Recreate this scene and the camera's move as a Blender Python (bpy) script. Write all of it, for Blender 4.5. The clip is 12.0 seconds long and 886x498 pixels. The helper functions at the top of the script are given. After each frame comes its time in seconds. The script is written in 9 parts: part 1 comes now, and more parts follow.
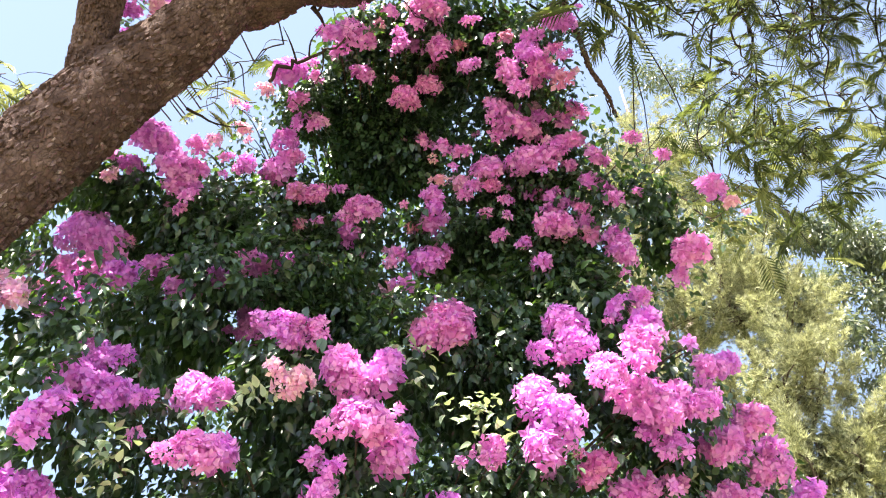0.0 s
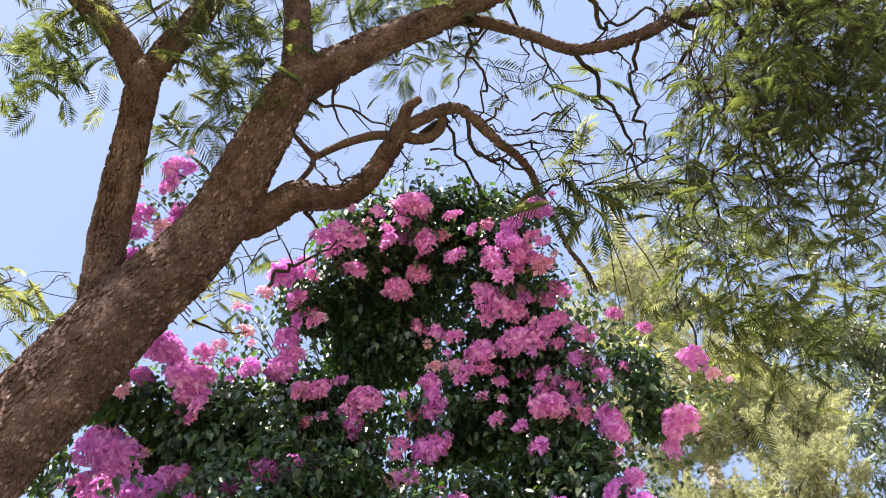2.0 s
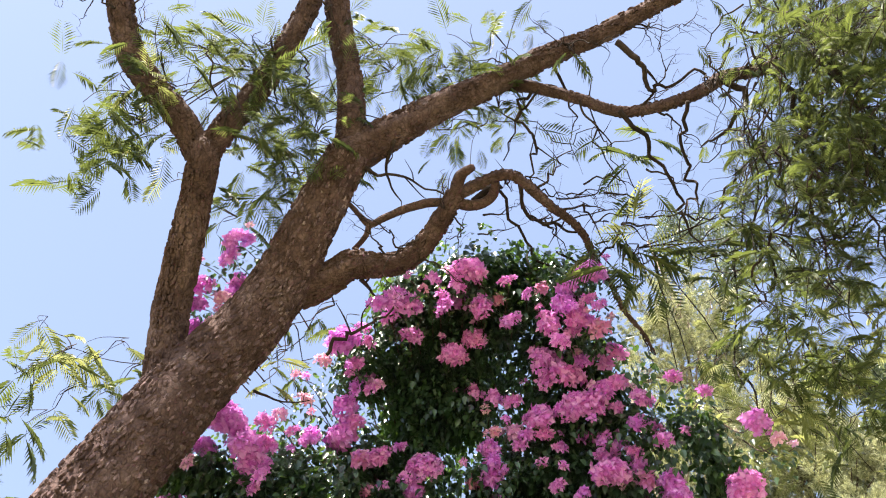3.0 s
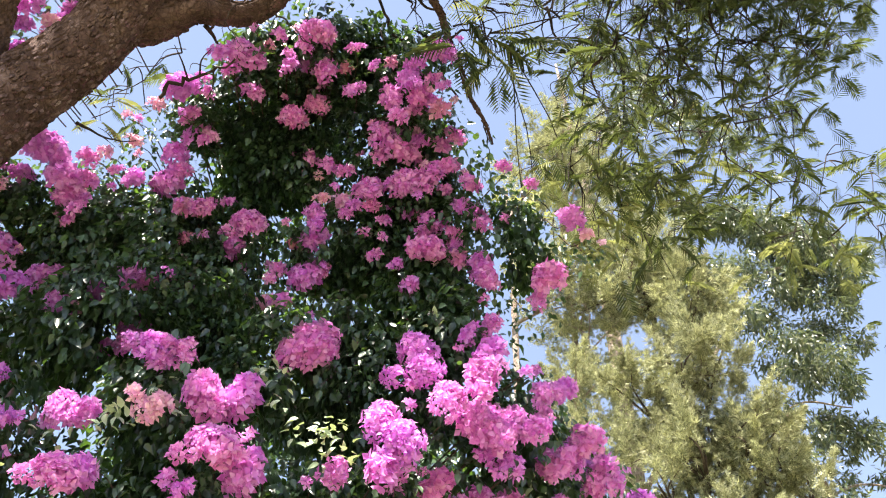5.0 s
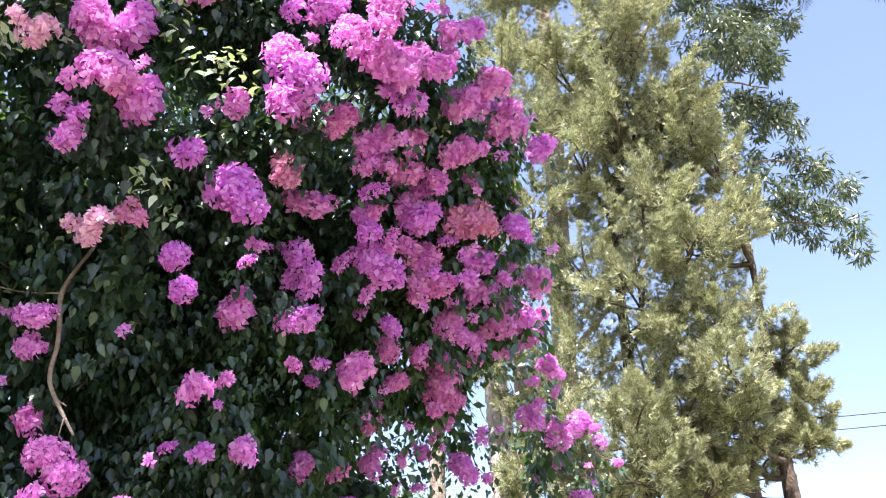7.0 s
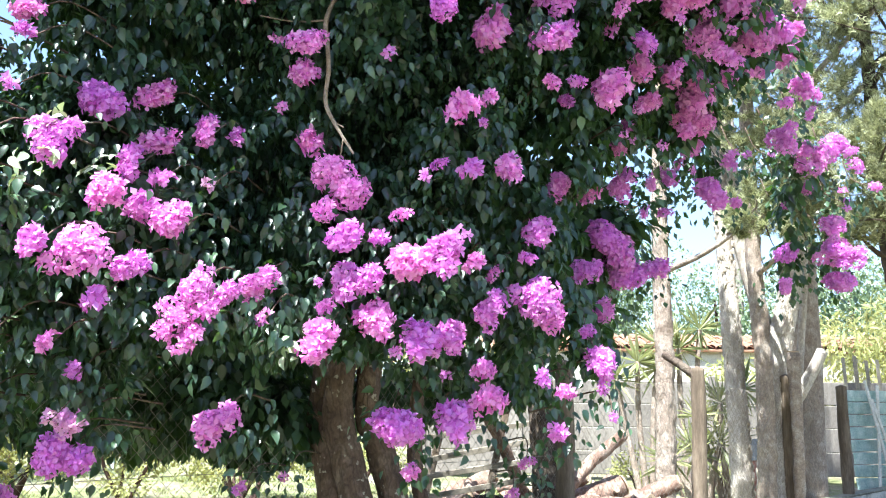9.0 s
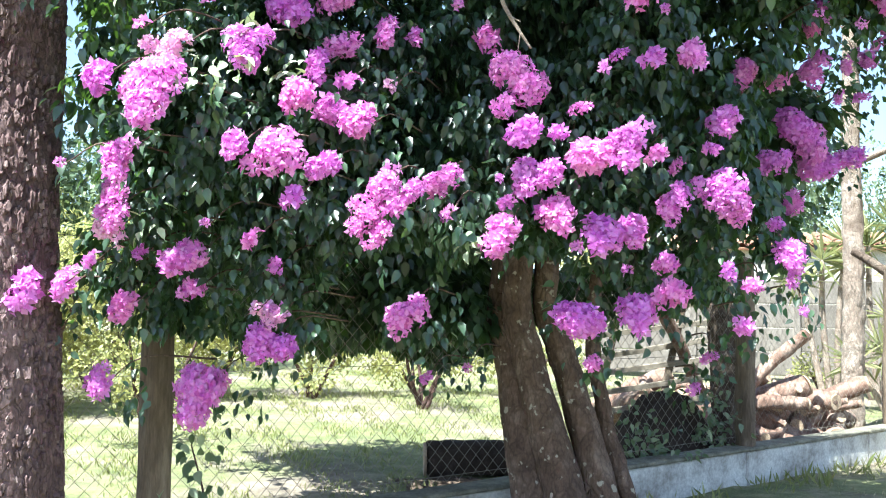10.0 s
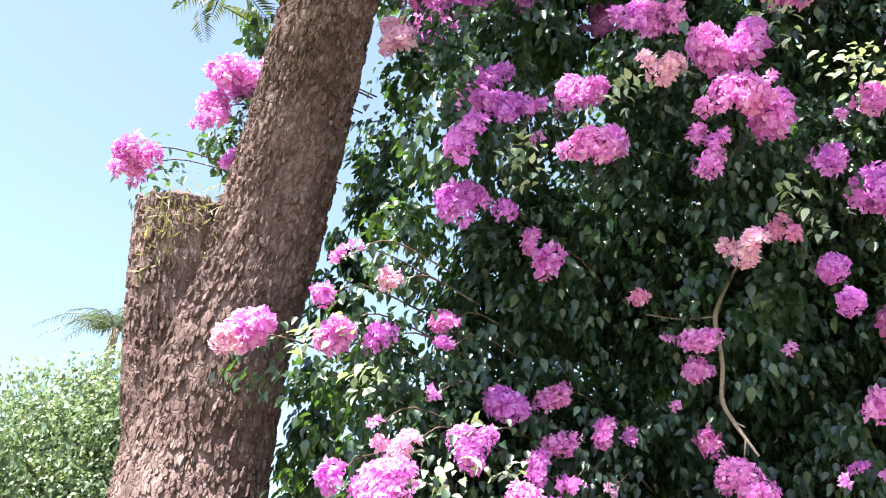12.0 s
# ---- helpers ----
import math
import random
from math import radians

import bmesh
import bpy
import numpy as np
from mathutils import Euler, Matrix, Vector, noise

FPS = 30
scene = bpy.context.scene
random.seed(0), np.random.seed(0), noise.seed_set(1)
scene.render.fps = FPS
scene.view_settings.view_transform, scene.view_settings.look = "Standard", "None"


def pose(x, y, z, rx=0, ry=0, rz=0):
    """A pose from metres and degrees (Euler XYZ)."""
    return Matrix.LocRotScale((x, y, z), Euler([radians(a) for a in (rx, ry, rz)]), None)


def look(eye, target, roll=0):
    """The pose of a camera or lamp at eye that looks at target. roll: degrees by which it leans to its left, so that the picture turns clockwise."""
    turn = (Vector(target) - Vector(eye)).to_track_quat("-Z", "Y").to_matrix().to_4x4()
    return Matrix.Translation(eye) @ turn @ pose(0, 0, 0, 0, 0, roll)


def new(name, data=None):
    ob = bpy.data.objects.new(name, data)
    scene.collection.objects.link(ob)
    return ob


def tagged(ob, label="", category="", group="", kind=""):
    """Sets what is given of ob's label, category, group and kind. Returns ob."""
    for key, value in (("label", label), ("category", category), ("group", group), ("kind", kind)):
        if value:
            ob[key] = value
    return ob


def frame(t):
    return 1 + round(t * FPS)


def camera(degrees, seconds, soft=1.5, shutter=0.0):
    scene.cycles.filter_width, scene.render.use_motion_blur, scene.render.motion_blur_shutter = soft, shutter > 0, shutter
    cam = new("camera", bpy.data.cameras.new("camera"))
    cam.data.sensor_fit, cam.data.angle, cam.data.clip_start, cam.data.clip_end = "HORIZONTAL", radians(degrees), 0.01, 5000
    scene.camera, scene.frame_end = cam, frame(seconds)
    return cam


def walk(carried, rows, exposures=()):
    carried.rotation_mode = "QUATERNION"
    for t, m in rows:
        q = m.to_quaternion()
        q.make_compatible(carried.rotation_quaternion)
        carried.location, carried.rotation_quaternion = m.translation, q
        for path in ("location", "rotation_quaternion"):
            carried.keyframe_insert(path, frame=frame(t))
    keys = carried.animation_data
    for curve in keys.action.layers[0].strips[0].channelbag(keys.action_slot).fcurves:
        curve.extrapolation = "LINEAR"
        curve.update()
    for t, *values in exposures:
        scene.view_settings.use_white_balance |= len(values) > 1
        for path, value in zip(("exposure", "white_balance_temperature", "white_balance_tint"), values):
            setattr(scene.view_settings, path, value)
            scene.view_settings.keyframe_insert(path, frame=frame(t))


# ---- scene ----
cam = camera(52.5, 12.0, soft=1.1)
PATH = [
    (0, (-0.133, 0.236, 1.916), (-0.182, 1.583, 3.393), 2.42),
    (0.5, (0.043, 0.039, 1.938), (-0.030, 1.313, 3.478), 2.24),
    (1, (0.073, -0.124, 1.960), (-0.016, 1.090, 3.547), 0.45),
    (1.5, (0.062, -0.292, 2.014), (-0.022, 0.859, 3.647), -0.67),
    (2, (-0.069, -0.361, 2.017), (-0.113, 0.806, 3.640), -2.07),
    (2.5, (-0.195, -0.506, 2.047), (-0.293, 0.640, 3.683), -1.05),
    (2.7, (-0.191, -0.541, 2.072), (-0.316, 0.540, 3.750), -0.19),
    (4.3, (0.072, -0.367, 2.011), (0.029, 0.881, 3.573), 3.06),
    (4.5, (0.139, -0.337, 1.980), (0.114, 0.964, 3.498), 2.58),
    (5, (0.298, -0.295, 1.941), (0.370, 1.118, 3.354), 0.78),
    (5.5, (0.379, -0.220, 1.889), (0.579, 1.335, 3.132), -0.03),
    (6, (0.426, -0.177, 1.819), (0.682, 1.473, 2.920), -1.10),
    (6.5, (0.462, -0.162, 1.748), (0.726, 1.566, 2.721), -1.36),
    (6.7, (0.475, -0.149, 1.736), (0.741, 1.606, 2.658), -1.38),
    (8.3, (0.264, -0.064, 1.648), (0.250, 1.845, 2.245), -0.90),
    (8.5, (0.231, -0.045, 1.615), (0.176, 1.883, 2.141), -0.55),
    (9, (0.166, -0.037, 1.542), (-0.015, 1.923, 1.900), 0.55),
    (9.5, (0.128, -0.044, 1.509), (-0.188, 1.921, 1.709), 1.01),
    (10, (0.107, -0.084, 1.502), (-0.436, 1.835, 1.642), 0.74),
    (10.5, (0.014, -0.128, 1.564), (-0.795, 1.695, 1.713), 1.53),
    (11, (-0.194, -0.202, 1.597), (-1.044, 1.584, 1.894), 2.72),
    (11.5, (-0.340, -0.247, 1.675), (-1.172, 1.503, 2.168), 4.88),
    (12, (-0.363, -0.223, 1.733), (-1.098, 1.428, 2.590), 5.06),
]
walk(cam, [(t, look(eye, target, roll)) for t, eye, target, roll in PATH],
     [(0, 2.44, 6800, 7), (0.8, 2.18, 6780, 9), (2.0, 2.07, 6750, 10), (2.5, 2.1, 6700, 10), (4.5, 2.1, 6800, 8), (5.5, 2.06, 6650, 11), (6.5, 1.96, 6250, 15),
      (8.5, 2.2, 5680, 4), (9.5, 2.12, 5650, -1), (10.0, 2.1, 5650, -2), (10.5, 2.0, 5800, -6), (11.0, 1.84, 5850, -9), (11.5, 1.86, 6050, -6), (12, 2.2, 6300, 3)])

# ---- light ----
SUN_EL, SUN_AZ = 63.0, 203.0      # degrees; azimuth clockwise from +y
world = bpy.data.worlds.new("sky")
scene.world = world
world.use_nodes = True
wn = world.node_tree
sky = wn.nodes.new("ShaderNodeTexSky")
sky.sky_type = "NISHITA"
sky.sun_disc = False
sky.sun_elevation = radians(SUN_EL)
sky.sun_rotation = radians(SUN_AZ)
sky.altitude = 1700.0
sky.air_density, sky.dust_density, sky.ozone_density = 1.0, 2.0, 5.0
wn.nodes["Background"].inputs["Strength"].default_value = 0.13
haze = wn.nodes.new("ShaderNodeMix")          # a slightly milky, warmer sky
haze.data_type, haze.blend_type = "RGBA", "MULTIPLY"
haze.inputs[0].default_value, haze.inputs[7].default_value = 1.0, (1.48, 1.14, 0.95, 1)
wn.links.new(sky.outputs[0], haze.inputs[6])
veil = wn.nodes.new("ShaderNodeMix")          # thin even haze over the whole dome
veil.data_type = "RGBA"
veil.inputs[0].default_value, veil.inputs[7].default_value = 0.45, (0.88, 1.12, 1.68, 1)
wn.links.new(haze.outputs[2], veil.inputs[6])
wn.links.new(veil.outputs[2], wn.nodes["Background"].inputs["Color"])
sun_data = bpy.data.lights.new("sun", "SUN")
sun_data.energy, sun_data.angle, sun_data.color = 5.0, radians(0.53), (1.0, 0.95, 0.86)
sun = new("sun", sun_data)
to_sun = Vector((math.sin(radians(SUN_AZ)) * math.cos(radians(SUN_EL)), math.cos(radians(SUN_AZ)) * math.cos(radians(SUN_EL)), math.sin(radians(SUN_EL))))
sun.matrix_world = look(to_sun * 40, (0, 0, 0))

# ---- materials ----


def nodes_of(name):
    m = bpy.data.materials.new(name)
    m.use_nodes = True
    nt = m.node_tree
    return m, nt, nt.nodes["Principled BSDF"], nt.nodes["Material Output"]


def ramp(nt, fac, stops):
    r = nt.nodes.new("ShaderNodeValToRGB")
    while len(r.color_ramp.elements) < len(stops):
        r.color_ramp.elements.new(0.5)
    for e, (p, c) in zip(r.color_ramp.elements, stops):
        e.position, e.color = p, (*c, 1)
    nt.links.new(fac, r.inputs[0])
    return r.outputs[0]


def noise_tex(nt, scale, detail=6.0, rough=0.6, stretch=(1, 1, 1)):
    co = nt.nodes.new("ShaderNodeTexCoord")
    mp = nt.nodes.new("ShaderNodeMapping")
    mp.inputs["Scale"].default_value = stretch
    nt.links.new(co.outputs["Object"], mp.inputs["Vector"])
    n = nt.nodes.new("ShaderNodeTexNoise")
    n.inputs["Scale"].default_value, n.inputs["Detail"].default_value, n.inputs["Roughness"].default_value = scale, detail, rough
    nt.links.new(mp.outputs[0], n.inputs["Vector"])
    return n.outputs["Fac"]


def mix_rgb(nt, mode, fac, a, b):
    m = nt.nodes.new("ShaderNodeMix")
    m.data_type, m.blend_type = "RGBA", mode
    for socket, value in ((m.inputs[0], fac), (m.inputs[6], a), (m.inputs[7], b)):
        if isinstance(value, (int, float)):
            socket.default_value = value
        elif isinstance(value, tuple):
            socket.default_value = (*value, 1)
        else:
            nt.links.new(value, socket)
    return m.outputs[2]


def bump(nt, height, strength, distance, bsdf):
    b = nt.nodes.new("ShaderNodeBump")
    b.inputs["Strength"].default_value, b.inputs["Distance"].default_value = strength, distance
    nt.links.new(height, b.inputs["Height"])
    nt.links.new(b.outputs[0], bsdf.inputs["Normal"])


def rough_mat(name, stops, scale=8.0, fine=60.0, roughness=0.9, relief=0.02, stretch=(1, 1, 1), piece=0.0):
    """A matt surface with large stains and fine grain. piece: how far pieces differ in tone."""
    m, nt, p, _ = nodes_of(name)
    big = noise_tex(nt, scale, 8, 0.65, stretch)
    small = noise_tex(nt, fine, 5, 0.7, stretch)
    col = ramp(nt, big, stops)
    tone = ramp(nt, small, [(0.3, (0.72, 0.72, 0.72)), (0.7, (1.2, 1.2, 1.2))])
    col = mix_rgb(nt, "MULTIPLY", 1.0, col, tone)
    if piece:
        info = nt.nodes.new("ShaderNodeObjectInfo")
        col = mix_rgb(nt, "MULTIPLY", 1.0, col, ramp(nt, info.outputs["Random"], [(0, (1 - piece,) * 3), (1, (1 + piece * 0.6,) * 3)]))
    nt.links.new(col, p.inputs["Base Color"])
    p.inputs["Roughness"].default_value = roughness
    p.inputs["Specular IOR Level"].default_value = 0.25
    bump(nt, small, 0.6, relief, p)
    return m


def bark_mat(name, crack, low, mid, high, size=26.0, stretch=(1, 1, 0.38), relief=0.03, lichen=0.0):
    """Bark: flaking plates with dark cracks, lichen-pale edges and grain."""
    m, nt, p, _ = nodes_of(name)
    co = nt.nodes.new("ShaderNodeTexCoord")
    mp = nt.nodes.new("ShaderNodeMapping")
    mp.inputs["Scale"].default_value = stretch
    warp = nt.nodes.new("ShaderNodeTexNoise")
    warp.inputs["Scale"].default_value = 9.0
    nt.links.new(co.outputs["Object"], warp.inputs["Vector"])
    nt.links.new(co.outputs["Object"], mp.inputs["Vector"])
    shift = mix_rgb(nt, "LINEAR_LIGHT", 0.05, mp.outputs[0], warp.outputs["Color"])
    vo = nt.nodes.new("ShaderNodeTexVoronoi")
    vo.feature = "DISTANCE_TO_EDGE"
    vo.inputs["Scale"].default_value = size
    nt.links.new(shift, vo.inputs["Vector"])
    cell = nt.nodes.new("ShaderNodeTexVoronoi")
    cell.inputs["Scale"].default_value = size
    nt.links.new(shift, cell.inputs["Vector"])
    big, fine = noise_tex(nt, 5.0, 8, 0.65), noise_tex(nt, 85.0, 5, 0.7, stretch)
    col = ramp(nt, big, [(0.3, low), (0.5, mid), (0.72, high)])
    bw = nt.nodes.new("ShaderNodeRGBToBW")
    nt.links.new(cell.outputs["Color"], bw.inputs[0])
    col = mix_rgb(nt, "MULTIPLY", 1.0, col, ramp(nt, bw.outputs[0], [(0.2, (0.88, 0.87, 0.86)), (0.75, (1.12, 1.12, 1.12))]))
    col = mix_rgb(nt, "MULTIPLY", 1.0, col, ramp(nt, fine, [(0.3, (0.7, 0.7, 0.7)), (0.7, (1.25, 1.25, 1.25))]))
    edge = ramp(nt, vo.outputs["Distance"], [(0.0, (0.62, 0.62, 0.62)), (0.16, (1, 1, 1))])
    col = mix_rgb(nt, "MIX", edge, crack, col)
    if lichen:
        spot = noise_tex(nt, 16.0, 3, 0.5)
        col = mix_rgb(nt, "MIX", ramp(nt, spot, [(lichen, (0, 0, 0)), (lichen + 0.04, (1, 1, 1))]), col, (0.36, 0.32, 0.26))
    nt.links.new(col, p.inputs["Base Color"])
    p.inputs["Roughness"].default_value = 0.92
    p.inputs["Specular IOR Level"].default_value = 0.2
    # plates of uneven height, with sharp edges, and grain on them
    chips = nt.nodes.new("ShaderNodeTexVoronoi")
    chips.inputs["Scale"].default_value = size * 0.62
    nt.links.new(shift, chips.inputs["Vector"])
    bw2 = nt.nodes.new("ShaderNodeRGBToBW")
    nt.links.new(chips.outputs["Color"], bw2.inputs[0])
    step = ramp(nt, bw2.outputs[0], [(0.35, (0, 0, 0)), (0.8, (1, 1, 1))])
    h = mix_rgb(nt, "ADD", 0.45, step, bw.outputs[0])
    h = mix_rgb(nt, "ADD", 0.35, h, fine)
    h = mix_rgb(nt, "MULTIPLY", 0.6, h, edge)
    bump(nt, h, 1.0, relief, p)
    return m


def leaf_mat(name, dark, mid, light, glow, through_share=0.35, roughness=0.42, spec=0.4, object_random=False, patch=0.0, brown=(0.52, 0.49, 0.43)):
    """Leaves: each takes its own tone, and lets some light through."""
    m, nt, p, out = nodes_of(name)
    if object_random:
        pick = nt.nodes.new("ShaderNodeObjectInfo").outputs["Random"]
    else:
        pick = nt.nodes.new("ShaderNodeNewGeometry").outputs["Random Per Island"]
    col = ramp(nt, pick, [(0.0, dark), (0.55, mid), (0.93, light), (1.0, tuple(c * 1.25 for c in light))])
    spots = noise_tex(nt, 35.0, 3, 0.6)
    col = mix_rgb(nt, "MULTIPLY", 0.6, col, ramp(nt, spots, [(0.3, (0.7, 0.7, 0.7)), (0.7, (1.15, 1.15, 1.1))]))
    if patch:                                  # broad noise patches in a darker, browner tone
        col = mix_rgb(nt, "MULTIPLY", patch, col, ramp(nt, noise_tex(nt, 1.3, 3, 0.6), [(0.42, brown), (0.56, (1.05, 1.05, 1.0))]))
    nt.links.new(col, p.inputs["Base Color"])
    p.inputs["Roughness"].default_value = roughness
    p.inputs["Specular IOR Level"].default_value = spec
    t = nt.nodes.new("ShaderNodeBsdfTranslucent")
    nt.links.new(mix_rgb(nt, "MULTIPLY", 0.5, glow, ramp(nt, pick, [(0, (0.6, 0.6, 0.6)), (1, (1.2, 1.2, 1.2))])), t.inputs["Color"])
    mx = nt.nodes.new("ShaderNodeMixShader")
    mx.inputs[0].default_value = through_share
    nt.links.new(p.outputs[0], mx.inputs[1])
    nt.links.new(t.outputs[0], mx.inputs[2])
    nt.links.new(mx.outputs[0], out.inputs["Surface"])
    return m


def bract_mat(name, a, b, c, glow, share=0.4):
    """Papery bracts: every bract a little different, every cluster too."""
    m, nt, p, out = nodes_of(name)
    isl = nt.nodes.new("ShaderNodeNewGeometry").outputs["Random Per Island"]
    obj = nt.nodes.new("ShaderNodeObjectInfo").outputs["Random"]
    col = ramp(nt, isl, [(0.0, a), (0.5, b), (1.0, c)])
    col = mix_rgb(nt, "MULTIPLY", 1.0, col, ramp(nt, obj, [(0.0, (0.94, 0.8, 1.1)), (0.5, (1, 1, 1)), (1.0, (1.06, 1.0, 0.9))]))
    veins = noise_tex(nt, 90.0, 3, 0.6)
    col = mix_rgb(nt, "MULTIPLY", 0.5, col, ramp(nt, veins, [(0.3, (0.82, 0.7, 0.82)), (0.7, (1.1, 1.1, 1.1))]))
    nt.links.new(col, p.inputs["Base Color"])
    p.inputs["Roughness"].default_value = 0.7
    p.inputs["Specular IOR Level"].default_value = 0.2
    t = nt.nodes.new("ShaderNodeBsdfTranslucent")
    t.inputs["Color"].default_value = (*glow, 1)
    mx = nt.nodes.new("ShaderNodeMixShader")
    mx.inputs[0].default_value = share
    nt.links.new(p.outputs[0], mx.inputs[1])
    nt.links.new(t.outputs[0], mx.inputs[2])
    nt.links.new(mx.outputs[0], out.inputs["Surface"])
    return m


M_LEAF = leaf_mat("bougainvillea_leaf", (0.009, 0.021, 0.015), (0.022, 0.047, 0.029), (0.066, 0.112, 0.062), (0.22, 0.40, 0.05), 0.19, 0.33, 0.7)
M_LEAF_ONE = leaf_mat("bougainvillea_leaf_single", (0.009, 0.021, 0.015), (0.022, 0.047, 0.029), (0.066, 0.112, 0.062), (0.22, 0.40, 0.05), 0.19, 0.33, 0.7, True)
M_PINK = bract_mat("pink_bract", (0.54, 0.12, 0.50), (0.80, 0.34, 0.76), (0.87, 0.52, 0.84), (0.92, 0.36, 0.82), 0.46)
M_PALE = bract_mat("pale_bract", (0.78, 0.34, 0.66), (0.83, 0.50, 0.72), (0.86, 0.68, 0.68), (0.9, 0.58, 0.70), 0.42)
M_FADED = bract_mat("faded_bract", (0.70, 0.22, 0.54), (0.77, 0.34, 0.57), (0.80, 0.48, 0.58), (0.82, 0.40, 0.5), 0.42)
M_STEM = rough_mat("pale_bare_stem", [(0.3, (0.22, 0.165, 0.125)), (0.7, (0.42, 0.33, 0.26))], 20, 120)
M_VINE = bark_mat("vine_trunk_bark", (0.03, 0.02, 0.016), (0.075, 0.049, 0.038), (0.135, 0.09, 0.07), (0.25, 0.185, 0.15), 20.0, (1, 1, 0.35), 0.02, 0.64)
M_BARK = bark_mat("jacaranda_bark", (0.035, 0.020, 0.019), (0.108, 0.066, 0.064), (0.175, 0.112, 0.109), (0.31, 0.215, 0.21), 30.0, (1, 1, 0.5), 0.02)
M_CHIP = bark_mat("pale_bark_chip_grain", (0.10, 0.06, 0.056), (0.17, 0.11, 0.10), (0.27, 0.19, 0.18), (0.44, 0.35, 0.33), 40.0, (1, 1, 0.6), 0.01)
M_ROUGH = bark_mat("dark_rough_bark", (0.035, 0.024, 0.02), (0.07, 0.05, 0.04), (0.13, 0.095, 0.075), (0.24, 0.19, 0.15), 18.0, (1, 1, 0.5), 0.03)
M_PINECHIP = rough_mat("pale_bark_chip", [(0.3, (0.30, 0.245, 0.20)), (0.7, (0.56, 0.49, 0.42))], 12, 60)
# dark brown limb bark, deepened beyond its own colour to stand for shade
M_LIMB_SHADED = bark_mat("shaded_limb_bark", (0.022, 0.014, 0.012), (0.062, 0.036, 0.032), (0.108, 0.064, 0.056), (0.20, 0.132, 0.118), 34.0, (1, 1, 0.7), 0.02)
M_FINE = bark_mat("fine_twig_bark", (0.014, 0.010, 0.008), (0.024, 0.016, 0.013), (0.042, 0.029, 0.023), (0.085, 0.06, 0.048), 40.0, (1, 1, 1), 0.006)
M_FROND = leaf_mat("feathery_leaf", (0.020, 0.033, 0.014), (0.046, 0.066, 0.026), (0.14, 0.16, 0.055), (0.23, 0.28, 0.065), 0.32, 0.5, 0.3, patch=0.6)
M_FROND_DRY = leaf_mat("yellowing_feathery_leaf", (0.11, 0.14, 0.035), (0.20, 0.22, 0.075), (0.31, 0.31, 0.12), (0.43, 0.45, 0.15), 0.38, 0.55, 0.25)
M_EPI = leaf_mat("bromeliad_leaf", (0.10, 0.09, 0.055), (0.25, 0.22, 0.13), (0.48, 0.43, 0.28), (0.4, 0.38, 0.12), 0.3, 0.6, 0.2)
M_CONIFER = leaf_mat("conifer_needles", (0.10, 0.105, 0.055), (0.41, 0.415, 0.26), (0.64, 0.63, 0.43), (0.48, 0.50, 0.25), 0.24, 0.75, 0.15, patch=0.65)
M_EUC = leaf_mat("gum_leaf", (0.024, 0.042, 0.026), (0.052, 0.076, 0.042), (0.23, 0.24, 0.15), (0.22, 0.27, 0.11), 0.24, 0.32, 0.6, patch=0.8)
M_GARDEN = leaf_mat("garden_leaf", (0.17, 0.18, 0.07), (0.34, 0.34, 0.14), (0.54, 0.52, 0.25), (0.60, 0.58, 0.20), 0.4, 0.5, 0.3)
M_FARTREE = leaf_mat("dark_tree_leaf", (0.055, 0.095, 0.06), (0.14, 0.19, 0.115), (0.36, 0.40, 0.27), (0.32, 0.40, 0.14), 0.32, 0.4, 0.5)
# vine leaf whitened to look overexposed: the sunlight is in the colour
M_LEAF_SUNLIT = leaf_mat("sunlit_pale_leaf", (0.30, 0.40, 0.24), (0.46, 0.54, 0.38), (0.66, 0.70, 0.54), (0.5, 0.62, 0.2), 0.25, 0.34, 0.5)
M_GRASS = leaf_mat("grass_blade", (0.11, 0.14, 0.045), (0.22, 0.245, 0.09), (0.40, 0.38, 0.18), (0.45, 0.46, 0.16), 0.3, 0.6, 0.2)
M_STRAW = leaf_mat("dry_straw_blade", (0.22, 0.19, 0.10), (0.36, 0.31, 0.18), (0.55, 0.48, 0.31), (0.5, 0.45, 0.2), 0.25, 0.7, 0.15)
M_YUCCA = leaf_mat("yucca_leaf", (0.10, 0.115, 0.05), (0.21, 0.225, 0.10), (0.38, 0.36, 0.18), (0.42, 0.43, 0.16), 0.3, 0.45, 0.4)
M_PINEBARK = bark_mat("scaly_bark", (0.17, 0.125, 0.10), (0.24, 0.175, 0.14), (0.37, 0.29, 0.24), (0.56, 0.48, 0.42), 32.0, (1, 1, 0.4), 0.03)
M_PALEBARK = bark_mat("pale_flaking_bark", (0.27, 0.215, 0.18), (0.38, 0.31, 0.265), (0.50, 0.43, 0.38), (0.66, 0.60, 0.54), 26.0, (1, 1, 0.4), 0.02)
M_POST = rough_mat("weathered_post", [(0.3, (0.085, 0.062, 0.045)), (0.5, (0.17, 0.125, 0.09)), (0.72, (0.29, 0.23, 0.175))], 6, 50, 0.92, 0.02, (1, 1, 0.2))
M_WIRE = rough_mat("galvanised_wire", [(0.3, (0.19, 0.155, 0.125)), (0.7, (0.36, 0.32, 0.27))], 20, 100, 0.6, 0.002)
M_KERB = rough_mat("whitewashed_kerb", [(0.30, (0.16, 0.14, 0.12)), (0.42, (0.38, 0.35, 0.32)), (0.54, (0.58, 0.555, 0.52)), (0.75, (0.70, 0.68, 0.64))], 3.5, 40, 0.9, 0.01)
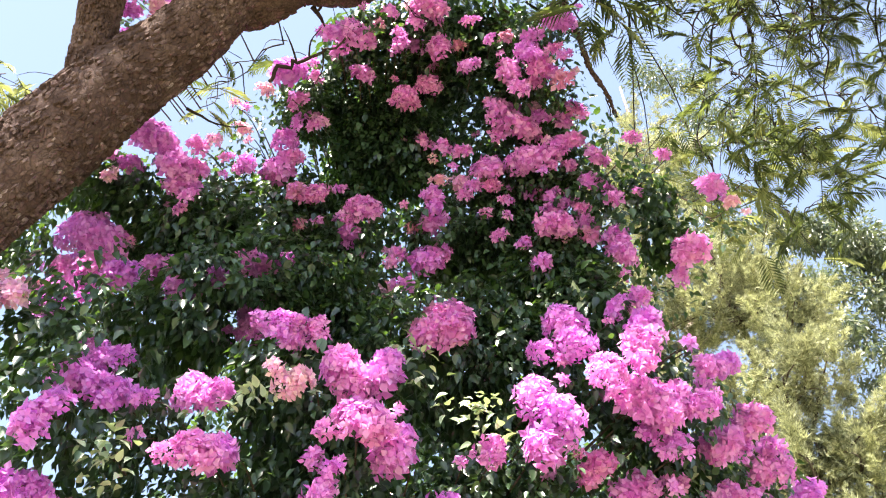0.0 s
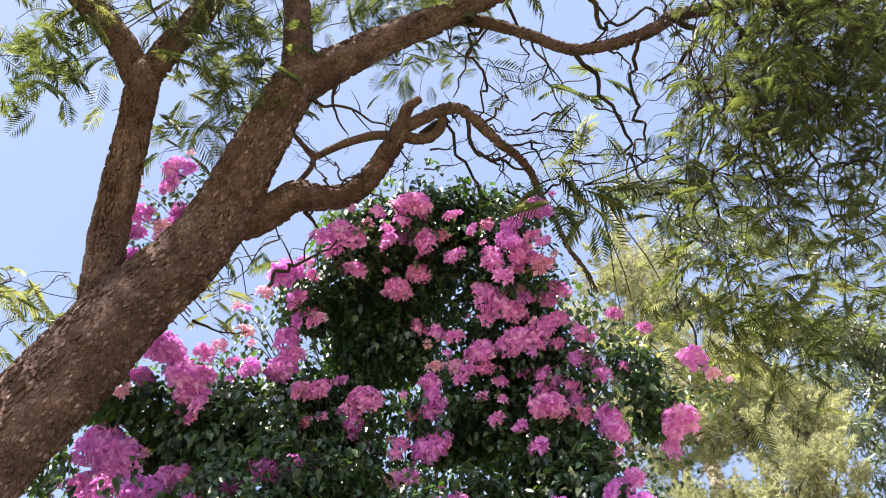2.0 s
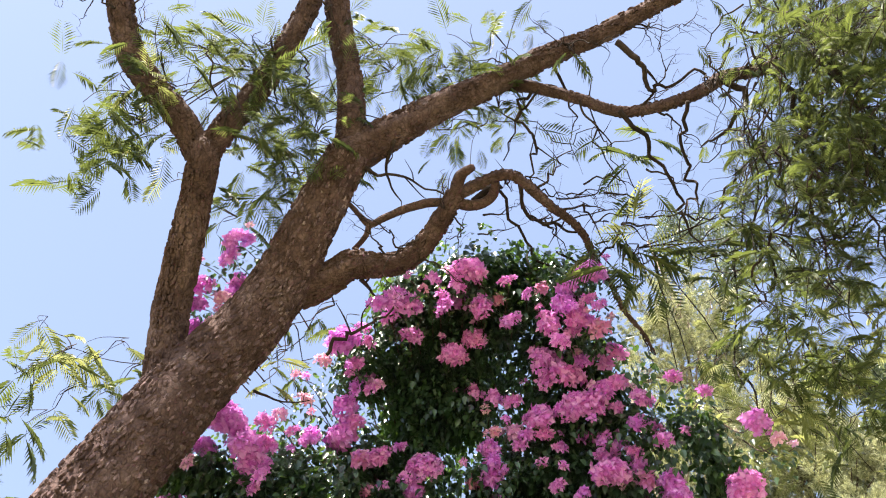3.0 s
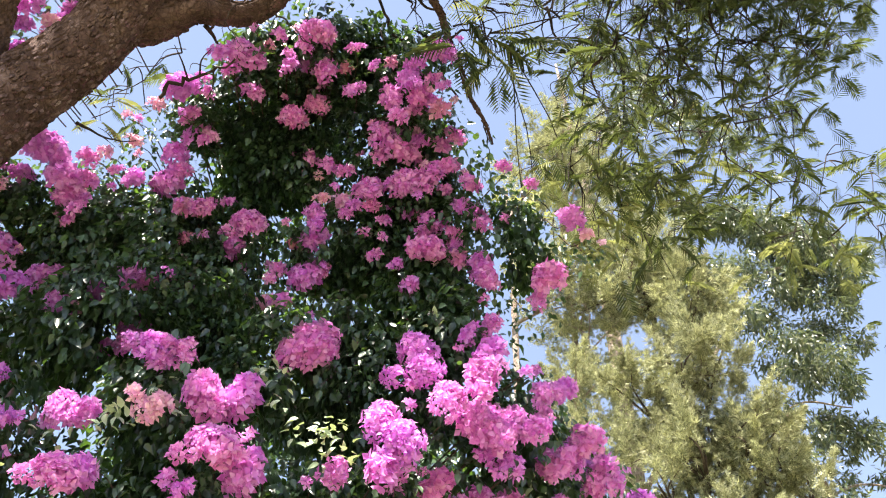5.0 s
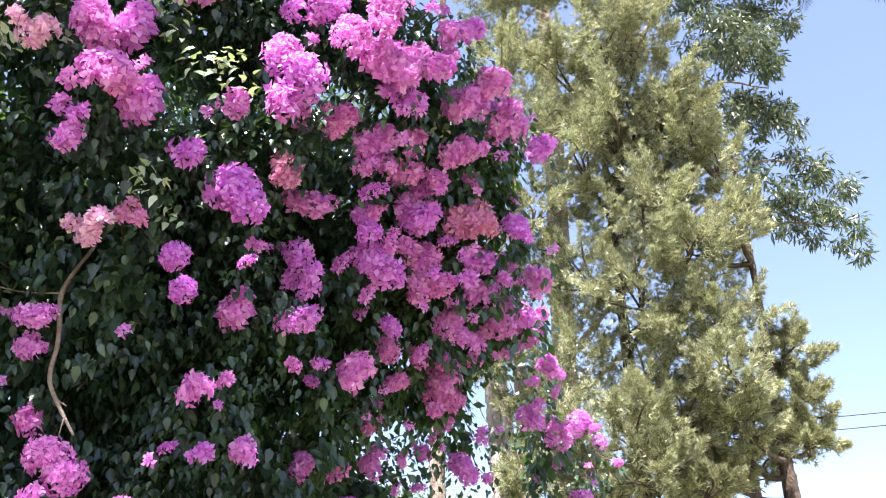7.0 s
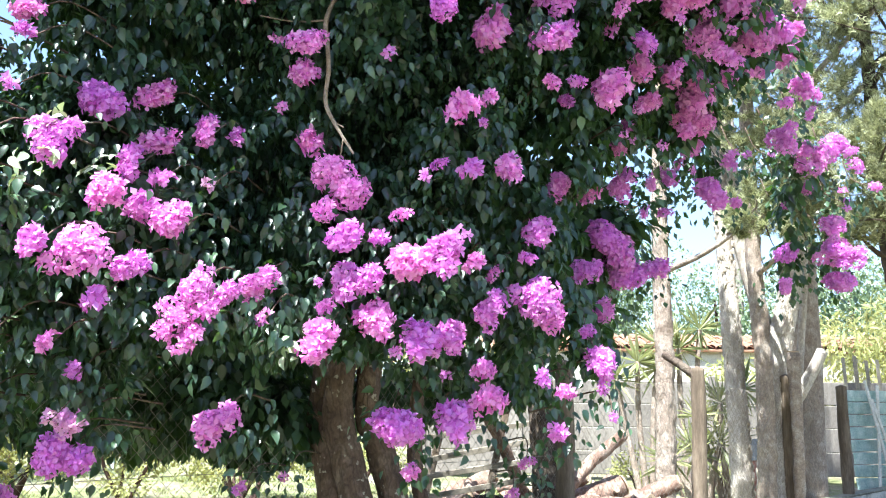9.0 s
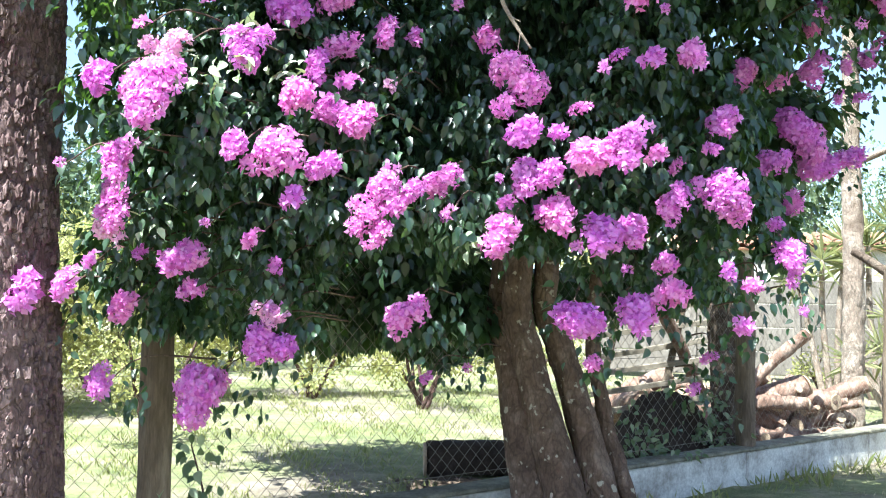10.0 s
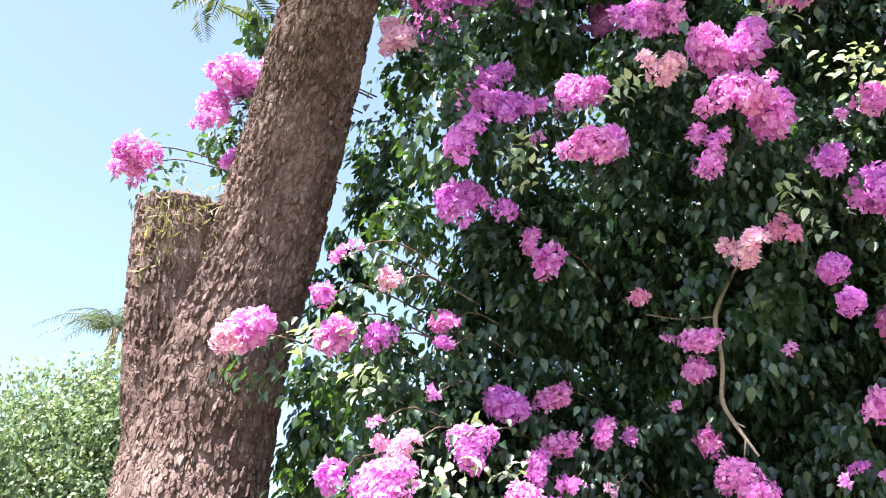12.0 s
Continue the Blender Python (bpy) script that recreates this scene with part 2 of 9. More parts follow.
M_KERBTOP = rough_mat("mossy_kerb_top", [(0.3, (0.11, 0.10, 0.075)), (0.7, (0.30, 0.28, 0.22))], 8, 50)
M_PANEL = rough_mat("concrete_slab", [(0.3, (0.14, 0.12, 0.105)), (0.5, (0.22, 0.19, 0.17)), (0.7, (0.31, 0.275, 0.25))], 1.5, 30, 0.92, 0.01, (1, 1, 0.4), 0.12)
M_WALLWHITE = rough_mat("pale_house_wall", [(0.3, (0.55, 0.50, 0.44)), (0.7, (0.74, 0.70, 0.64))], 2, 30)
M_TILE = rough_mat("clay_roof_tile", [(0.3, (0.20, 0.095, 0.06)), (0.5, (0.32, 0.17, 0.11)), (0.7, (0.45, 0.28, 0.20))], 3, 30, 0.9, 0.01, (1, 1, 1), 0.2)
M_LOG = rough_mat("cut_log_bark", [(0.3, (0.10, 0.055, 0.042)), (0.5, (0.24, 0.15, 0.115)), (0.72, (0.46, 0.35, 0.29))], 7, 45, 0.93, 0.03)
M_LOGEND = rough_mat("sawn_wood", [(0.3, (0.35, 0.24, 0.16)), (0.7, (0.58, 0.44, 0.32))], 9, 60)
M_LITTER = rough_mat("soil_with_fallen_leaves", [(0.3, (0.05, 0.035, 0.026)), (0.5, (0.12, 0.085, 0.065)), (0.72, (0.27, 0.20, 0.15))], 14, 70, 0.95, 0.04)
M_MULCH = rough_mat("dark_mulch", [(0.3, (0.022, 0.016, 0.012)), (0.6, (0.06, 0.042, 0.032)), (0.75, (0.13, 0.09, 0.07))], 9, 60, 0.95, 0.05)
M_SLAT = rough_mat("grey_slat", [(0.3, (0.22, 0.18, 0.14)), (0.7, (0.42, 0.36, 0.29))], 6, 60, 0.9, 0.004, (0.2, 1, 1), 0.15)
M_GREENPAINT = rough_mat("worn_green_paint", [(0.35, (0.25, 0.34, 0.31)), (0.5, (0.36, 0.45, 0.41)), (0.7, (0.54, 0.58, 0.53))], 5, 50, 0.7)
M_CRATE = rough_mat("dusty_red_plastic", [(0.3, (0.34, 0.12, 0.09)), (0.7, (0.50, 0.25, 0.20))], 6, 50, 0.6)
M_GREYBOX = rough_mat("grey_plastic", [(0.3, (0.28, 0.29, 0.33)), (0.7, (0.45, 0.46, 0.5))], 6, 50, 0.6)
M_CABLE = rough_mat("black_cable", [(0.3, (0.03, 0.03, 0.03)), (0.7, (0.07, 0.07, 0.07))], 6, 50, 0.6, 0.002)


def ground_mat():
    m, nt, p, _ = nodes_of("ground_soil_and_turf")
    big = noise_tex(nt, 0.55, 8, 0.6)
    mid = noise_tex(nt, 4.0, 8, 0.65)
    fine = noise_tex(nt, 45.0, 5, 0.7)
    turf = ramp(nt, mid, [(0.3, (0.10, 0.12, 0.045)), (0.5, (0.18, 0.19, 0.08)), (0.72, (0.32, 0.29, 0.16))])
    soil = ramp(nt, mid, [(0.3, (0.16, 0.12, 0.09)), (0.7, (0.36, 0.30, 0.235))])
    col = mix_rgb(nt, "MIX", ramp(nt, big, [(0.47, (0, 0, 0)), (0.60, (1, 1, 1))]), turf, soil)
    col = mix_rgb(nt, "MULTIPLY", 1.0, col, ramp(nt, fine, [(0.3, (0.65, 0.65, 0.6)), (0.7, (1.25, 1.25, 1.25))]))
    nt.links.new(col, p.inputs["Base Color"])
    p.inputs["Roughness"].default_value = 0.95
    bump(nt, fine, 0.7, 0.03, p)
    return m


M_GROUND = ground_mat()

# ---- builders ----
rng = np.random.RandomState(11)


def bulk_mesh(name, verts, faces, mats, slots=None):
    """A mesh from arrays: faces all with the same number of corners."""
    verts, faces = np.asarray(verts, np.float32).reshape(-1, 3), np.asarray(faces, np.int32)
    n, k = faces.shape
    me = bpy.data.meshes.new(name)
    me.vertices.add(len(verts))
    me.vertices.foreach_set("co", verts.ravel())
    me.loops.add(n * k)
    me.loops.foreach_set("vertex_index", faces.ravel())
    me.polygons.add(n)
    me.polygons.foreach_set("loop_start", np.arange(0, n * k, k, dtype=np.int32))
    for m in mats:
        me.materials.append(m)
    if slots is not None:
        me.polygons.foreach_set("material_index", np.asarray(slots, np.int32))
    me.update(calc_edges=True)
    return me


def smooth(me):
    me.polygons.foreach_set("use_smooth", np.ones(len(me.polygons), bool))
    return me


def part(name, data, material, parent, label=""):
    """One mesh object under a thing or a part. data: a mesh, or a bmesh."""
    if isinstance(data, bmesh.types.BMesh):
        me = bpy.data.meshes.new(name)
        data.to_mesh(me)
        data.free()
    else:
        me = data
    if material and not len(me.materials):
        me.materials.append(material)
    ob = new(name, me)
    ob.parent = parent
    return tagged(ob, label)


def thing(name, label, category, at=(0, 0, 0), group="", kind=""):
    ob = new(name)
    ob.location = at
    ob.empty_display_size = 0.2
    return tagged(ob, label, category, group, kind)


def unit(v):
    return v / np.maximum(np.linalg.norm(v, axis=-1, keepdims=True), 1e-9)


def frames(tip, normal):
    """Rotations (N, 3, 3) whose columns are side, tip, normal."""
    t = unit(tip)
    s = unit(np.cross(t, normal))
    n = np.cross(s, t)
    return np.stack([s, t, n], axis=-1)


def scatter(tv, tf, pos, rot, size):
    """Copies of a small shape (tv, tf) at pos, turned by rot, scaled by size."""
    tv, tf = np.asarray(tv, float), np.asarray(tf, int)
    size = np.asarray(size, float).reshape(len(pos), 1, -1)
    v = np.einsum("nij,nkj->nki", rot, tv[None] * size) + pos[:, None]
    f = tf[None] + (np.arange(len(pos)) * len(tv))[:, None, None]
    return v.reshape(-1, 3), f.reshape(-1, tf.shape[1])


def curve_points(pts, steps=8):
    """A smooth line through rows of numbers (Catmull-Rom)."""
    p = np.asarray(pts, float)
    p = np.vstack([2 * p[0] - p[1], p, 2 * p[-1] - p[-2]])
    out = []
    for i in range(1, len(p) - 2):
        t = np.linspace(0, 1, steps, endpoint=False)[:, None]
        a, b, c, d = p[i - 1:i + 3]
        out.append(0.5 * (2 * b + (c - a) * t + (2 * a - 5 * b + 4 * c - d) * t ** 2 + (3 * b - 3 * c + d - a) * t ** 3))
    return np.vstack(out + [p[-2:-1]])


def hash01(a, b, s):
    x = np.sin(a * 127.1 + b * 311.7 + s * 74.7) * 43758.5453
    return x - np.floor(x)


def plates(u, v, wrap):
    """Cracks between bark plates: the gap between the two nearest of a jittered grid, and a number for the plate."""
    iu, iv = np.floor(u), np.floor(v)
    d1, d2, best = np.full(u.shape, 9.0), np.full(u.shape, 9.0), np.zeros(u.shape)
    for du in (-1, 0, 1):
        for dv in (-1, 0, 1):
            cu, cv = iu + du, iv + dv
            ku = np.mod(cu, wrap)
            pu, pv = cu + 0.15 + 0.7 * hash01(ku, cv, 1), cv + 0.15 + 0.7 * hash01(ku, cv, 2)
            d = np.hypot(u - pu, v - pv)
            near = d < d1
            d2 = np.where(near, d1, np.minimum(d2, d))
            best = np.where(near, hash01(ku, cv, 3), best)
            d1 = np.where(near, d, d1)
    return d2 - d1, best


def tube(rows, sides=8, steps=6, wobble=0.0, plate=None, depth=0.0, cap=True, flare=0.0):
    """Vertices and quads of a limb through rows of (x, y, z, radius). plate: width and length of bark plates, depth their relief."""
    c = curve_points(rows, steps)
    p, r = c[:, :3], np.maximum(c[:, 3], 0.0008)
    tan = unit(np.gradient(p, axis=0))
    ref = np.array([0.31, 0.95, 0.05]) if abs(tan[0][2]) > 0.6 else np.array([0.0, 0.0, 1.0])
    side = [unit(np.cross(tan[0], ref))]
    for k in range(1, len(p)):
        s = side[-1] - tan[k] * np.dot(side[-1], tan[k])
        side.append(unit(s))
    side = np.array(side)
    other = np.cross(tan, side)
    th = np.linspace(0, 2 * np.pi, sides, endpoint=False)
    along = np.concatenate([[0], np.cumsum(np.linalg.norm(np.diff(p, axis=0), axis=1))])
    rad = np.repeat(r[:, None], sides, 1)
    if wobble:
        rad = rad * (1 + wobble * (np.sin(3 * th[None] + along[:, None] * 2.1 + rows[0][0]) * 0.5 + np.sin(5 * th[None] - along[:, None] * 5.3) * 0.3 + np.sin(2 * th[None] + along[:, None] * 9) * 0.25))
    if flare:
        rad = rad * (1 + flare * np.exp(-along[:, None] / 0.35) * (1 + 0.35 * np.sin(5 * th[None] + 1)))
    if plate:
        wrap = max(6, round(2 * np.pi * r.mean() / plate[0]))
        u, v = th[None] / (2 * np.pi) * wrap + 0 * along[:, None], along[:, None] / plate[1] + 0 * th[None]
        v2 = v + 0.35 * np.sin(u * 1.7) + 0.2 * np.sin(u * 4.1 + 1)
        gap, tone = plates(u, v2, wrap)
        gap2, tone2 = plates(u * 1.5, v2 * 0.45 + 7, round(wrap * 1.5))
        gap3, tone3 = plates(u * 2.6, v2 * 2.2 + 3, round(wrap * 2.6))
        chip = np.clip((tone - 0.45) * 2.2, 0, 1) * np.clip(gap * 5.5, 0, 1)
        ridge = np.clip(gap2 * 1.8, 0, 1) * (0.5 + 0.5 * tone2)
        rad = rad + depth * (0.55 * chip + 0.45 * ridge + 0.16 * np.clip(gap3 * 2.5, 0, 1) * tone3 - 0.5)
    v = p[:, None] + side[:, None] * (np.cos(th)[None, :, None] * rad[..., None]) + other[:, None] * (np.sin(th)[None, :, None] * rad[..., None])
    v = v.reshape(-1, 3)
    i, j = np.meshgrid(np.arange(len(p) - 1), np.arange(sides), indexing="ij")
    a, b = i * sides + j, i * sides + (j + 1) % sides
    f = np.stack([a, b, b + sides, a + sides], -1).reshape(-1, 4)
    if cap:
        v = np.vstack([v, p[-1] + tan[-1] * r[-1] * 0.4, p[0] - tan[0] * r[0] * 0.1])
        e, n = (len(p) - 1) * sides, len(v)
        j = np.arange(sides)
        f = np.vstack([f, np.stack([e + j, e + (j + 1) % sides, np.full(sides, n - 2), np.full(sides, n - 2)], -1)[:, :4],
                       np.stack([(j + 1) % sides, j, np.full(sides, n - 1), np.full(sides, n - 1)], -1)])
    return v, f


def joined(pieces):
    vs, fs, n = [], [], 0
    for v, f in pieces:
        vs.append(v)
        fs.append(f + n)
        n += len(v)
    return np.vstack(vs), np.vstack(fs)


def quads_mesh(name, v, f, mats, soft=True):
    """Like bulk_mesh, for quads of which some are triangles with a doubled last corner."""
    me = bpy.data.meshes.new(name)
    tri = f[:, 2] == f[:, 3]
    me.from_pydata(v.tolist(), [], f[~tri].tolist() + f[tri][:, :3].tolist())
    for m in mats:
        me.materials.append(m)
    return smooth(me) if soft else me


def flakes(rows, n, size, seed, lift=0.35):
    """Loose chips of bark standing proud of a limb: uneven five-cornered slabs, longer along the limb."""
    r = np.random.RandomState(seed)
    c = curve_points(rows, 14)
    p, tan = c[:, :3], unit(np.gradient(c[:, :3], axis=0))
    w = c[:, 3] * np.linalg.norm(np.gradient(p, axis=0), axis=1)
    k = r.choice(len(p) - 1, n, p=w[:-1] / w[:-1].sum())
    s = r.rand(n, 1)
    q, t, rad = p[k] * (1 - s) + p[k + 1] * s, unit(tan[k] * (1 - s) + tan[k + 1] * s), c[k, 3:4] * (1 - s) + c[k + 1, 3:4] * s
    out = r.normal(size=(n, 3))
    out = unit(out - t * (out * t).sum(1, keepdims=True))
    side = np.cross(t, out)
    l = size * r.uniform(0.5, 1.5, (n, 1))
    ang = np.linspace(0, 2 * np.pi, 5, endpoint=False)[None] + r.uniform(-0.35, 0.35, (n, 5))
    e = r.uniform(0.65, 1.1, (n, 5))
    a, b = (np.cos(ang) * e)[..., None] * l[:, None] * 0.85, (np.sin(ang) * e)[..., None] * l[:, None] * 0.36
    flat = a * t[:, None] + b * side[:, None]
    h = l[:, None] * lift * r.uniform(0.5, 1.2, (n, 5, 1))
    base = (q + out * (rad - 0.012))[:, None] + flat * 1.1
    top = (q + out * rad)[:, None] + flat * 0.82 + h * out[:, None]
    v = np.concatenate([base, top], 1).reshape(-1, 3)
    f = [(j, (j + 1) % 5, 5 + (j + 1) % 5, 5 + j) for j in range(5)] + [(5, 6, 7, 8), (5, 8, 9, 9)]
    return v, (np.array(f)[None] + 10 * np.arange(n)[:, None, None]).reshape(-1, 4)


def limb(name, rows, material, parent, label="", **kw):
    v, f = tube(rows, **kw)
    return part(name, quads_mesh(name, v, f, [material]), None, parent, label)


def box_bm(sx, sy, sz, at=(0, 0, 0), bevel=0.006, jitter=0.0, seed=0):
    bm = bmesh.new()
    bmesh.ops.create_cube(bm, size=1.0)
    r = random.Random(seed)
    for v in bm.verts:
        v.co = Vector((v.co.x * sx, v.co.y * sy, v.co.z * sz)) + Vector(at) + Vector([r.uniform(-jitter, jitter) for _ in range(3)])
    if bevel:
        bmesh.ops.bevel(bm, geom=list(bm.edges), offset=bevel, segments=1, affect="EDGES")
    return bm


# small shapes: side x, tip y, normal z; one unit long
LEAF_V = [(0, 0, 0), (0.22, 0.15, 0.09), (0.31, 0.38, 0.11), (0.20, 0.72, 0.04), (0, 1.08, -0.16), (-0.20, 0.72, 0.04), (-0.31, 0.38, 0.11), (-0.22, 0.15, 0.09), (0, 0.3, 0.0), (0, 0.66, -0.02)]
LEAF_F = [(0, 1, 8), (1, 2, 8), (2, 9, 8), (2, 3, 9), (3, 4, 9), (4, 5, 9), (5, 6, 9), (6, 8, 9), (6, 7, 8), (7, 0, 8)]
LEAF4_V = [(0, 0, 0), (0.29, 0.22, 0.10), (0.28, 0.55, 0.08), (0, 1.06, -0.12), (-0.28, 0.55, 0.08), (-0.29, 0.22, 0.10)]
LEAF4_F = [(0, 1, 2), (0, 2, 3), (0, 3, 4), (0, 4, 5)]
WIDE_V = [(0, 0, 0), (0.3, 0.42, 0.06), (0, 1.0, 0), (-0.3, 0.42, 0.06)]
BLADE_V = [(0, 0, 0), (0.13, 0.45, 0.03), (0, 1.0, 0), (-0.13, 0.45, 0.03)]
BLADE_F = [(0, 1, 2), (0, 2, 3)]
BRACT_V = [(0, 0, 0), (0.36, 0.46, 0.19), (0.0, 1.02, 0.10), (-0.36, 0.46, 0.19), (0.0, 0.5, 0.02)]
BRACT_F = [(0, 1, 4), (1, 2, 4), (2, 3, 4), (3, 0, 4)]


def lump(d, seed):
    """An uneven radius for directions d, about 1."""
    return 1 + 0.13 * np.sin(d[:, 0] * 5 + seed) * np.cos(d[:, 1] * 6 + seed * 1.7) + 0.12 * np.sin(d[:, 2] * 7 + seed * 2.3) + 0.07 * np.sin(d[:, 0] * 13 + d[:, 2] * 11 + seed)


def in_crown(blobs, per_area, shell=0.35, seed=0, down=1.0):
    """Points and outward directions in the outer shell of lumpy ellipsoids (x, y, z, rx, ry, rz)."""
    r = np.random.RandomState(seed)
    pos, out = [], []
    for k, (x, y, z, a, b, c) in enumerate(blobs):
        area = 4 * np.pi * (((a * b) ** 1.6 + (a * c) ** 1.6 + (b * c) ** 1.6) / 3) ** (1 / 1.6)
        n = int(area * per_area)
        d = unit(r.normal(size=(n, 3)))
        rad = lump(d, k * 1.9 + seed) * (1 - shell * r.rand(n) ** 1.6)
        e = np.array([a, b, c])
        pos.append(np.array([x, y, z]) + d * e * rad[:, None])
        out.append(unit(d / e))
    pos, out = np.vstack(pos), np.vstack(out)
    return pos, out


def leaf_frames(out, seed, droop=1.1, spread=0.45):
    r = np.random.RandomState(seed)
    n = len(out)
    tip = out * 0.55 + np.array([0, 0, -droop]) + r.normal(size=(n, 3)) * spread
    nor = out * 0.95 + np.array([0, 0, 0.42]) + r.normal(size=(n, 3)) * spread * 0.8
    return frames(tip, nor)

# ---- ground ----
def terrain(x, y):
    """Height of the ground: level before the fence, rising a little behind it."""
    along = (x + 1.17) * 0.812 - (y - 6.2) * 0.584       # metres from the fence, towards the verge
    return np.where(along < 0, np.minimum(0.25, -along * 0.02) + 0.05, 0.0) + 0.02 * np.sin(x * 1.3) * np.sin(y * 1.1)


def build_ground():
    ax = np.concatenate([-np.geomspace(1500, 14, 14), np.linspace(-12, 14, 105), np.geomspace(16, 1500, 14)])
    ay = np.concatenate([-np.geomspace(1500, 8, 12), np.linspace(-6, 24, 121), np.geomspace(26, 1500, 14)])
    gx, gy = np.meshgrid(ax, ay, indexing="ij")
    gz = terrain(gx, gy) + 0.012 * rng.rand(*gx.shape)
    n, m = gx.shape
    i, j = np.meshgrid(np.arange(n - 1), np.arange(m - 1), indexing="ij")
    a = i * m + j
    f = np.stack([a, a + m, a + m + 1, a + 1], -1).reshape(-1, 4)
    me = smooth(bulk_mesh("ground", np.stack([gx, gy, gz], -1).reshape(-1, 3), f, [M_GROUND]))
    tagged(new("ground", me), "sunlit dry lawn with patches of bare soil", "ground", kind="structure")


build_ground()

FENCE_A, FENCE_D = np.array([-1.17, 6.2]), np.array([0.584, 0.812])   # a point of the fence and its direction


def on_fence(s, off=0.0):
    """s metres along the fence; off: metres from it towards the verge."""
    q = FENCE_A + FENCE_D * s + np.array([0.812, -0.584]) * off
    return float(q[0]), float(q[1])


def along_fence(s, z=0.0, off=0.0):
    x, y = on_fence(s, off)
    return pose(x, y, z, 0, 0, math.degrees(math.atan2(FENCE_D[1], FENCE_D[0])))


def build_kerb():
    for k in range(9):
        s0 = -6.0 + 2.2 * k
        base = tagged(new("low_wall"), "low whitewashed concrete plinth, stained, under the wire fence", "low wall", "plinth lengths under the fence")
        base.matrix_world = along_fence(s0 + 1.1)
        r = random.Random(k)
        bm = box_bm(2.19, 0.16, 0.36, (0, 0, 0.12), 0.012, 0.006, k)
        part("plinth", bm, M_KERB, base)
        bm = box_bm(2.19, 0.21, 0.035, (0, 0, 0.319), 0.01, 0.005, k + 50)
        part("coping", bm, M_KERBTOP, base, "rough mossy top")


def post_mesh(seed, h, r):
    rows = [(0, 0, -0.2, r * 1.03), (0.006, 0, h * 0.3, r), (-0.008, 0.004, h * 0.7, r * 0.96), (0, 0, h, r * 0.93)]
    v, f = tube(rows, 18, 14, 0.08, (0.03, 0.5), 0.008)
    return quads_mesh("post", v, f, [M_POST])


def build_fence():
    fence = thing("wire_fence", "rusty chain-link fence on rough brown wooden posts", "fence")
    for k, s in enumerate((-5.3, -2.54, 2.93, 5.72, 8.55, 11.0)):
        x, y = on_fence(s, -0.02)
        ob = part("post", post_mesh(k, 1.76 + 0.05 * math.sin(k * 2.2), 0.09), None, fence)
        ob.location, ob.rotation_euler = (x, y, 0.3), (radians(1.5 * math.sin(k * 3)), radians(1.3 * math.cos(k * 5)), k)
        if s in (5.72, 8.55):
            v, f = tube([(x + 0.02, y, 1.98, 0.055), (x - 0.16, y + 0.12, 2.14, 0.05), (x - 0.32, y + 0.23, 2.26, 0.045)], 10, 6, 0.08)
            part("arm", quads_mesh("arm", v, f, [M_ROUGH]), None, fence, "short dark arm leaning inwards from the post")
    # diamond mesh: zigzag wires, each a thin strip with three sides
    cell, low, high = 0.104, 0.36, 1.9
    n = int(16.5 / cell) * 2
    k = int((high - low) / (cell / 2))
    zz = low + np.arange(k + 1) * cell / 2
    v, f = [], []
    ring = np.array([(0.0024, 0.0), (-0.0012, 0.002), (-0.0012, -0.002)])
    for w in range(n):
        s = -6.0 + w * cell / 2 + ((np.arange(k + 1) + w) % 2) * cell / 2
        sag = 0.02 * np.sin(s * 2.1 + zz * 2) + 0.012 * np.sin(zz * 5 + w * 0.3)
        px, py = FENCE_A[0] + FENCE_D[0] * s + 0.812 * (sag - 0.09), FENCE_A[1] + FENCE_D[1] * s - 0.584 * (sag - 0.09)
        p = np.stack([px, py, zz], -1)
        for a, b in ring:
            v.append(p + np.array([FENCE_D[0] * a + 0.812 * b, FENCE_D[1] * a - 0.584 * b, 0]))
    v = np.array(v).reshape(n, 3, k + 1, 3)
    idx = np.arange(n * 3 * (k + 1)).reshape(n, 3, k + 1)
    for a in range(3):
        b = (a + 1) % 3
        f.append(np.stack([idx[:, a, :-1], idx[:, b, :-1], idx[:, b, 1:], idx[:, a, 1:]], -1).reshape(-1, 4))
    me = bulk_mesh("wire_mesh", v.reshape(-1, 3), np.vstack(f), [M_WIRE])
    tagged(part("wire_mesh", me, None, fence, "rusty diamond wire mesh"), kind="stuff")
    for z in (0.4, 1.15, 1.88):
        rows = [(*on_fence(s, -0.08 + 0.01 * math.sin(s * 3)), z + 0.015 * math.sin(s * 2.3), 0.0022) for s in np.linspace(-6, 10.5, 12)]
        limb("strand", rows, M_WIRE, fence, sides=5, steps=4)


build_kerb()
build_fence()


# ---- far side: slab wall, house, cables ----
def build_slab_wall():
    wall = tagged(new("wall_north"), "grey precast concrete slab wall with posts", "wall", kind="structure")
    wall.matrix_world = pose(-1.0, 19.5, 0.28, 0, 0, 4)
    slab = None
    for k in range(9):
        for j in range(4):
            if slab is None:
                slab = part("slab", box_bm(1.98, 0.06, 0.485, (0, 0, 0), 0.015), M_PANEL, wall)
                ob = slab
            else:
                ob = part("slab", slab.data, None, wall)
            ob.location = (k * 2.06, 0.012 * ((k * 7 + j * 3) % 3), 0.25 + j * 0.492)
        ob = part("concrete_post", box_bm(0.12, 0.15, 2.15, (0, 0, 0), 0.01), M_PANEL, wall)
        ob.location = (k * 2.06 - 1.03, 0.0, 1.0)


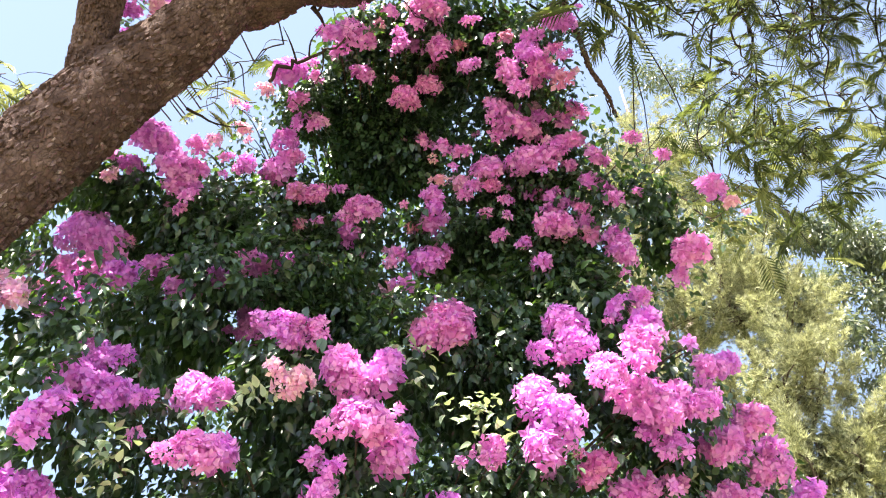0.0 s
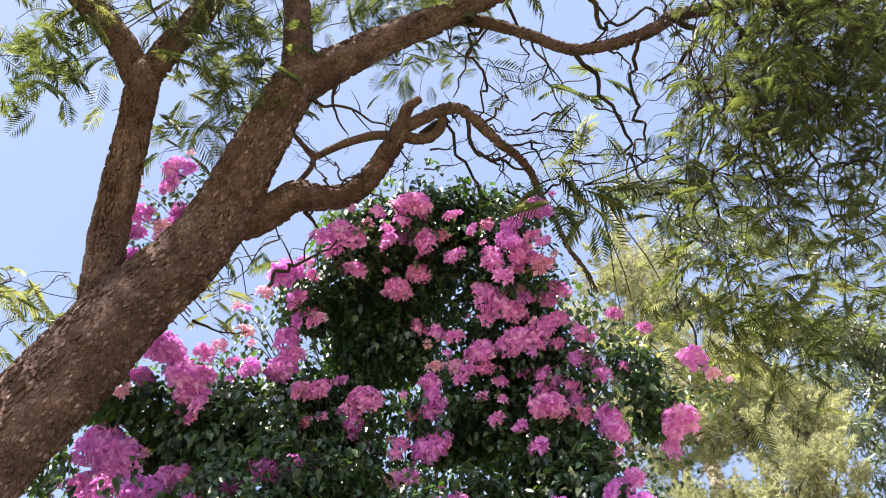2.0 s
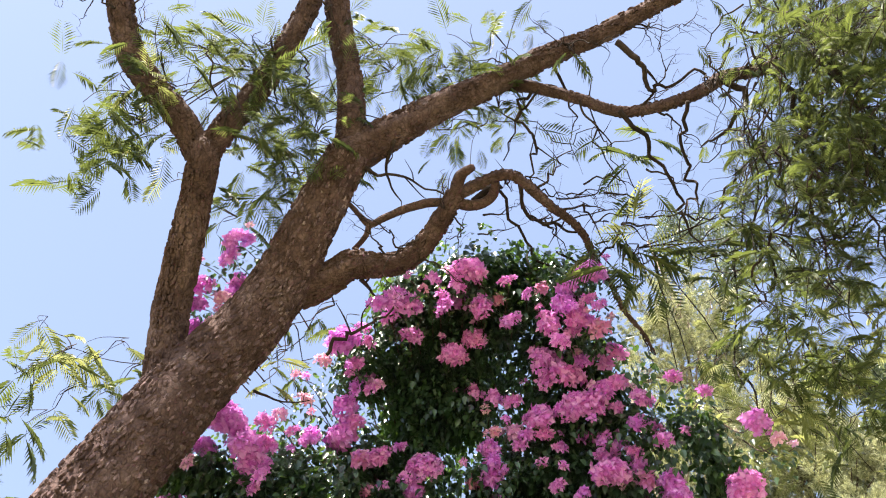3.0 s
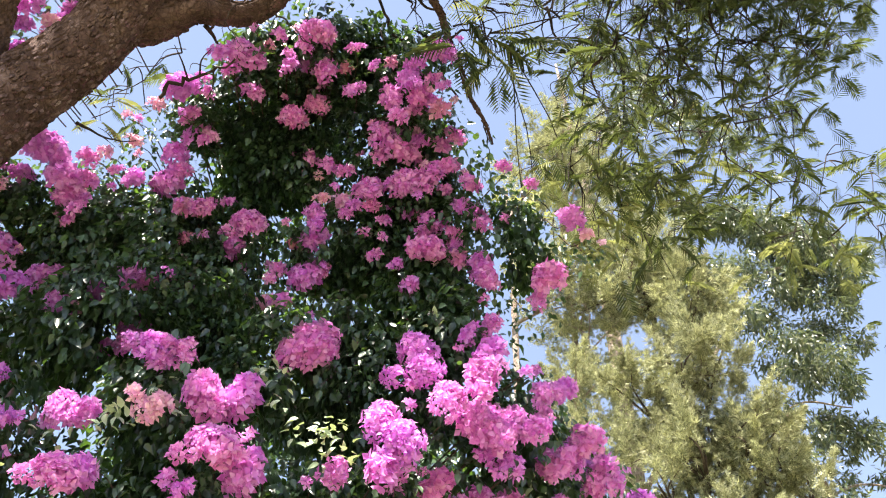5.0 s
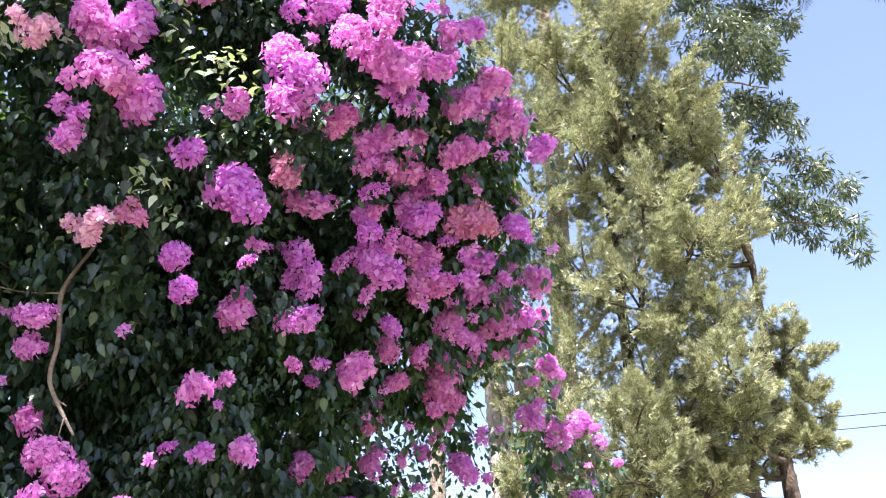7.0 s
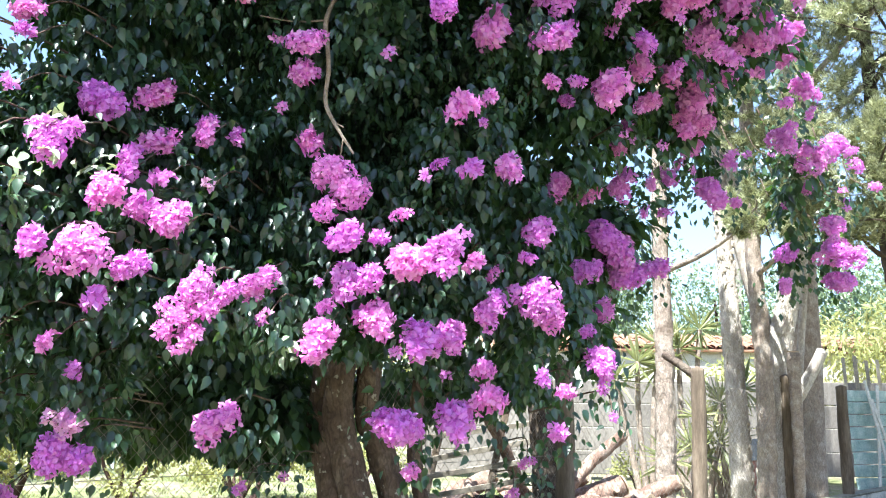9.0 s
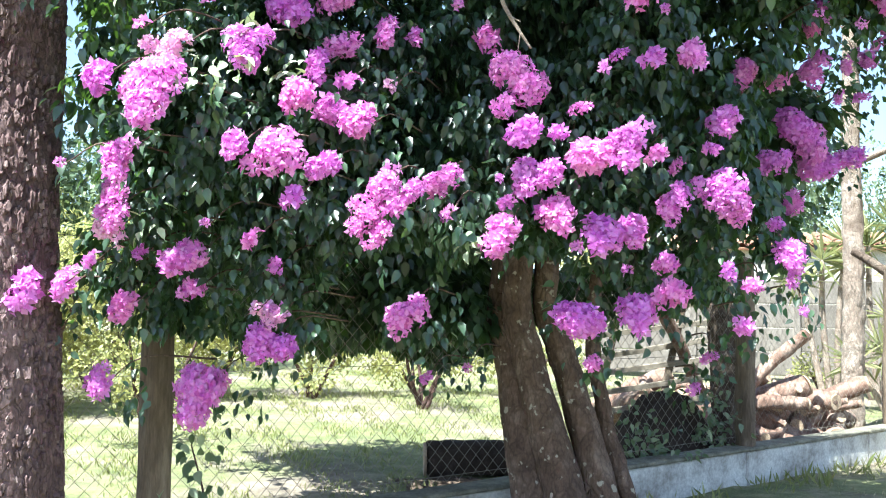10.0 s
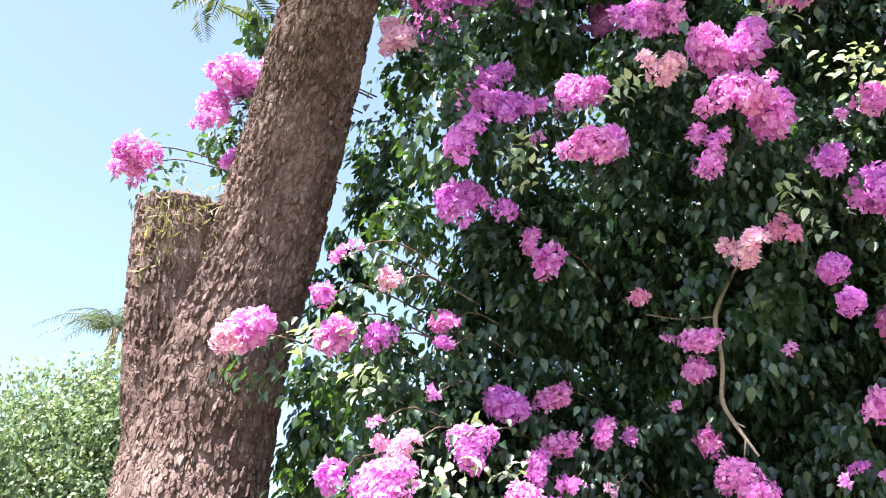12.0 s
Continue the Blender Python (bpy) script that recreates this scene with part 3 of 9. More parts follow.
def build_house():
    house = thing("house", "pale house with a faded orange clay tile roof behind the wall", "house", (0, 0, 0))
    house.matrix_world = pose(2.0, 24.0, 0.3, 0, 0, 5)
    part("house_wall", box_bm(14.0, 5.0, 2.95, (4.0, 2.5, 1.475), 0.02), M_WALLWHITE, house)
    roof = part("roof", box_bm(15.0, 2.2, 0.08, (0, 0, 0), 0.02), M_TILE, house, "faded orange clay tiles")
    roof.matrix_basis = pose(4.0, 0.9, 3.14, 13, 0, 0)
    # rows of round tiles on the near slope
    tile = None
    th = np.linspace(0, np.pi, 6)
    for i in range(42):
        for j in range(3):
            if tile is None:
                v = np.array([[(0.13 * math.cos(a) * w, y, 0.10 * math.sin(a) * w) for a in th] for y, w in ((-0.36, 1.1), (0.36, 0.9))]).reshape(-1, 3)
                f = np.array([[q, q + 1, q + 7, q + 6] for q in range(5)])
                tile = smooth(bulk_mesh("tile", v, f, [M_TILE]))
            ob = part("tile", tile, None, roof)
            ob.location = (-5.6 + i * 0.27, -0.75 + j * 0.68, 0.045 + 0.012 * ((i + j) % 2))


def build_cables():
    for k in range(2):
        rows = [(8 + 7 * q, 33.5 - 1.0 * q, 9.2 + 0.55 * q + 0.5 * k - 0.25 * math.sin(q * 0.52), 0.02) for q in range(7)]
        v, f = tube(rows, 6, 6)
        ob = new("power_cable", quads_mesh("power_cable", v, f, [M_CABLE]))
        tagged(ob, "thin black overhead power cable", "cable", "overhead cables")
    for x, y in ((8, 33.5), (50, 27.5)):
        pole = thing("utility_pole", "tall grey concrete utility pole", "pole", (x, y, 0.2))
        limb("shaft", [(0, 0, -0.2, 0.16), (0, 0, 6, 0.13), (0, 0, 13.2, 0.10)], M_PANEL, pole, sides=10)


build_slab_wall()
build_house()
build_cables()


# ---- trees behind the fence ----
# a spray: five slender pointed needles in a loose fan
FAN_V, FAN_F = [], []
for q, (a, l, e) in enumerate([(-58, 0.7, 0.15), (-27, 0.95, -0.12), (2, 1.0, 0.16), (29, 0.9, -0.1), (60, 0.72, 0.1)]):
    ca, sa = math.cos(radians(a)), math.sin(radians(a))
    for x, y, z in ((-0.075, 0.12, 0.0), (0.075, 0.12, 0.02), (0.0, 1.0, 0.06)):
        y, z = y * l, z + e * y
        FAN_V.append((x * ca + y * sa, -x * sa + y * ca, z))
    FAN_F.append((q * 3, q * 3 + 1, q * 3 + 2))


def conifer(x, y, top, clumps, seed, trunk_r=0.17, label="tall conifer with shaggy olive-green foliage behind the fence", lean=0.0, bark=None):
    """clumps: the foliage masses (x, y, z, rx, ry, rz) that hang on it."""
    tree = thing("conifer_tree", label, "tree", (x, y, 0))
    r = np.random.RandomState(seed)
    limb("trunk", [(0, 0, 0, trunk_r * 1.15), (0.05, 0.02, 2, trunk_r), (lean * 0.4 - 0.05, 0.03, 5, trunk_r * 0.85), (lean, 0, top * 0.7, trunk_r * 0.5), (lean, 0, top * 0.97, 0.03)],
         bark or M_PINEBARK, tree, "", sides=40, steps=40, wobble=0.06, plate=(0.07, 0.11), depth=0.03)
    wood, spots, tips, sizes = [], [], [], []
    for cx, cy, cz, a, b, c in clumps:
        cx, cy = cx - x, cy - y
        h = max(1.5, min(cz - 0.35 * math.hypot(cx, cy), top * 0.9))
        wood.append(tube([(lean * min(1, h / (top * 0.7)), 0, h, 0.05), (cx * 0.5, cy * 0.5, (h + cz) / 2 - 0.1, 0.035), (cx, cy, cz, 0.012)], 5, 4))
        # plumes: tapering bunches of sprays that reach out and curl upwards
        for q in range(22):
            d = unit(r.normal(size=3) + np.array([0, -0.25, 0.1]))
            root = np.array([cx, cy, cz]) + d * np.array([a, b, c]) * r.uniform(0.3, 0.7)
            way = unit(d * np.array([1, 1, 0.6]) + np.array([0, 0, 0.35]) + r.normal(size=3) * 0.3)
            reach = a * r.uniform(0.4, 0.72)
            m = 88
            s = r.rand(m, 1) ** 0.75
            fat = reach * 0.22 * (1.05 - s) + 0.02
            off = r.normal(size=(m, 3)) * 0.55
            spots.append(root + way * s * reach + np.array([0, 0, 0.22]) * s ** 2 * reach + off * fat)
            tips.append(unit(way * 1.0 + off * 0.75 + np.array([0, 0, 0.25])))
            sizes.append((0.075 + 0.065 * r.rand(m)) * (1.15 - 0.5 * s[:, 0]))
            if q % 4 == 0:
                wood.append(tube([(cx * 0.7, cy * 0.7, (h + 2 * cz) / 3, 0.02), (*(root - way * 0.1), 0.014), (*(root + way * reach * 0.6), 0.006)], 4, 3))
    v, f = joined(wood)
    tagged(part("branch_mass", quads_mesh("branch_mass", v, f, [bark or M_PINEBARK]), None, tree), kind="stuff")
    # the close dark heart of each mass
    pos, out = in_crown([(cx - x, cy - y + 0.15, cz, a * 0.62, b * 0.55, c * 0.62) for cx, cy, cz, a, b, c in clumps], 90, 0.5, seed)
    v, f = scatter(FAN_V, FAN_F, pos, leaf_frames(out, seed, 0.2, 0.8), 0.08 + 0.06 * r.rand(len(pos)))
    tagged(part("inner_foliage", bulk_mesh("inner_foliage", v, f, [M_CONIFER]), None, tree), kind="stuff")
    pos, tip, size = np.vstack(spots), np.vstack(tips), np.concatenate(sizes)
    v, f = scatter(FAN_V, FAN_F, pos, frames(tip, r.normal(size=(len(pos), 3)) + np.array([0, -0.4, 0.5])), size)
    tagged(part("foliage", bulk_mesh("foliage", v, f, [M_CONIFER]), None, tree, "shaggy olive-green needle sprays"), kind="stuff")
    return tree


def leafy_tree(name, label, x, y, trunk_rows, blobs, leaf, per_area, material, seed, bark=None, shell=0.7, droop=0.9, boughs=True):
    tree = thing(name, label, "tree", (x, y, 0))
    bark = bark or M_LIMB_SHADED
    limb("trunk", trunk_rows, bark, tree, sides=16, steps=10, wobble=0.08)
    r = np.random.RandomState(seed)
    if boughs:
        wood = []
        path = curve_points(trunk_rows, 12)
        for bx, by, bz, a, b, c in blobs[::4]:
            k = np.argmin(np.linalg.norm(path[:, :3] - np.array([bx, by, bz - 0.8]), axis=1))
            s = path[k]
            mid = (s[:3] + np.array([bx, by, bz])) / 2 + r.normal(size=3) * 0.12 + np.array([0, 0, 0.1])
            rr = min(0.022, max(0.01, s[3] * 0.2))
            wood.append(tube([(*s[:3], rr), (*mid, rr * 0.7), (bx, by, bz, rr * 0.3)], 6, 5, 0.1))
            for q in range(3):
                e = np.array([bx, by, bz]) + unit(r.normal(size=3)) * np.array([a, b, c]) * 0.8
                wood.append(tube([(*mid, rr * 0.45), (*((mid + e) / 2 + r.normal(size=3) * 0.08), rr * 0.3), (*e, 0.006)], 5, 4))
        v, f = joined(wood)
        tagged(part("branch_mass", quads_mesh("branch_mass", v, f, [bark]), None, tree), kind="stuff")
    pos, out = in_crown(blobs, per_area, shell, seed)
    v, f = scatter(BLADE_V if leaf < 0 else WIDE_V, BLADE_F, pos, leaf_frames(out, seed + 1, droop, 0.7), abs(leaf) * (0.7 + 0.6 * r.rand(len(pos))))
    tagged(part("crown", bulk_mesh("crown", v, f, [material]), None, tree), kind="stuff")
    return tree


def bl(seed, n, cx, cy, cz, sx, sy, sz, r0, r1):
    """n uneven blobs scattered in an ellipsoid."""
    r = np.random.RandomState(seed)
    d = unit(r.normal(size=(n, 3))) * (r.rand(n, 1) ** 0.45)
    s = r.uniform(r0, r1, n)
    return [(cx + a * sx, cy + b * sy, cz + c * sz, q * r.uniform(0.9, 1.3), q * r.uniform(0.9, 1.3), q * r.uniform(0.7, 1.0)) for (a, b, c), q in zip(d, s)]


CONIFER_CLUMPS, GUM_CLUMPS = [], []
CONIFER_CLUMPS.append((4.40, 11.14, 12.49, 1.04, 1.06, 0.94))
CONIFER_CLUMPS.append((5.15, 11.21, 11.74, 0.97, 0.95, 0.81))
CONIFER_CLUMPS.append((3.62, 12.23, 12.19, 1.09, 1.04, 1.03))
CONIFER_CLUMPS.append((4.05, 11.26, 10.27, 0.93, 0.92, 0.87))
CONIFER_CLUMPS.append((4.71, 10.77, 9.03, 1.00, 0.87, 0.74))
CONIFER_CLUMPS.append((5.66, 11.46, 9.76, 0.59, 0.57, 0.54))
CONIFER_CLUMPS.append((4.09, 11.22, 8.67, 0.99, 0.91, 0.78))
CONIFER_CLUMPS.append((5.45, 11.19, 8.24, 0.72, 0.70, 0.57))
CONIFER_CLUMPS.append((4.94, 11.89, 8.09, 0.92, 0.95, 0.76))
CONIFER_CLUMPS.append((6.01, 11.41, 7.33, 0.69, 0.62, 0.50))
CONIFER_CLUMPS.append((4.78, 10.90, 6.52, 0.97, 0.93, 0.76))
CONIFER_CLUMPS.append((5.76, 10.72, 5.98, 0.74, 0.65, 0.61))
CONIFER_CLUMPS.append((4.13, 11.62, 6.98, 0.82, 0.84, 0.77))
CONIFER_CLUMPS.append((4.09, 12.14, 5.94, 1.10, 0.98, 0.91))
CONIFER_CLUMPS.append((4.92, 11.48, 5.58, 1.12, 1.03, 0.82))
CONIFER_CLUMPS.append((5.55, 10.25, 5.06, 0.66, 0.61, 0.55))
CONIFER_CLUMPS.append((6.17, 11.15, 4.87, 0.41, 0.41, 0.38))
CONIFER_CLUMPS.append((5.20, 11.04, 4.68, 0.95, 0.87, 0.70))
CONIFER_CLUMPS.append((3.52, 11.61, 8.07, 0.86, 0.78, 0.62))
CONIFER_CLUMPS.append((3.32, 11.51, 9.52, 0.83, 0.81, 0.72))
CONIFER_CLUMPS.append((2.90, 12.11, 12.93, 0.99, 0.95, 0.90))
CONIFER_CLUMPS.append((3.07, 11.84, 10.84, 0.78, 0.77, 0.75))
CONIFER_CLUMPS.append((5.36, 10.97, 5.90, 0.80, 0.81, 0.70))
CONIFER_CLUMPS.append((3.35, 12.32, 7.24, 0.80, 0.70, 0.65))
CONIFER_CLUMPS.append((3.46, 11.30, 4.80, 0.72, 0.69, 0.67))
CONIFER_CLUMPS.append((4.34, 11.04, 4.60, 0.77, 0.77, 0.66))
CONIFER_CLUMPS.append((5.79, 10.68, 4.53, 0.57, 0.58, 0.50))
CONIFER_CLUMPS.append((2.58, 11.28, 5.62, 0.65, 0.62, 0.52))
CONIFER_CLUMPS.append((2.32, 11.51, 6.09, 0.56, 0.55, 0.49))
CONIFER_CLUMPS.append((3.73, 11.43, 4.04, 0.61, 0.58, 0.47))
CONIFER_CLUMPS.append((4.56, 10.62, 3.95, 0.60, 0.59, 0.53))
CONIFER_CLUMPS.append((6.16, 11.40, 4.19, 0.47, 0.49, 0.48))
CONIFER_CLUMPS.append((5.17, 10.58, 3.75, 0.40, 0.37, 0.36))
CONIFER_CLUMPS.append((4.42, 11.78, 3.90, 0.40, 0.40, 0.39))
CONIFER_CLUMPS.append((3.06, 11.13, 3.98, 0.46, 0.45, 0.44))
CONIFER_CLUMPS.append((2.83, 12.18, 16.50, 1.13, 1.09, 0.92))
CONIFER_CLUMPS.append((3.69, 11.47, 17.08, 1.14, 1.10, 1.09))
GUM_CLUMPS.append((4.59, 11.92, 16.14, 0.77, 0.68, 0.62))
CONIFER_CLUMPS.append((4.95, 10.80, 12.32, 0.78, 0.70, 0.69))
CONIFER_CLUMPS.append((4.14, 11.38, 12.75, 0.94, 0.92, 0.83))
CONIFER_CLUMPS.append((3.23, 11.77, 13.70, 1.03, 0.97, 0.87))
CONIFER_CLUMPS.append((6.16, 11.08, 8.59, 0.69, 0.68, 0.68))
CONIFER_CLUMPS.append((6.13, 10.58, 7.42, 0.57, 0.59, 0.50))
CONIFER_CLUMPS.append((5.68, 10.87, 8.92, 0.79, 0.71, 0.60))
GUM_CLUMPS.append((6.72, 12.10, 10.03, 0.41, 0.43, 0.39))
CONIFER_CLUMPS.append((4.95, 10.64, 7.63, 0.79, 0.74, 0.70))
CONIFER_CLUMPS.append((5.39, 10.46, 6.91, 0.75, 0.73, 0.60))
CONIFER_CLUMPS.append((4.98, 11.64, 9.12, 0.87, 0.83, 0.78))
CONIFER_CLUMPS.append((4.28, 11.29, 12.91, 1.06, 0.94, 0.86))
CONIFER_CLUMPS.append((5.13, 10.77, 11.95, 0.99, 0.90, 0.83))
GUM_CLUMPS.append((6.17, 11.39, 12.54, 0.51, 0.52, 0.49))
CONIFER_CLUMPS.append((4.55, 10.51, 10.52, 0.95, 0.92, 0.88))
CONIFER_CLUMPS.append((5.04, 10.39, 10.44, 0.75, 0.74, 0.61))
GUM_CLUMPS.append((4.08, 11.87, 14.71, 0.69, 0.65, 0.51))
GUM_CLUMPS.append((4.87, 11.47, 13.88, 0.70, 0.62, 0.50))
CONIFER_CLUMPS.append((5.49, 10.62, 9.22, 0.77, 0.72, 0.67))
CONIFER_CLUMPS.append((5.04, 10.71, 9.46, 1.05, 0.99, 0.95))
CONIFER_CLUMPS.append((4.19, 11.33, 9.83, 0.84, 0.83, 0.70))
CONIFER_CLUMPS.append((3.42, 11.24, 17.16, 0.90, 0.86, 0.84))
GUM_CLUMPS.append((4.77, 12.20, 18.63, 0.85, 0.78, 0.66))
GUM_CLUMPS.append((4.71, 11.82, 16.50, 0.91, 0.80, 0.60))
CONIFER_CLUMPS.append((4.15, 10.95, 13.51, 0.97, 0.96, 0.81))
GUM_CLUMPS.append((5.42, 11.01, 13.10, 0.70, 0.68, 0.63))
CONIFER_CLUMPS.append((3.57, 11.78, 15.77, 0.93, 0.95, 0.93))
CONIFER_CLUMPS.append((7.01, 11.40, 5.78, 0.50, 0.50, 0.42))
CONIFER_CLUMPS.append((7.01, 11.30, 5.01, 0.50, 0.50, 0.42))
CONIFER_CLUMPS.append((6.96, 11.20, 4.44, 0.45, 0.45, 0.38))
CONIFER_CLUMPS.append((5.58, 11.60, 4.72, 0.50, 0.50, 0.42))
CONIFER_CLUMPS.append((5.76, 11.50, 4.01, 0.45, 0.45, 0.38))
CONIFER_CLUMPS.append((5.12, 11.80, 4.63, 0.42, 0.42, 0.36))
CONIFER_CLUMPS.append((5.38, 11.90, 4.02, 0.36, 0.36, 0.31))

GUM_CLUMPS.append((8.73, 12.90, 14.87, 1.08, 0.96, 0.81))
GUM_CLUMPS.append((7.91, 13.44, 13.88, 1.12, 1.18, 1.01))
GUM_CLUMPS.append((8.11, 12.71, 12.10, 0.76, 0.74, 0.68))
GUM_CLUMPS.append((8.45, 12.86, 11.12, 0.51, 0.51, 0.41))
GUM_CLUMPS.append((7.23, 12.54, 10.94, 0.78, 0.75, 0.74))
GUM_CLUMPS.append((8.71, 12.60, 9.83, 0.50, 0.49, 0.47))
GUM_CLUMPS.append((9.25, 12.84, 9.58, 0.63, 0.55, 0.46))
GUM_CLUMPS.append((8.72, 11.87, 8.26, 0.40, 0.40, 0.40))
GUM_CLUMPS.append((9.25, 12.68, 8.16, 0.38, 0.36, 0.33))
GUM_CLUMPS.append((8.13, 12.71, 11.00, 0.68, 0.61, 0.57))
GUM_CLUMPS.append((8.32, 12.41, 10.45, 0.48, 0.49, 0.44))
GUM_CLUMPS.append((7.46, 12.40, 8.80, 0.53, 0.50, 0.44))
GUM_CLUMPS.append((8.67, 12.52, 8.92, 0.47, 0.47, 0.42))
GUM_CLUMPS.append((8.68, 13.06, 8.64, 0.42, 0.43, 0.35))
GUM_CLUMPS.append((7.72, 12.45, 8.51, 0.40, 0.40, 0.39))
GUM_CLUMPS.append((7.89, 12.45, 9.29, 0.57, 0.52, 0.50))
GUM_CLUMPS.append((8.41, 12.64, 8.86, 0.52, 0.47, 0.40))
GUM_CLUMPS.append((7.36, 12.69, 14.52, 1.20, 1.16, 0.97))
GUM_CLUMPS.append((8.07, 13.12, 10.89, 0.52, 0.50, 0.47))
GUM_CLUMPS.append((7.81, 13.06, 10.21, 0.46, 0.44, 0.37))
GUM_CLUMPS.append((7.92, 13.60, 12.83, 0.69, 0.72, 0.67))
GUM_CLUMPS.append((8.68, 12.87, 14.61, 0.97, 0.88, 0.73))
GUM_CLUMPS.append((8.62, 12.98, 15.87, 1.17, 1.05, 1.02))
GUM_CLUMPS.append((7.63, 13.16, 16.45, 1.34, 1.19, 1.14))
GUM_CLUMPS.append((8.90, 12.93, 13.30, 0.65, 0.61, 0.59))
GUM_CLUMPS.append((7.88, 12.37, 11.94, 0.76, 0.67, 0.59))
GUM_CLUMPS.append((7.02, 13.39, 17.16, 1.03, 1.08, 0.89))
GUM_CLUMPS.append((8.01, 12.41, 15.70, 1.25, 1.16, 1.11))
GUM_CLUMPS.append((8.79, 12.44, 15.11, 1.22, 1.16, 1.09))
GUM_CLUMPS.append((7.56, 11.99, 12.14, 0.83, 0.78, 0.71))
GUM_CLUMPS.append((8.48, 12.51, 13.75, 0.77, 0.73, 0.60))
GUM_CLUMPS.append((7.76, 12.91, 16.39, 1.03, 0.93, 0.86))
GUM_CLUMPS.append((5.78, 14.23, 24.56, 1.33, 1.22, 1.07))
GUM_CLUMPS.append((6.43, 13.23, 21.04, 1.22, 1.23, 1.13))
GUM_CLUMPS.append((7.20, 12.14, 18.55, 0.88, 0.84, 0.82))

# each foliage mass goes to the nearest of four stems
STEMS_AT = [(1.96, 12.2, 0.125, 0.3), (3.42, 12.9, 0.12, 0.1), (5.05, 12.2, 0.11, -0.15), (6.6, 11.2, 0.11, 0.0)]
share = [[(2.3, 12.0, 9.4, 0.8, 0.8, 0.7)], [], [], []]
for c in CONIFER_CLUMPS:
    share[int(np.argmin([math.hypot(c[0] - s[0] - s[3], 0.5 * (c[1] - s[1])) for s in STEMS_AT]))].append(c)
for k, (sx, sy, tr, lean) in enumerate(STEMS_AT):
    # the last two trunks get a darker bark, their shade put into the colour
    conifer(sx, sy, max(c[2] for c in share[k]) + 0.3, share[k], 30 + k, tr, lean=lean, bark=M_ROUGH if k > 1 else None)

gum_x, gum_y = 4.5, 14.6
gum_top = max(c[2] for c in GUM_CLUMPS)
leafy_tree("gum_tree", "tall gum tree with glossy dark leaves and pale branches", gum_x, gum_y,
           [(0, 0, 0, 0.26), (0.1, 0, gum_top * 0.25, 0.22), (0.2, -0.3, gum_top * 0.5, 0.17), (0.1, -0.3, gum_top * 0.75, 0.1), (-0.2, -0.2, gum_top, 0.03)],
           [(cx - gum_x + dx * a, cy - gum_y + dy * b, cz + dz * c, a * s, b * s, c * s * 0.85) for cx, cy, cz, a, b, c in GUM_CLUMPS for dx, dy, dz, s in ((0.75, 0.2, 0.25, 0.36), (-0.6, 0.1, 0.35, 0.42), (0.15, -0.4, -0.65, 0.40), (0.05, 0.5, 0.8, 0.34), (-0.35, -0.3, -0.15, 0.45), (0.55, 0.0, -0.4, 0.28))],
           -0.15, 170, M_EUC, 21, M_PINEBARK, boughs=False)
gum = bpy.data.objects["gum_tree"]
for ex, ez, r0 in ((4.6, 8.4, 0.05), (4.3, 9.6, 0.05), (3.7, 11.2, 0.045), (4.2, 14.5, 0.06)):
    limb("bough", [(0.3, -0.3, ez * 0.72, r0), (ex * 0.45, -1.1, ez * 0.9, r0 * 0.7), (ex * 0.75, -1.8, ez * 1.02, r0 * 0.5), (ex, -2.2, ez, 0.012)], M_PINEBARK, gum, "thin pale branch", sides=8, steps=8, wobble=0.12)


# pale bare trunks and a forked one just behind the fence
def bare_tree(x, y, rows, label, plate=(0.07, 0.12), arms=(), bark=None):
    tree = thing("bare_trunk_tree", label, "tree", (x, y, 0))
    limb("trunk", rows, bark or M_PALEBARK, tree, sides=36, steps=24, wobble=0.08, plate=plate, depth=0.025)
    v, f = flakes(rows, 700, 0.05, int(x * 10) + 60, 0.25)
    tagged(part("flaking_bark", quads_mesh("flaking_bark", v, f, [bark or M_PINECHIP], False), None, tree, "" if bark else "pale raised chips of bark"), kind="stuff")
    for a in arms:
        limb("limb", a, bark or M_PALEBARK, tree, sides=14, steps=8, wobble=0.1)


bare_tree(3.25, 13.5, [(0, 0, 0, 0.17), (-0.03, 0, 1.5, 0.145), (-0.09, 0, 3.5, 0.13), (-0.2, 0, 6.5, 0.10)], "pale straight tree trunk with flaking bark")
bare_tree(3.58, 13.3, [(0.02, 0, 0, 0.24), (0.05, 0, 0.9, 0.21), (0.16, 0, 2.2, 0.18), (0.40, 0, 3.3, 0.15), (0.55, 0, 4.6, 0.13), (0.62, 0, 7.5, 0.1)], "forked pale tree trunk with rough bark",
          arms=[[(0.08, 0.1, 1.3, 0.14), (0.10, 0.2, 2.6, 0.12), (-0.10, 0.2, 3.6, 0.12), (-0.25, 0.2, 4.6, 0.12), (-0.42, 0.2, 7, 0.07)], [(0.42, 0.5, 0.0, 0.06), (0.62, 0.4, 2.4, 0.055), (0.74, 0.35, 3.6, 0.05), (0.82, 0.3, 6.0, 0.04)],
                [(0.10, 0, 1.55, 0.07), (0.40, -0.02, 1.75, 0.08), (0.60, -0.04, 2.08, 0.085), (0.80, -0.06, 2.46, 0.08)]])
bare_tree(0.35, 9.1, [(0, 0, 0, 0.15), (0.02, 0, 0.8, 0.13), (-0.03, 0, 1.6, 0.12), (-0.1, 0.1, 2.6, 0.10), (-0.2, 0.2, 4.2, 0.07)], "rough dark tree trunk behind the fence, twined by ivy", bark=M_ROUGH)
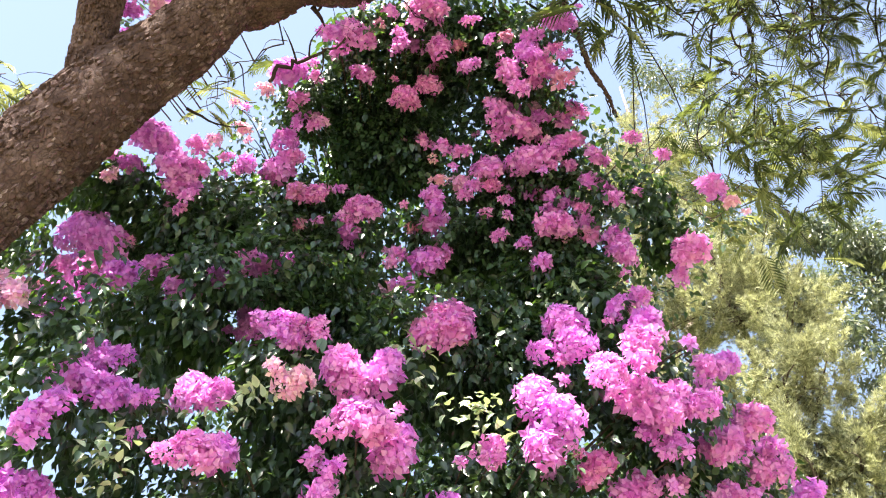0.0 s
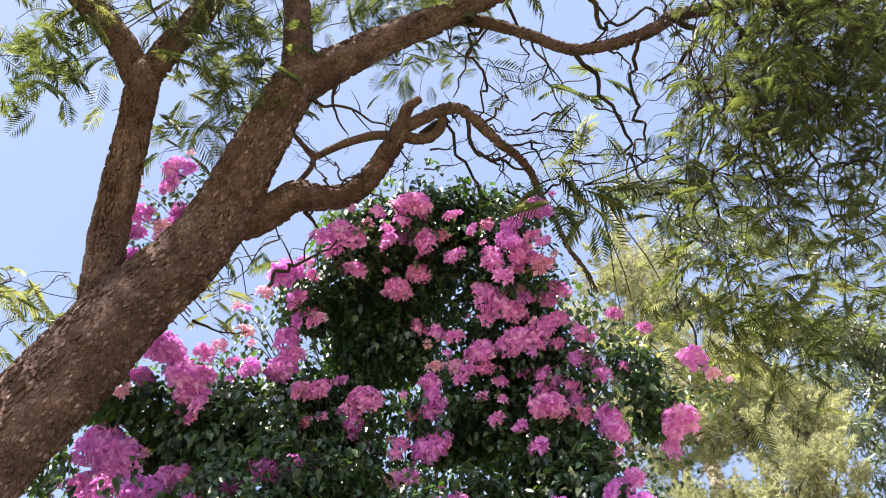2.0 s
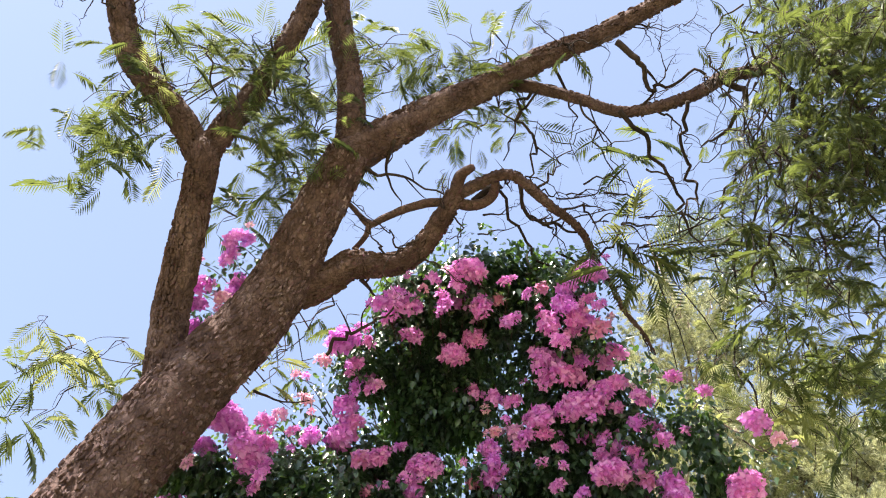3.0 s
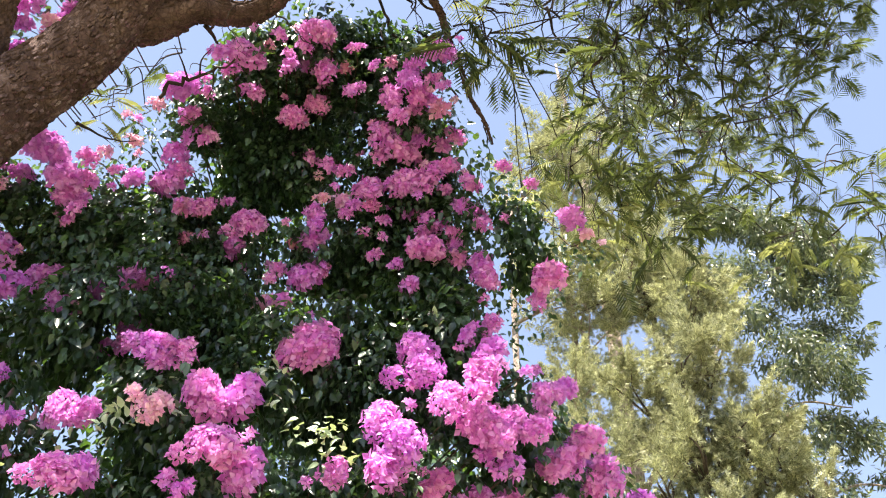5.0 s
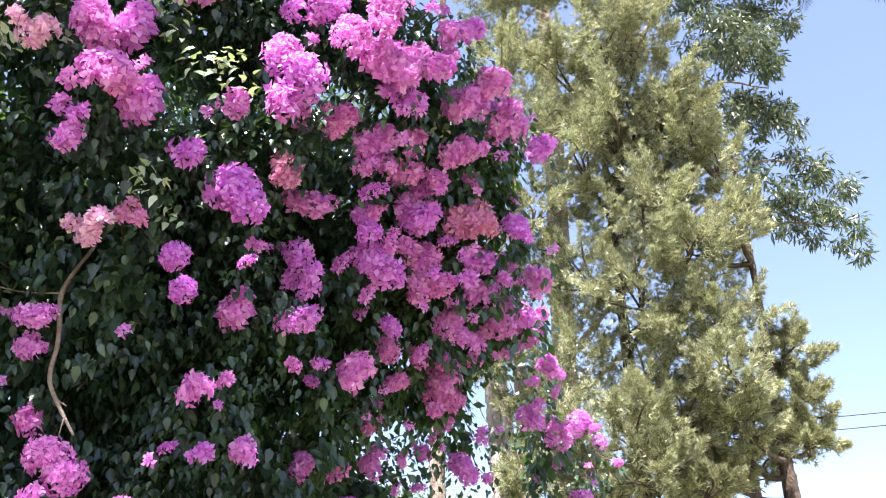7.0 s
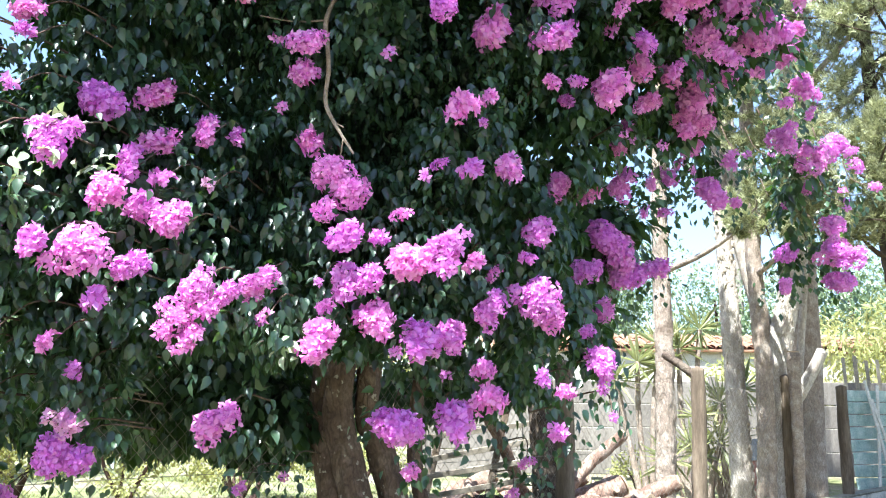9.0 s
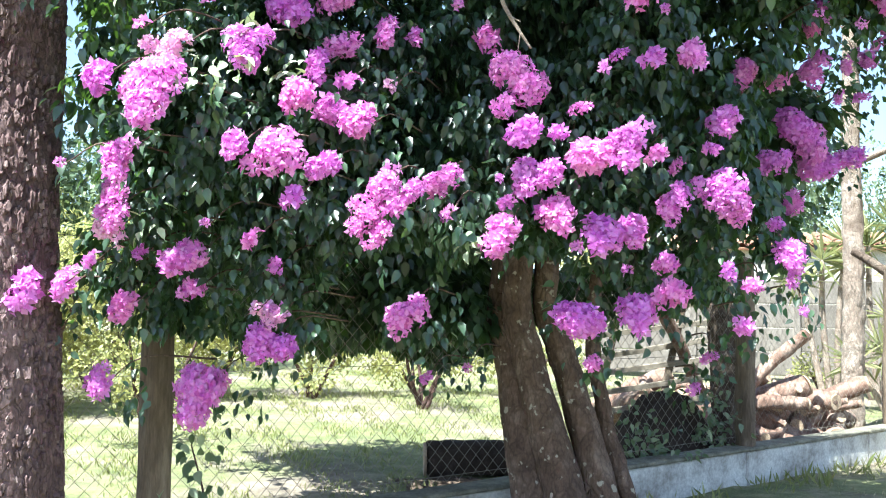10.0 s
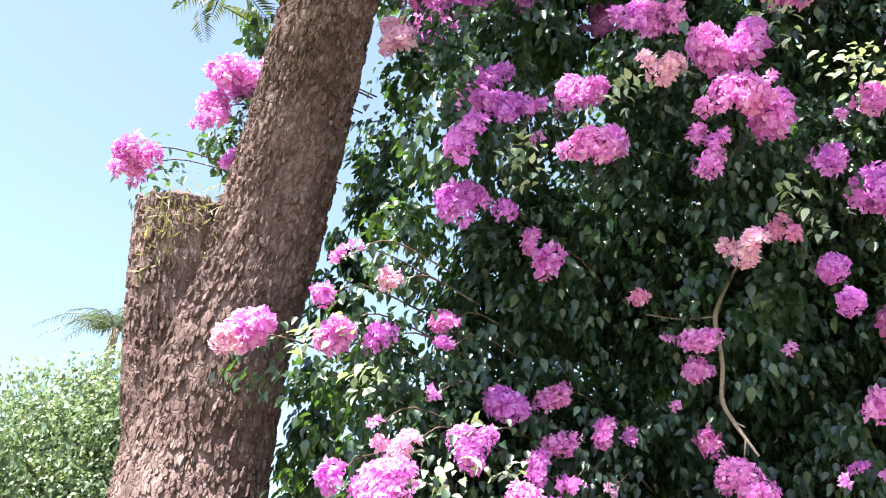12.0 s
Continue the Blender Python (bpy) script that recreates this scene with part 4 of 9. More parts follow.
bare_tree(7.6, 15.2, [(0, 0, 0, 0.22), (-0.1, 0, 2.5, 0.18), (-0.3, 0, 6, 0.13)], "dark rough tree trunk behind the fence",
          arms=[[(0.6, 0.3, 0, 0.14), (0.65, 0.3, 2.5, 0.12), (0.5, 0.2, 6, 0.08)]], bark=M_ROUGH)


# a feathery palm over the far trees
def palm(x, y, h, seed):
    tree = thing("palm_tree", "slender palm with thin feathery grey-green fronds beyond the lawn", "tree", (x, y, 0))
    limb("trunk", [(0, 0, 0, 0.14), (0.05, 0, h * 0.5, 0.11), (0, 0, h, 0.09)], M_PINEBARK, tree, sides=12, wobble=0.04)
    r = np.random.RandomState(seed)
    for k in range(18):
        a, up = k * 2.4, r.uniform(0.2, 1.5)
        length = r.uniform(1.2, 1.7)
        q = np.linspace(0, 1, 30)
        d = np.array([math.cos(a), math.sin(a), 0])
        mid = np.array([0, 0, h]) + d * (q[:, None] * length) + np.array([0, 0, 1.0]) * ((q * up - 0.75 * q ** 2) * length)[:, None]
        side = np.array([-d[1], d[0], 0])
        pos = np.repeat(mid[3:], 2, 0)
        n = len(pos)
        tip = np.where((np.arange(n) % 2 == 0)[:, None], side, -side) + d * 0.5 + np.array([0, 0, -0.7]) + r.normal(size=(n, 3)) * 0.15
        v, f = scatter(np.array(BLADE_V) * [0.3, 1, 1], BLADE_F, pos, frames(tip, np.repeat([[0, 0, 1.0]], n, 0)), 0.42 * np.repeat(1.1 - q[3:] * 0.7, 2))
        v2, f2 = tube([(*mid[0], 0.02), (*mid[15], 0.012), (*mid[29], 0.004)], 3, 6, cap=False)
        f2 = np.vstack([f2[:, :3], f2[:, [0, 2, 3]]])
        part("frond", bulk_mesh("frond", np.vstack([v, v2]), np.vstack([f, f2 + len(v)]), [M_EUC]), None, tree)


# far greenery
def far_tree(x, y, h, w, seed, label, mat, leaf=-0.2, dens=26):
    leafy_tree("background_tree", label, x, y, [(0, 0, 0, 0.16), (0.1, 0, h * 0.45, 0.12), (0, 0, h * 0.85, 0.04)],
               bl(seed, 34, 0, 0, h * 0.62, w, w, h * 0.34, 0.12 * h, 0.19 * h), leaf, dens, mat, seed, shell=0.28, boughs=False)


palm(-14.33, 14.04, 8.0, 5)
far_tree(-13.41, 13.26, 7.2, 1.5, 94, "bushy green tree beyond the lawn", M_FARTREE, 0.12, 68)
far_tree(-14.0, 13.2, 6.45, 2.3, 51, "rounded dark green tree beyond the lawn", M_FARTREE, 0.12, 68)
far_tree(-17.0, 14.0, 5.7, 2.4, 52, "bushy green tree beyond the lawn", M_FARTREE, 0.12, 58)
far_tree(-11.0, 15.5, 5.0, 2.2, 53, "dark green tree beyond the lawn", M_FARTREE, 0.12, 58)
far_tree(-10.3, 9.2, 3.5, 1.7, 54, "feathery light green garden tree beside the lawn", M_GARDEN, -0.095, 110)
far_tree(-8.2, 9.8, 3.1, 1.4, 60, "feathery light green garden tree beside the lawn", M_GARDEN, -0.095, 110)
far_tree(-6.0, 21.0, 3.6, 2.4, 55, "light green hedge tree beyond the lawn", M_GARDEN, -0.2, 24)
far_tree(-2.0, 22.5, 3.8, 2.6, 56, "light green hedge tree beyond the lawn", M_GARDEN, -0.2, 24)
far_tree(3.2, 32.0, 7.5, 2.6, 91, "tall dark green tree behind the house", M_FARTREE, 0.15, 22)
far_tree(7.0, 33.0, 6.6, 2.4, 92, "tall dark green tree behind the house", M_FARTREE, 0.15, 22)
far_tree(11.5, 32.5, 8.0, 2.8, 93, "tall dark green tree behind the house", M_FARTREE, 0.15, 22)
far_tree(9.5, 23.0, 4.6, 2.4, 57, "bright green tree behind the slab wall", M_GARDEN, -0.2, 26)
far_tree(14.5, 22.0, 4.8, 2.4, 58, "bright green tree behind the slab wall", M_GARDEN, -0.2, 26)
far_tree(5.6, 21.6, 3.0, 1.5, 59, "bright green tree behind the slab wall", M_GARDEN, -0.2, 30)


def shrub(x, y, h, w, seed, label, leaf=0.07, dens=190, mat=None, stems=4, low=0.56):
    ob = thing("garden_shrub", label, "shrub", (x, y, float(terrain(x, y))), "shrubs on the lawn")
    r = np.random.RandomState(seed)
    wood = [tube([(0.05 * r.normal(), 0.05 * r.normal(), -0.05, 0.035), (w * 0.3 * math.cos(q * 2.1), w * 0.3 * math.sin(q * 2.1), h * 0.4, 0.025), (w * 0.6 * math.cos(q * 2.1 + 0.4), w * 0.6 * math.sin(q * 2.1 + 0.4), h * 0.85, 0.008)], 6, 5) for q in range(stems)]
    v, f = joined(wood)
    part("stem", quads_mesh("stem", v, f, [M_LIMB_SHADED]), None, ob)
    pos, out = in_crown(bl(seed, 12, 0, 0, h * low, w * 0.75, w * 0.75, h * (0.98 - low), 0.17 * h, 0.25 * h), dens, 0.8, seed)
    v, f = scatter(WIDE_V, BLADE_F, pos, leaf_frames(out, seed, 0.2, 0.8), leaf * (0.7 + 0.6 * r.rand(len(pos))))
    tagged(part("leaves", bulk_mesh("leaves", v, f, [mat or M_GARDEN]), None, ob), kind="stuff")


shrub(-3.55, 11.9, 1.5, 0.95, 71, "small open garden shrub with a forked stem on the lawn", 0.06, 60, low=0.74)
shrub(-5.5, 12.6, 1.7, 1.3, 72, "leafy light green shrub on the lawn")
shrub(-6.9, 12.0, 1.8, 1.4, 73, "leafy light green shrub on the lawn")
shrub(-4.2, 13.6, 1.6, 1.4, 74, "leafy light green shrub on the lawn")
shrub(-2.6, 14.4, 1.5, 1.3, 75, "leafy light green shrub on the lawn")
shrub(-8.6, 11.5, 2.3, 1.5, 76, "leafy light green shrub on the lawn")
shrub(-5.2, 8.0, 1.3, 0.7, 77, "low open shrub beside the fence", 0.06, 80)
shrub(-7.6, 9.0, 2.2, 1.2, 78, "leafy light green shrub on the lawn")
shrub(-9.0, 7.2, 2.3, 1.2, 80, "leafy light green shrub on the lawn", 0.07, 150)
shrub(2.2, 17.0, 0.8, 0.8, 81, "low yellow-green shrub at the wall", 0.08, 120)
shrub(3.8, 17.3, 0.7, 0.8, 82, "low yellow-green shrub at the wall", 0.08, 120)


def yucca(x, y, h, seed, n=60):
    ob = thing("yucca_plant", "spiky yucca with narrow yellow-green leaves", "plant", (x, y, float(terrain(x, y))), "yuccas by the wall")
    r = np.random.RandomState(seed)
    for q in range(3):
        limb("stem", [(0.1 * q, 0.05 * q, -0.05, 0.06), (0.25 * (q - 1), 0.1, h * 0.5, 0.05), (0.4 * (q - 1), 0.1 * q, h * (0.75 + 0.12 * q), 0.045)], M_PINEBARK, ob, sides=8)
        c = np.array([0.4 * (q - 1), 0.1 * q, h * (0.75 + 0.12 * q)])
        d = unit(r.normal(size=(n, 3)) + np.array([0, 0, 0.3]))
        v, f = scatter(np.array(BLADE_V) * [0.42, 1, 1], BLADE_F, np.repeat(c[None], n, 0), frames(d, r.normal(size=(n, 3)) + [0, 0, 1]), 0.45 + 0.25 * r.rand(n))
        tagged(part("leaf_rosette", bulk_mesh("leaf_rosette", v, f, [M_YUCCA]), None, ob), kind="stuff")


yucca(2.15, 16.2, 2.7, 5, 45)
yucca(2.95, 16.6, 3.0, 6, 36)
yucca(3.35, 15.2, 1.9, 7, 36)
yucca(2.85, 14.8, 1.0, 8, 36)


# ---- heap of logs, slats and clutter behind the fence ----
def log(x, y, z, yaw, pitch, length, r, seed, label="cut log with rough reddish bark", bark=None):
    ob = thing("log", label, "log", group="heap of cut logs")
    ob.matrix_world = pose(x, y, z, 0, pitch, yaw)
    q = random.Random(seed)
    limb("bark", [(-length / 2, 0, 0, r), (-length * 0.15, q.uniform(-0.05, 0.05), q.uniform(-0.03, 0.03), r * 0.95), (length * 0.2, q.uniform(-0.05, 0.05), 0, r * 0.9), (length / 2, 0, 0, r * 0.82)],
         bark or M_LOG, ob, sides=14, steps=7, wobble=0.12, plate=(0.06, 0.12), depth=0.02)
    for e, rr in ((-1, r), (1, r * 0.82)):
        bm = bmesh.new()
        bmesh.ops.create_cone(bm, cap_ends=True, segments=18, radius1=rr * 0.9, radius2=rr * 0.86, depth=0.02)
        c = part("cut_end", bm, M_LOGEND, ob, "pale sawn end")
        c.matrix_basis = pose(e * (length / 2 + r * 0.1 + 0.008), 0, 0, 0, 90, 0)


q_random = random.Random(4)
for k in range(38):
    s, back = 3.1 + 0.073 * k, 0.75 + 0.5 * (k % 3) + q_random.uniform(-0.1, 0.15)
    lx, ly = on_fence(s, -back)
    log(lx, ly, 0.18 + 0.15 * ((k * 7) % 4) + q_random.uniform(0, 0.06), q_random.uniform(-70, 110), q_random.uniform(-34, 34), q_random.uniform(0.3, 0.95), q_random.choice((0.035, 0.05, 0.06, 0.08, 0.12, 0.15)), k)
for k in range(24):
    lx, ly = 0.75 + 0.044 * k + q_random.uniform(-0.1, 0.1), 9.9 + 0.065 * k + q_random.uniform(-0.15, 0.35)
    log(lx, ly, 0.16 + 0.14 * ((k * 5) % 4) + q_random.uniform(0, 0.05), q_random.uniform(-80, 100), q_random.uniform(-36, 36), q_random.uniform(0.25, 0.7), q_random.choice((0.035, 0.05, 0.06, 0.08, 0.12, 0.15)), 200 + k)
lx, ly = on_fence(3.6, -1.1)
log(lx, ly, 0.95, 60, 48, 1.7, 0.07, 90, "slanting grey branch leaning on the log heap")
lx, ly = on_fence(4.3, -0.8)
log(lx, ly, 0.85, 20, -38, 1.5, 0.08, 91, "slanting grey branch leaning on the log heap")
lx, ly = on_fence(4.6, -1.4)
log(lx, ly, 1.2, 80, 82, 1.5, 0.13, 92, "upright rough brown stump among the logs")
log(-1.62, 7.72, 0.22, 20, 0, 1.15, 0.165, 93, "thick dark weathered log lying under the vine", M_MULCH)
log(3.86, 12.9, 1.25, 85, 86, 2.3, 0.085, 96, "slim upright log beside the forked trunk", M_PINEBARK)


def mound(x, y, rx, ry, h, seed, label, mat):
    r = np.random.RandomState(seed)
    n, m = 22, 40
    u, w = np.meshgrid(np.linspace(0, 1, n), np.linspace(0, 2 * np.pi, m, endpoint=False), indexing="ij")
    z = h * (1 - u ** 2) * (1 + 0.25 * np.sin(4 * w + 3 * u) * u) + 0.05 * r.rand(n, m) - 0.05
    v = np.stack([x + rx * u * np.cos(w) * (1 + 0.12 * np.sin(3 * w)), y + ry * u * np.sin(w), z], -1).reshape(-1, 3)
    i, j = np.meshgrid(np.arange(n - 1), np.arange(m), indexing="ij")
    a, b = i * m + j, i * m + (j + 1) % m
    ob = new("soil_mound", smooth(bulk_mesh("soil_mound", v, np.stack([a, a + m, b + m, b], -1).reshape(-1, 4), [mat])))
    tagged(ob, label, "mound")


mound(-0.2, 8.75, 0.62, 0.5, 0.78, 3, "heap of dark brown mulch behind the fence", M_MULCH)
mound(-1.75, 7.1, 1.25, 0.75, 0.13, 6, "bare brown soil with fallen leaves under the vine", M_LITTER)
mound(-3.2, 5.2, 0.8, 0.8, 0.12, 7, "bare brown soil with fallen leaves under the vine", M_LITTER)


def slat_rack():
    rack = thing("slatted_rack", "leaning wooden rack of weathered horizontal slats", "rack", (0, 0, 0))
    rack.matrix_world = pose(-0.2, 9.45, 0.0, 0, 0, 14)
    for k in range(7):
        ob = part("slat", box_bm(1.5, 0.025, 0.055, (0, 0, 0), 0.004, 0.004, k), M_SLAT, rack)
        ob.matrix_basis = pose(0.03 * math.sin(k * 2), 0.02 * k, 0.42 + 0.19 * k, 8, -9 + 1.6 * math.sin(k * 3), 0)
    for x in (-0.6, 0.05, 0.6):
        ob = part("upright", box_bm(0.07, 0.05, 1.9, (0, 0, 0), 0.006), M_POST, rack)
        ob.matrix_basis = pose(x, 0.09, 0.95, -6, 14, 0)


slat_rack()


def ivy(x, y, z, w, h, n, seed):
    ob = thing("ivy", "dusty green ivy creeping up from the plinth", "climbing plant", (x, y, z), "ivy by the fence")
    r = np.random.RandomState(seed)
    pos = np.column_stack([r.normal(size=n) * w, r.normal(size=n) * 0.06, np.abs(r.normal(size=n)) * h])
    v, f = scatter(LEAF4_V, LEAF4_F, pos, leaf_frames(np.repeat([[0.3, -0.9, 0.2]], n, 0), seed, 0.6, 0.5), 0.055 + 0.03 * r.rand(n))
    tagged(part("leaf_mass", bulk_mesh("leaf_mass", v, f, [M_FARTREE]), None, ob), kind="stuff")
    limb("runner", [(0, 0.02, 0, 0.008), (0.05, 0.02, h * 0.6, 0.006), (-0.04, 0.02, h * 1.6, 0.004)], M_LIMB_SHADED, ob, sides=6)


ivy(0.22, 8.55, 0.3, 0.13, 0.35, 170, 3)
ivy(-0.35, 7.75, 0.3, 0.22, 0.2, 120, 4)
ivy(-2.45, 4.2, 0.3, 0.10, 0.3, 60, 5)


def leaning_stack():
    gate = thing("old_gate", "worn pale green boarded gate with grey pickets among clutter", "gate")
    gx, gy = on_fence(9.2, -1.3)
    gate.matrix_world = pose(6.75, 17.2, 0.25, -4, 0, 24)
    for k in range(8):
        part("board", box_bm(1.7, 0.03, 0.2, (0, 0.01 * (k % 2), 0.12 + 0.22 * k), 0.006, 0.006, k), M_GREENPAINT, gate)
    for k in range(7):
        part("picket", box_bm(0.07, 0.025, 1.0 + 0.08 * math.sin(k * 2), (-0.78 + 0.26 * k, 0.05, 1.85), 0.005, 0.005, k), M_SLAT, gate, "pale grey wooden picket")
    for k, (dx, tilt, length) in enumerate(((-0.35, 8, 1.9), (-0.05, -10, 2.0), (0.15, -16, 1.7))):
        bar = thing("loose_bar", "pale metal bar leaning against the old gate", "bar", group="bars by the gate")
        bar.matrix_world = pose(6.7 + dx, 16.98 + 0.4 * dx, 0.22, -5, tilt, 24)
        part("bar", box_bm(0.06, 0.03, length, (0, 0, length / 2), 0.006), M_WALLWHITE, bar)
    for k in range(3):
        ob = thing("plastic_crate", "dusty red-brown plastic crate stacked by the fence", "crate", group="stacked crates")
        ob.matrix_world = pose(gx + 0.6, gy + 0.2, 0.2 + 0.33 * k, 0, 0, 12 + 5 * k)
        part("crate_base", box_bm(0.5, 0.36, 0.03, (0, 0, 0.02), 0.004), M_CRATE if k < 2 else M_GREYBOX, ob)
        for sx, sy, px, py in ((0.5, 0.02, 0, 0.17), (0.5, 0.02, 0, -0.17), (0.02, 0.318, 0.24, 0), (0.02, 0.318, -0.24, 0)):
            part("crate_side", box_bm(sx, sy, 0.28, (px, py, 0.177), 0.004), M_CRATE if k < 2 else M_GREYBOX, ob)


leaning_stack()


# ---- grass ----
def grass(name, label, n, area, size, seed, keep=None, mat=None):
    r = np.random.RandomState(seed)
    x0, x1, y0, y1 = area
    p = np.stack([r.uniform(x0, x1, n), r.uniform(y0, y1, n)], -1)
    tuft = np.sin(p[:, 0] * 2.3) * np.sin(p[:, 1] * 2.9 + 1) + 0.6 * np.sin(p[:, 0] * 7 + p[:, 1] * 5)
    ok = tuft + r.normal(size=n) * 0.5 > 0.1
    if keep is not None:
        ok &= keep(p[:, 0], p[:, 1])
    p, tuft = p[ok], tuft[ok]
    n = len(p)
    pos = np.column_stack([p, terrain(p[:, 0], p[:, 1])])
    tip = np.column_stack([r.normal(size=(n, 2)) * 0.55, np.ones(n)])
    v, f = scatter(np.array(BLADE_V) * [0.55, 1, 1], BLADE_F, pos, frames(tip, r.normal(size=(n, 3)) + [0, -0.5, 0]), size * (0.5 + 0.5 * r.rand(n) + 0.35 * np.clip(tuft, 0, 1)))
    tagged(new(name, bulk_mesh(name, v, f, [mat or M_GRASS])), label, "grass", kind="stuff")


grass("lawn_grass", "short dry lawn grass in the sun", 60000, (-11, 0, 5, 17), 0.07, 61, lambda x, y: (x + 1.17) * 0.812 - (y - 6.2) * 0.584 < -0.15)
grass("verge_grass", "long tufts of grass along the plinth", 14000, (-1, 8, 6, 14), 0.16, 62, lambda x, y: np.abs((x + 1.17) * 0.812 - (y - 6.2) * 0.584 - 0.35) < 0.25)
grass("verge_turf", "sparse dry turf before the fence", 26000, (-3, 9, 3, 13), 0.05, 63, lambda x, y: (x + 1.17) * 0.812 - (y - 6.2) * 0.584 > 0.15, M_STRAW)

# ---- jacaranda: the big leaning tree with feathery leaves ----
jacaranda = thing("jacaranda_tree", "old jacaranda tree with a thick leaning rough-barked trunk and feathery leaves", "tree")
limb("trunk", [(-3.04, 3.28, -0.10, 0.381), (-3.01, 3.28, 0.65, 0.360), (-3.11, 3.30, 1.84, 0.357), (-3.20, 3.41, 2.56, 0.353), (-3.17, 3.40, 3.19, 0.339), (-3.04, 3.41, 3.73, 0.291), (-2.83, 3.25, 4.45, 0.260), (-2.63, 3.06, 5.05, 0.241)], M_BARK, jacaranda, "thick leaning trunk with deeply cracked grey-brown bark", sides=110, steps=26, wobble=0.03, plate=(0.042, 0.085), depth=0.022)
limb("limb", [(-2.83, 3.25, 4.45, 0.260), (-2.63, 3.06, 5.05, 0.241), (-2.30, 3.00, 5.80, 0.242), (-2.06, 2.96, 6.30, 0.223), (-1.81, 2.91, 6.69, 0.205), (-1.63, 2.80, 7.01, 0.190), (-1.43, 2.56, 7.26, 0.168), (-1.27, 2.38, 7.48, 0.154), (-1.13, 2.22, 7.64, 0.144)], M_LIMB_SHADED, jacaranda, "upper limb with rough bark, its dark colour deepened for shade", sides=72, steps=22, wobble=0.04, plate=(0.042, 0.085), depth=0.018)
UPPER_ROWS = [(-2.83, 3.25, 4.45, 0.260), (-2.63, 3.06, 5.05, 0.241), (-2.30, 3.00, 5.80, 0.242), (-2.06, 2.96, 6.30, 0.223), (-1.81, 2.91, 6.69, 0.205), (-1.63, 2.80, 7.01, 0.190), (-1.43, 2.56, 7.26, 0.168), (-1.27, 2.38, 7.48, 0.154), (-1.13, 2.22, 7.64, 0.144)]
TRUNK_ROWS = [(-3.04, 3.28, -0.10, 0.381), (-3.01, 3.28, 0.65, 0.360), (-3.11, 3.30, 1.84, 0.357), (-3.20, 3.41, 2.56, 0.353), (-3.17, 3.40, 3.19, 0.339), (-3.04, 3.41, 3.73, 0.291), (-2.83, 3.25, 4.45, 0.260), (-2.63, 3.06, 5.05, 0.241)]
limb("stump", [(-3.30, 3.42, 2.37, 0.193), (-3.34, 3.33, 2.77, 0.225), (-3.38, 3.24, 3.22, 0.223), (-3.40, 3.18, 3.58, 0.222), (-3.42, 3.15, 3.80, 0.215), (-3.42, 3.13, 3.90, 0.206)], M_BARK, jacaranda, "sawn-off stump of a second stem, grown with bromeliads", sides=80, steps=20, wobble=0.06, plate=(0.042, 0.085), depth=0.022)
left_limb = [(-2.27, 2.99, 6.10, 0.127), (-2.29, 2.87, 6.40, 0.112), (-2.28, 2.71, 6.72, 0.111), (-2.19, 2.46, 6.92, 0.108), (-2.08, 2.18, 7.11, 0.096), (-2.01, 1.97, 7.25, 0.096), (-2.04, 1.93, 7.38, 0.090)]
limb("limb", left_limb, M_LIMB_SHADED, jacaranda, sides=48, steps=20, wobble=0.1, plate=(0.04, 0.08), depth=0.018)
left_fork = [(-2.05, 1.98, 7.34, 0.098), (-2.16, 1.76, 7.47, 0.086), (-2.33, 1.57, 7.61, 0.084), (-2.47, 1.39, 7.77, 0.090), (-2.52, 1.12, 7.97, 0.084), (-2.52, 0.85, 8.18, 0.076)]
limb("limb", left_fork, M_LIMB_SHADED, jacaranda, sides=48, steps=20, wobble=0.1, plate=(0.04, 0.08), depth=0.018)
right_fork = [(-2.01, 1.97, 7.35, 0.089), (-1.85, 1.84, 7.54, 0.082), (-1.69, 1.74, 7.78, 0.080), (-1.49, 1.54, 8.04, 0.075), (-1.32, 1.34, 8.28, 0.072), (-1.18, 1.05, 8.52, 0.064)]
limb("branch", right_fork, M_LIMB_SHADED, jacaranda, sides=20, steps=10, wobble=0.1, plate=(0.04, 0.08), depth=0.008)
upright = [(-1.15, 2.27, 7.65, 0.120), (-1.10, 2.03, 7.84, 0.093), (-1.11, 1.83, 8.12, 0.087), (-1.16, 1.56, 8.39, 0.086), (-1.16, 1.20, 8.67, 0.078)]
limb("limb", upright, M_LIMB_SHADED, jacaranda, sides=48, steps=20, wobble=0.1, plate=(0.04, 0.08), depth=0.018)
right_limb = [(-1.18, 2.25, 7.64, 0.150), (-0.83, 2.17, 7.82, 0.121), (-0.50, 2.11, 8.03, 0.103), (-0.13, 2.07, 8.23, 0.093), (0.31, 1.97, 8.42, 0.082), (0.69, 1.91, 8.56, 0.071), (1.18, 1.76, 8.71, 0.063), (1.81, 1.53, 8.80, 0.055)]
limb("limb", right_limb, M_LIMB_SHADED, jacaranda, sides=48, steps=20, wobble=0.1, plate=(0.04, 0.08), depth=0.018)
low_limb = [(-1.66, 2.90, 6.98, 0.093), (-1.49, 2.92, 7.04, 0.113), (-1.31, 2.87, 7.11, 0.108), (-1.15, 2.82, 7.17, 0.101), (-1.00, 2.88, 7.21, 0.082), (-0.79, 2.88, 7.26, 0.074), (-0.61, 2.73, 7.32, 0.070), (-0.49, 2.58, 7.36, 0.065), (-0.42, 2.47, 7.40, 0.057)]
limb("limb", low_limb, M_LIMB_SHADED, jacaranda, sides=48, steps=20, wobble=0.1, plate=(0.04, 0.08), depth=0.018)
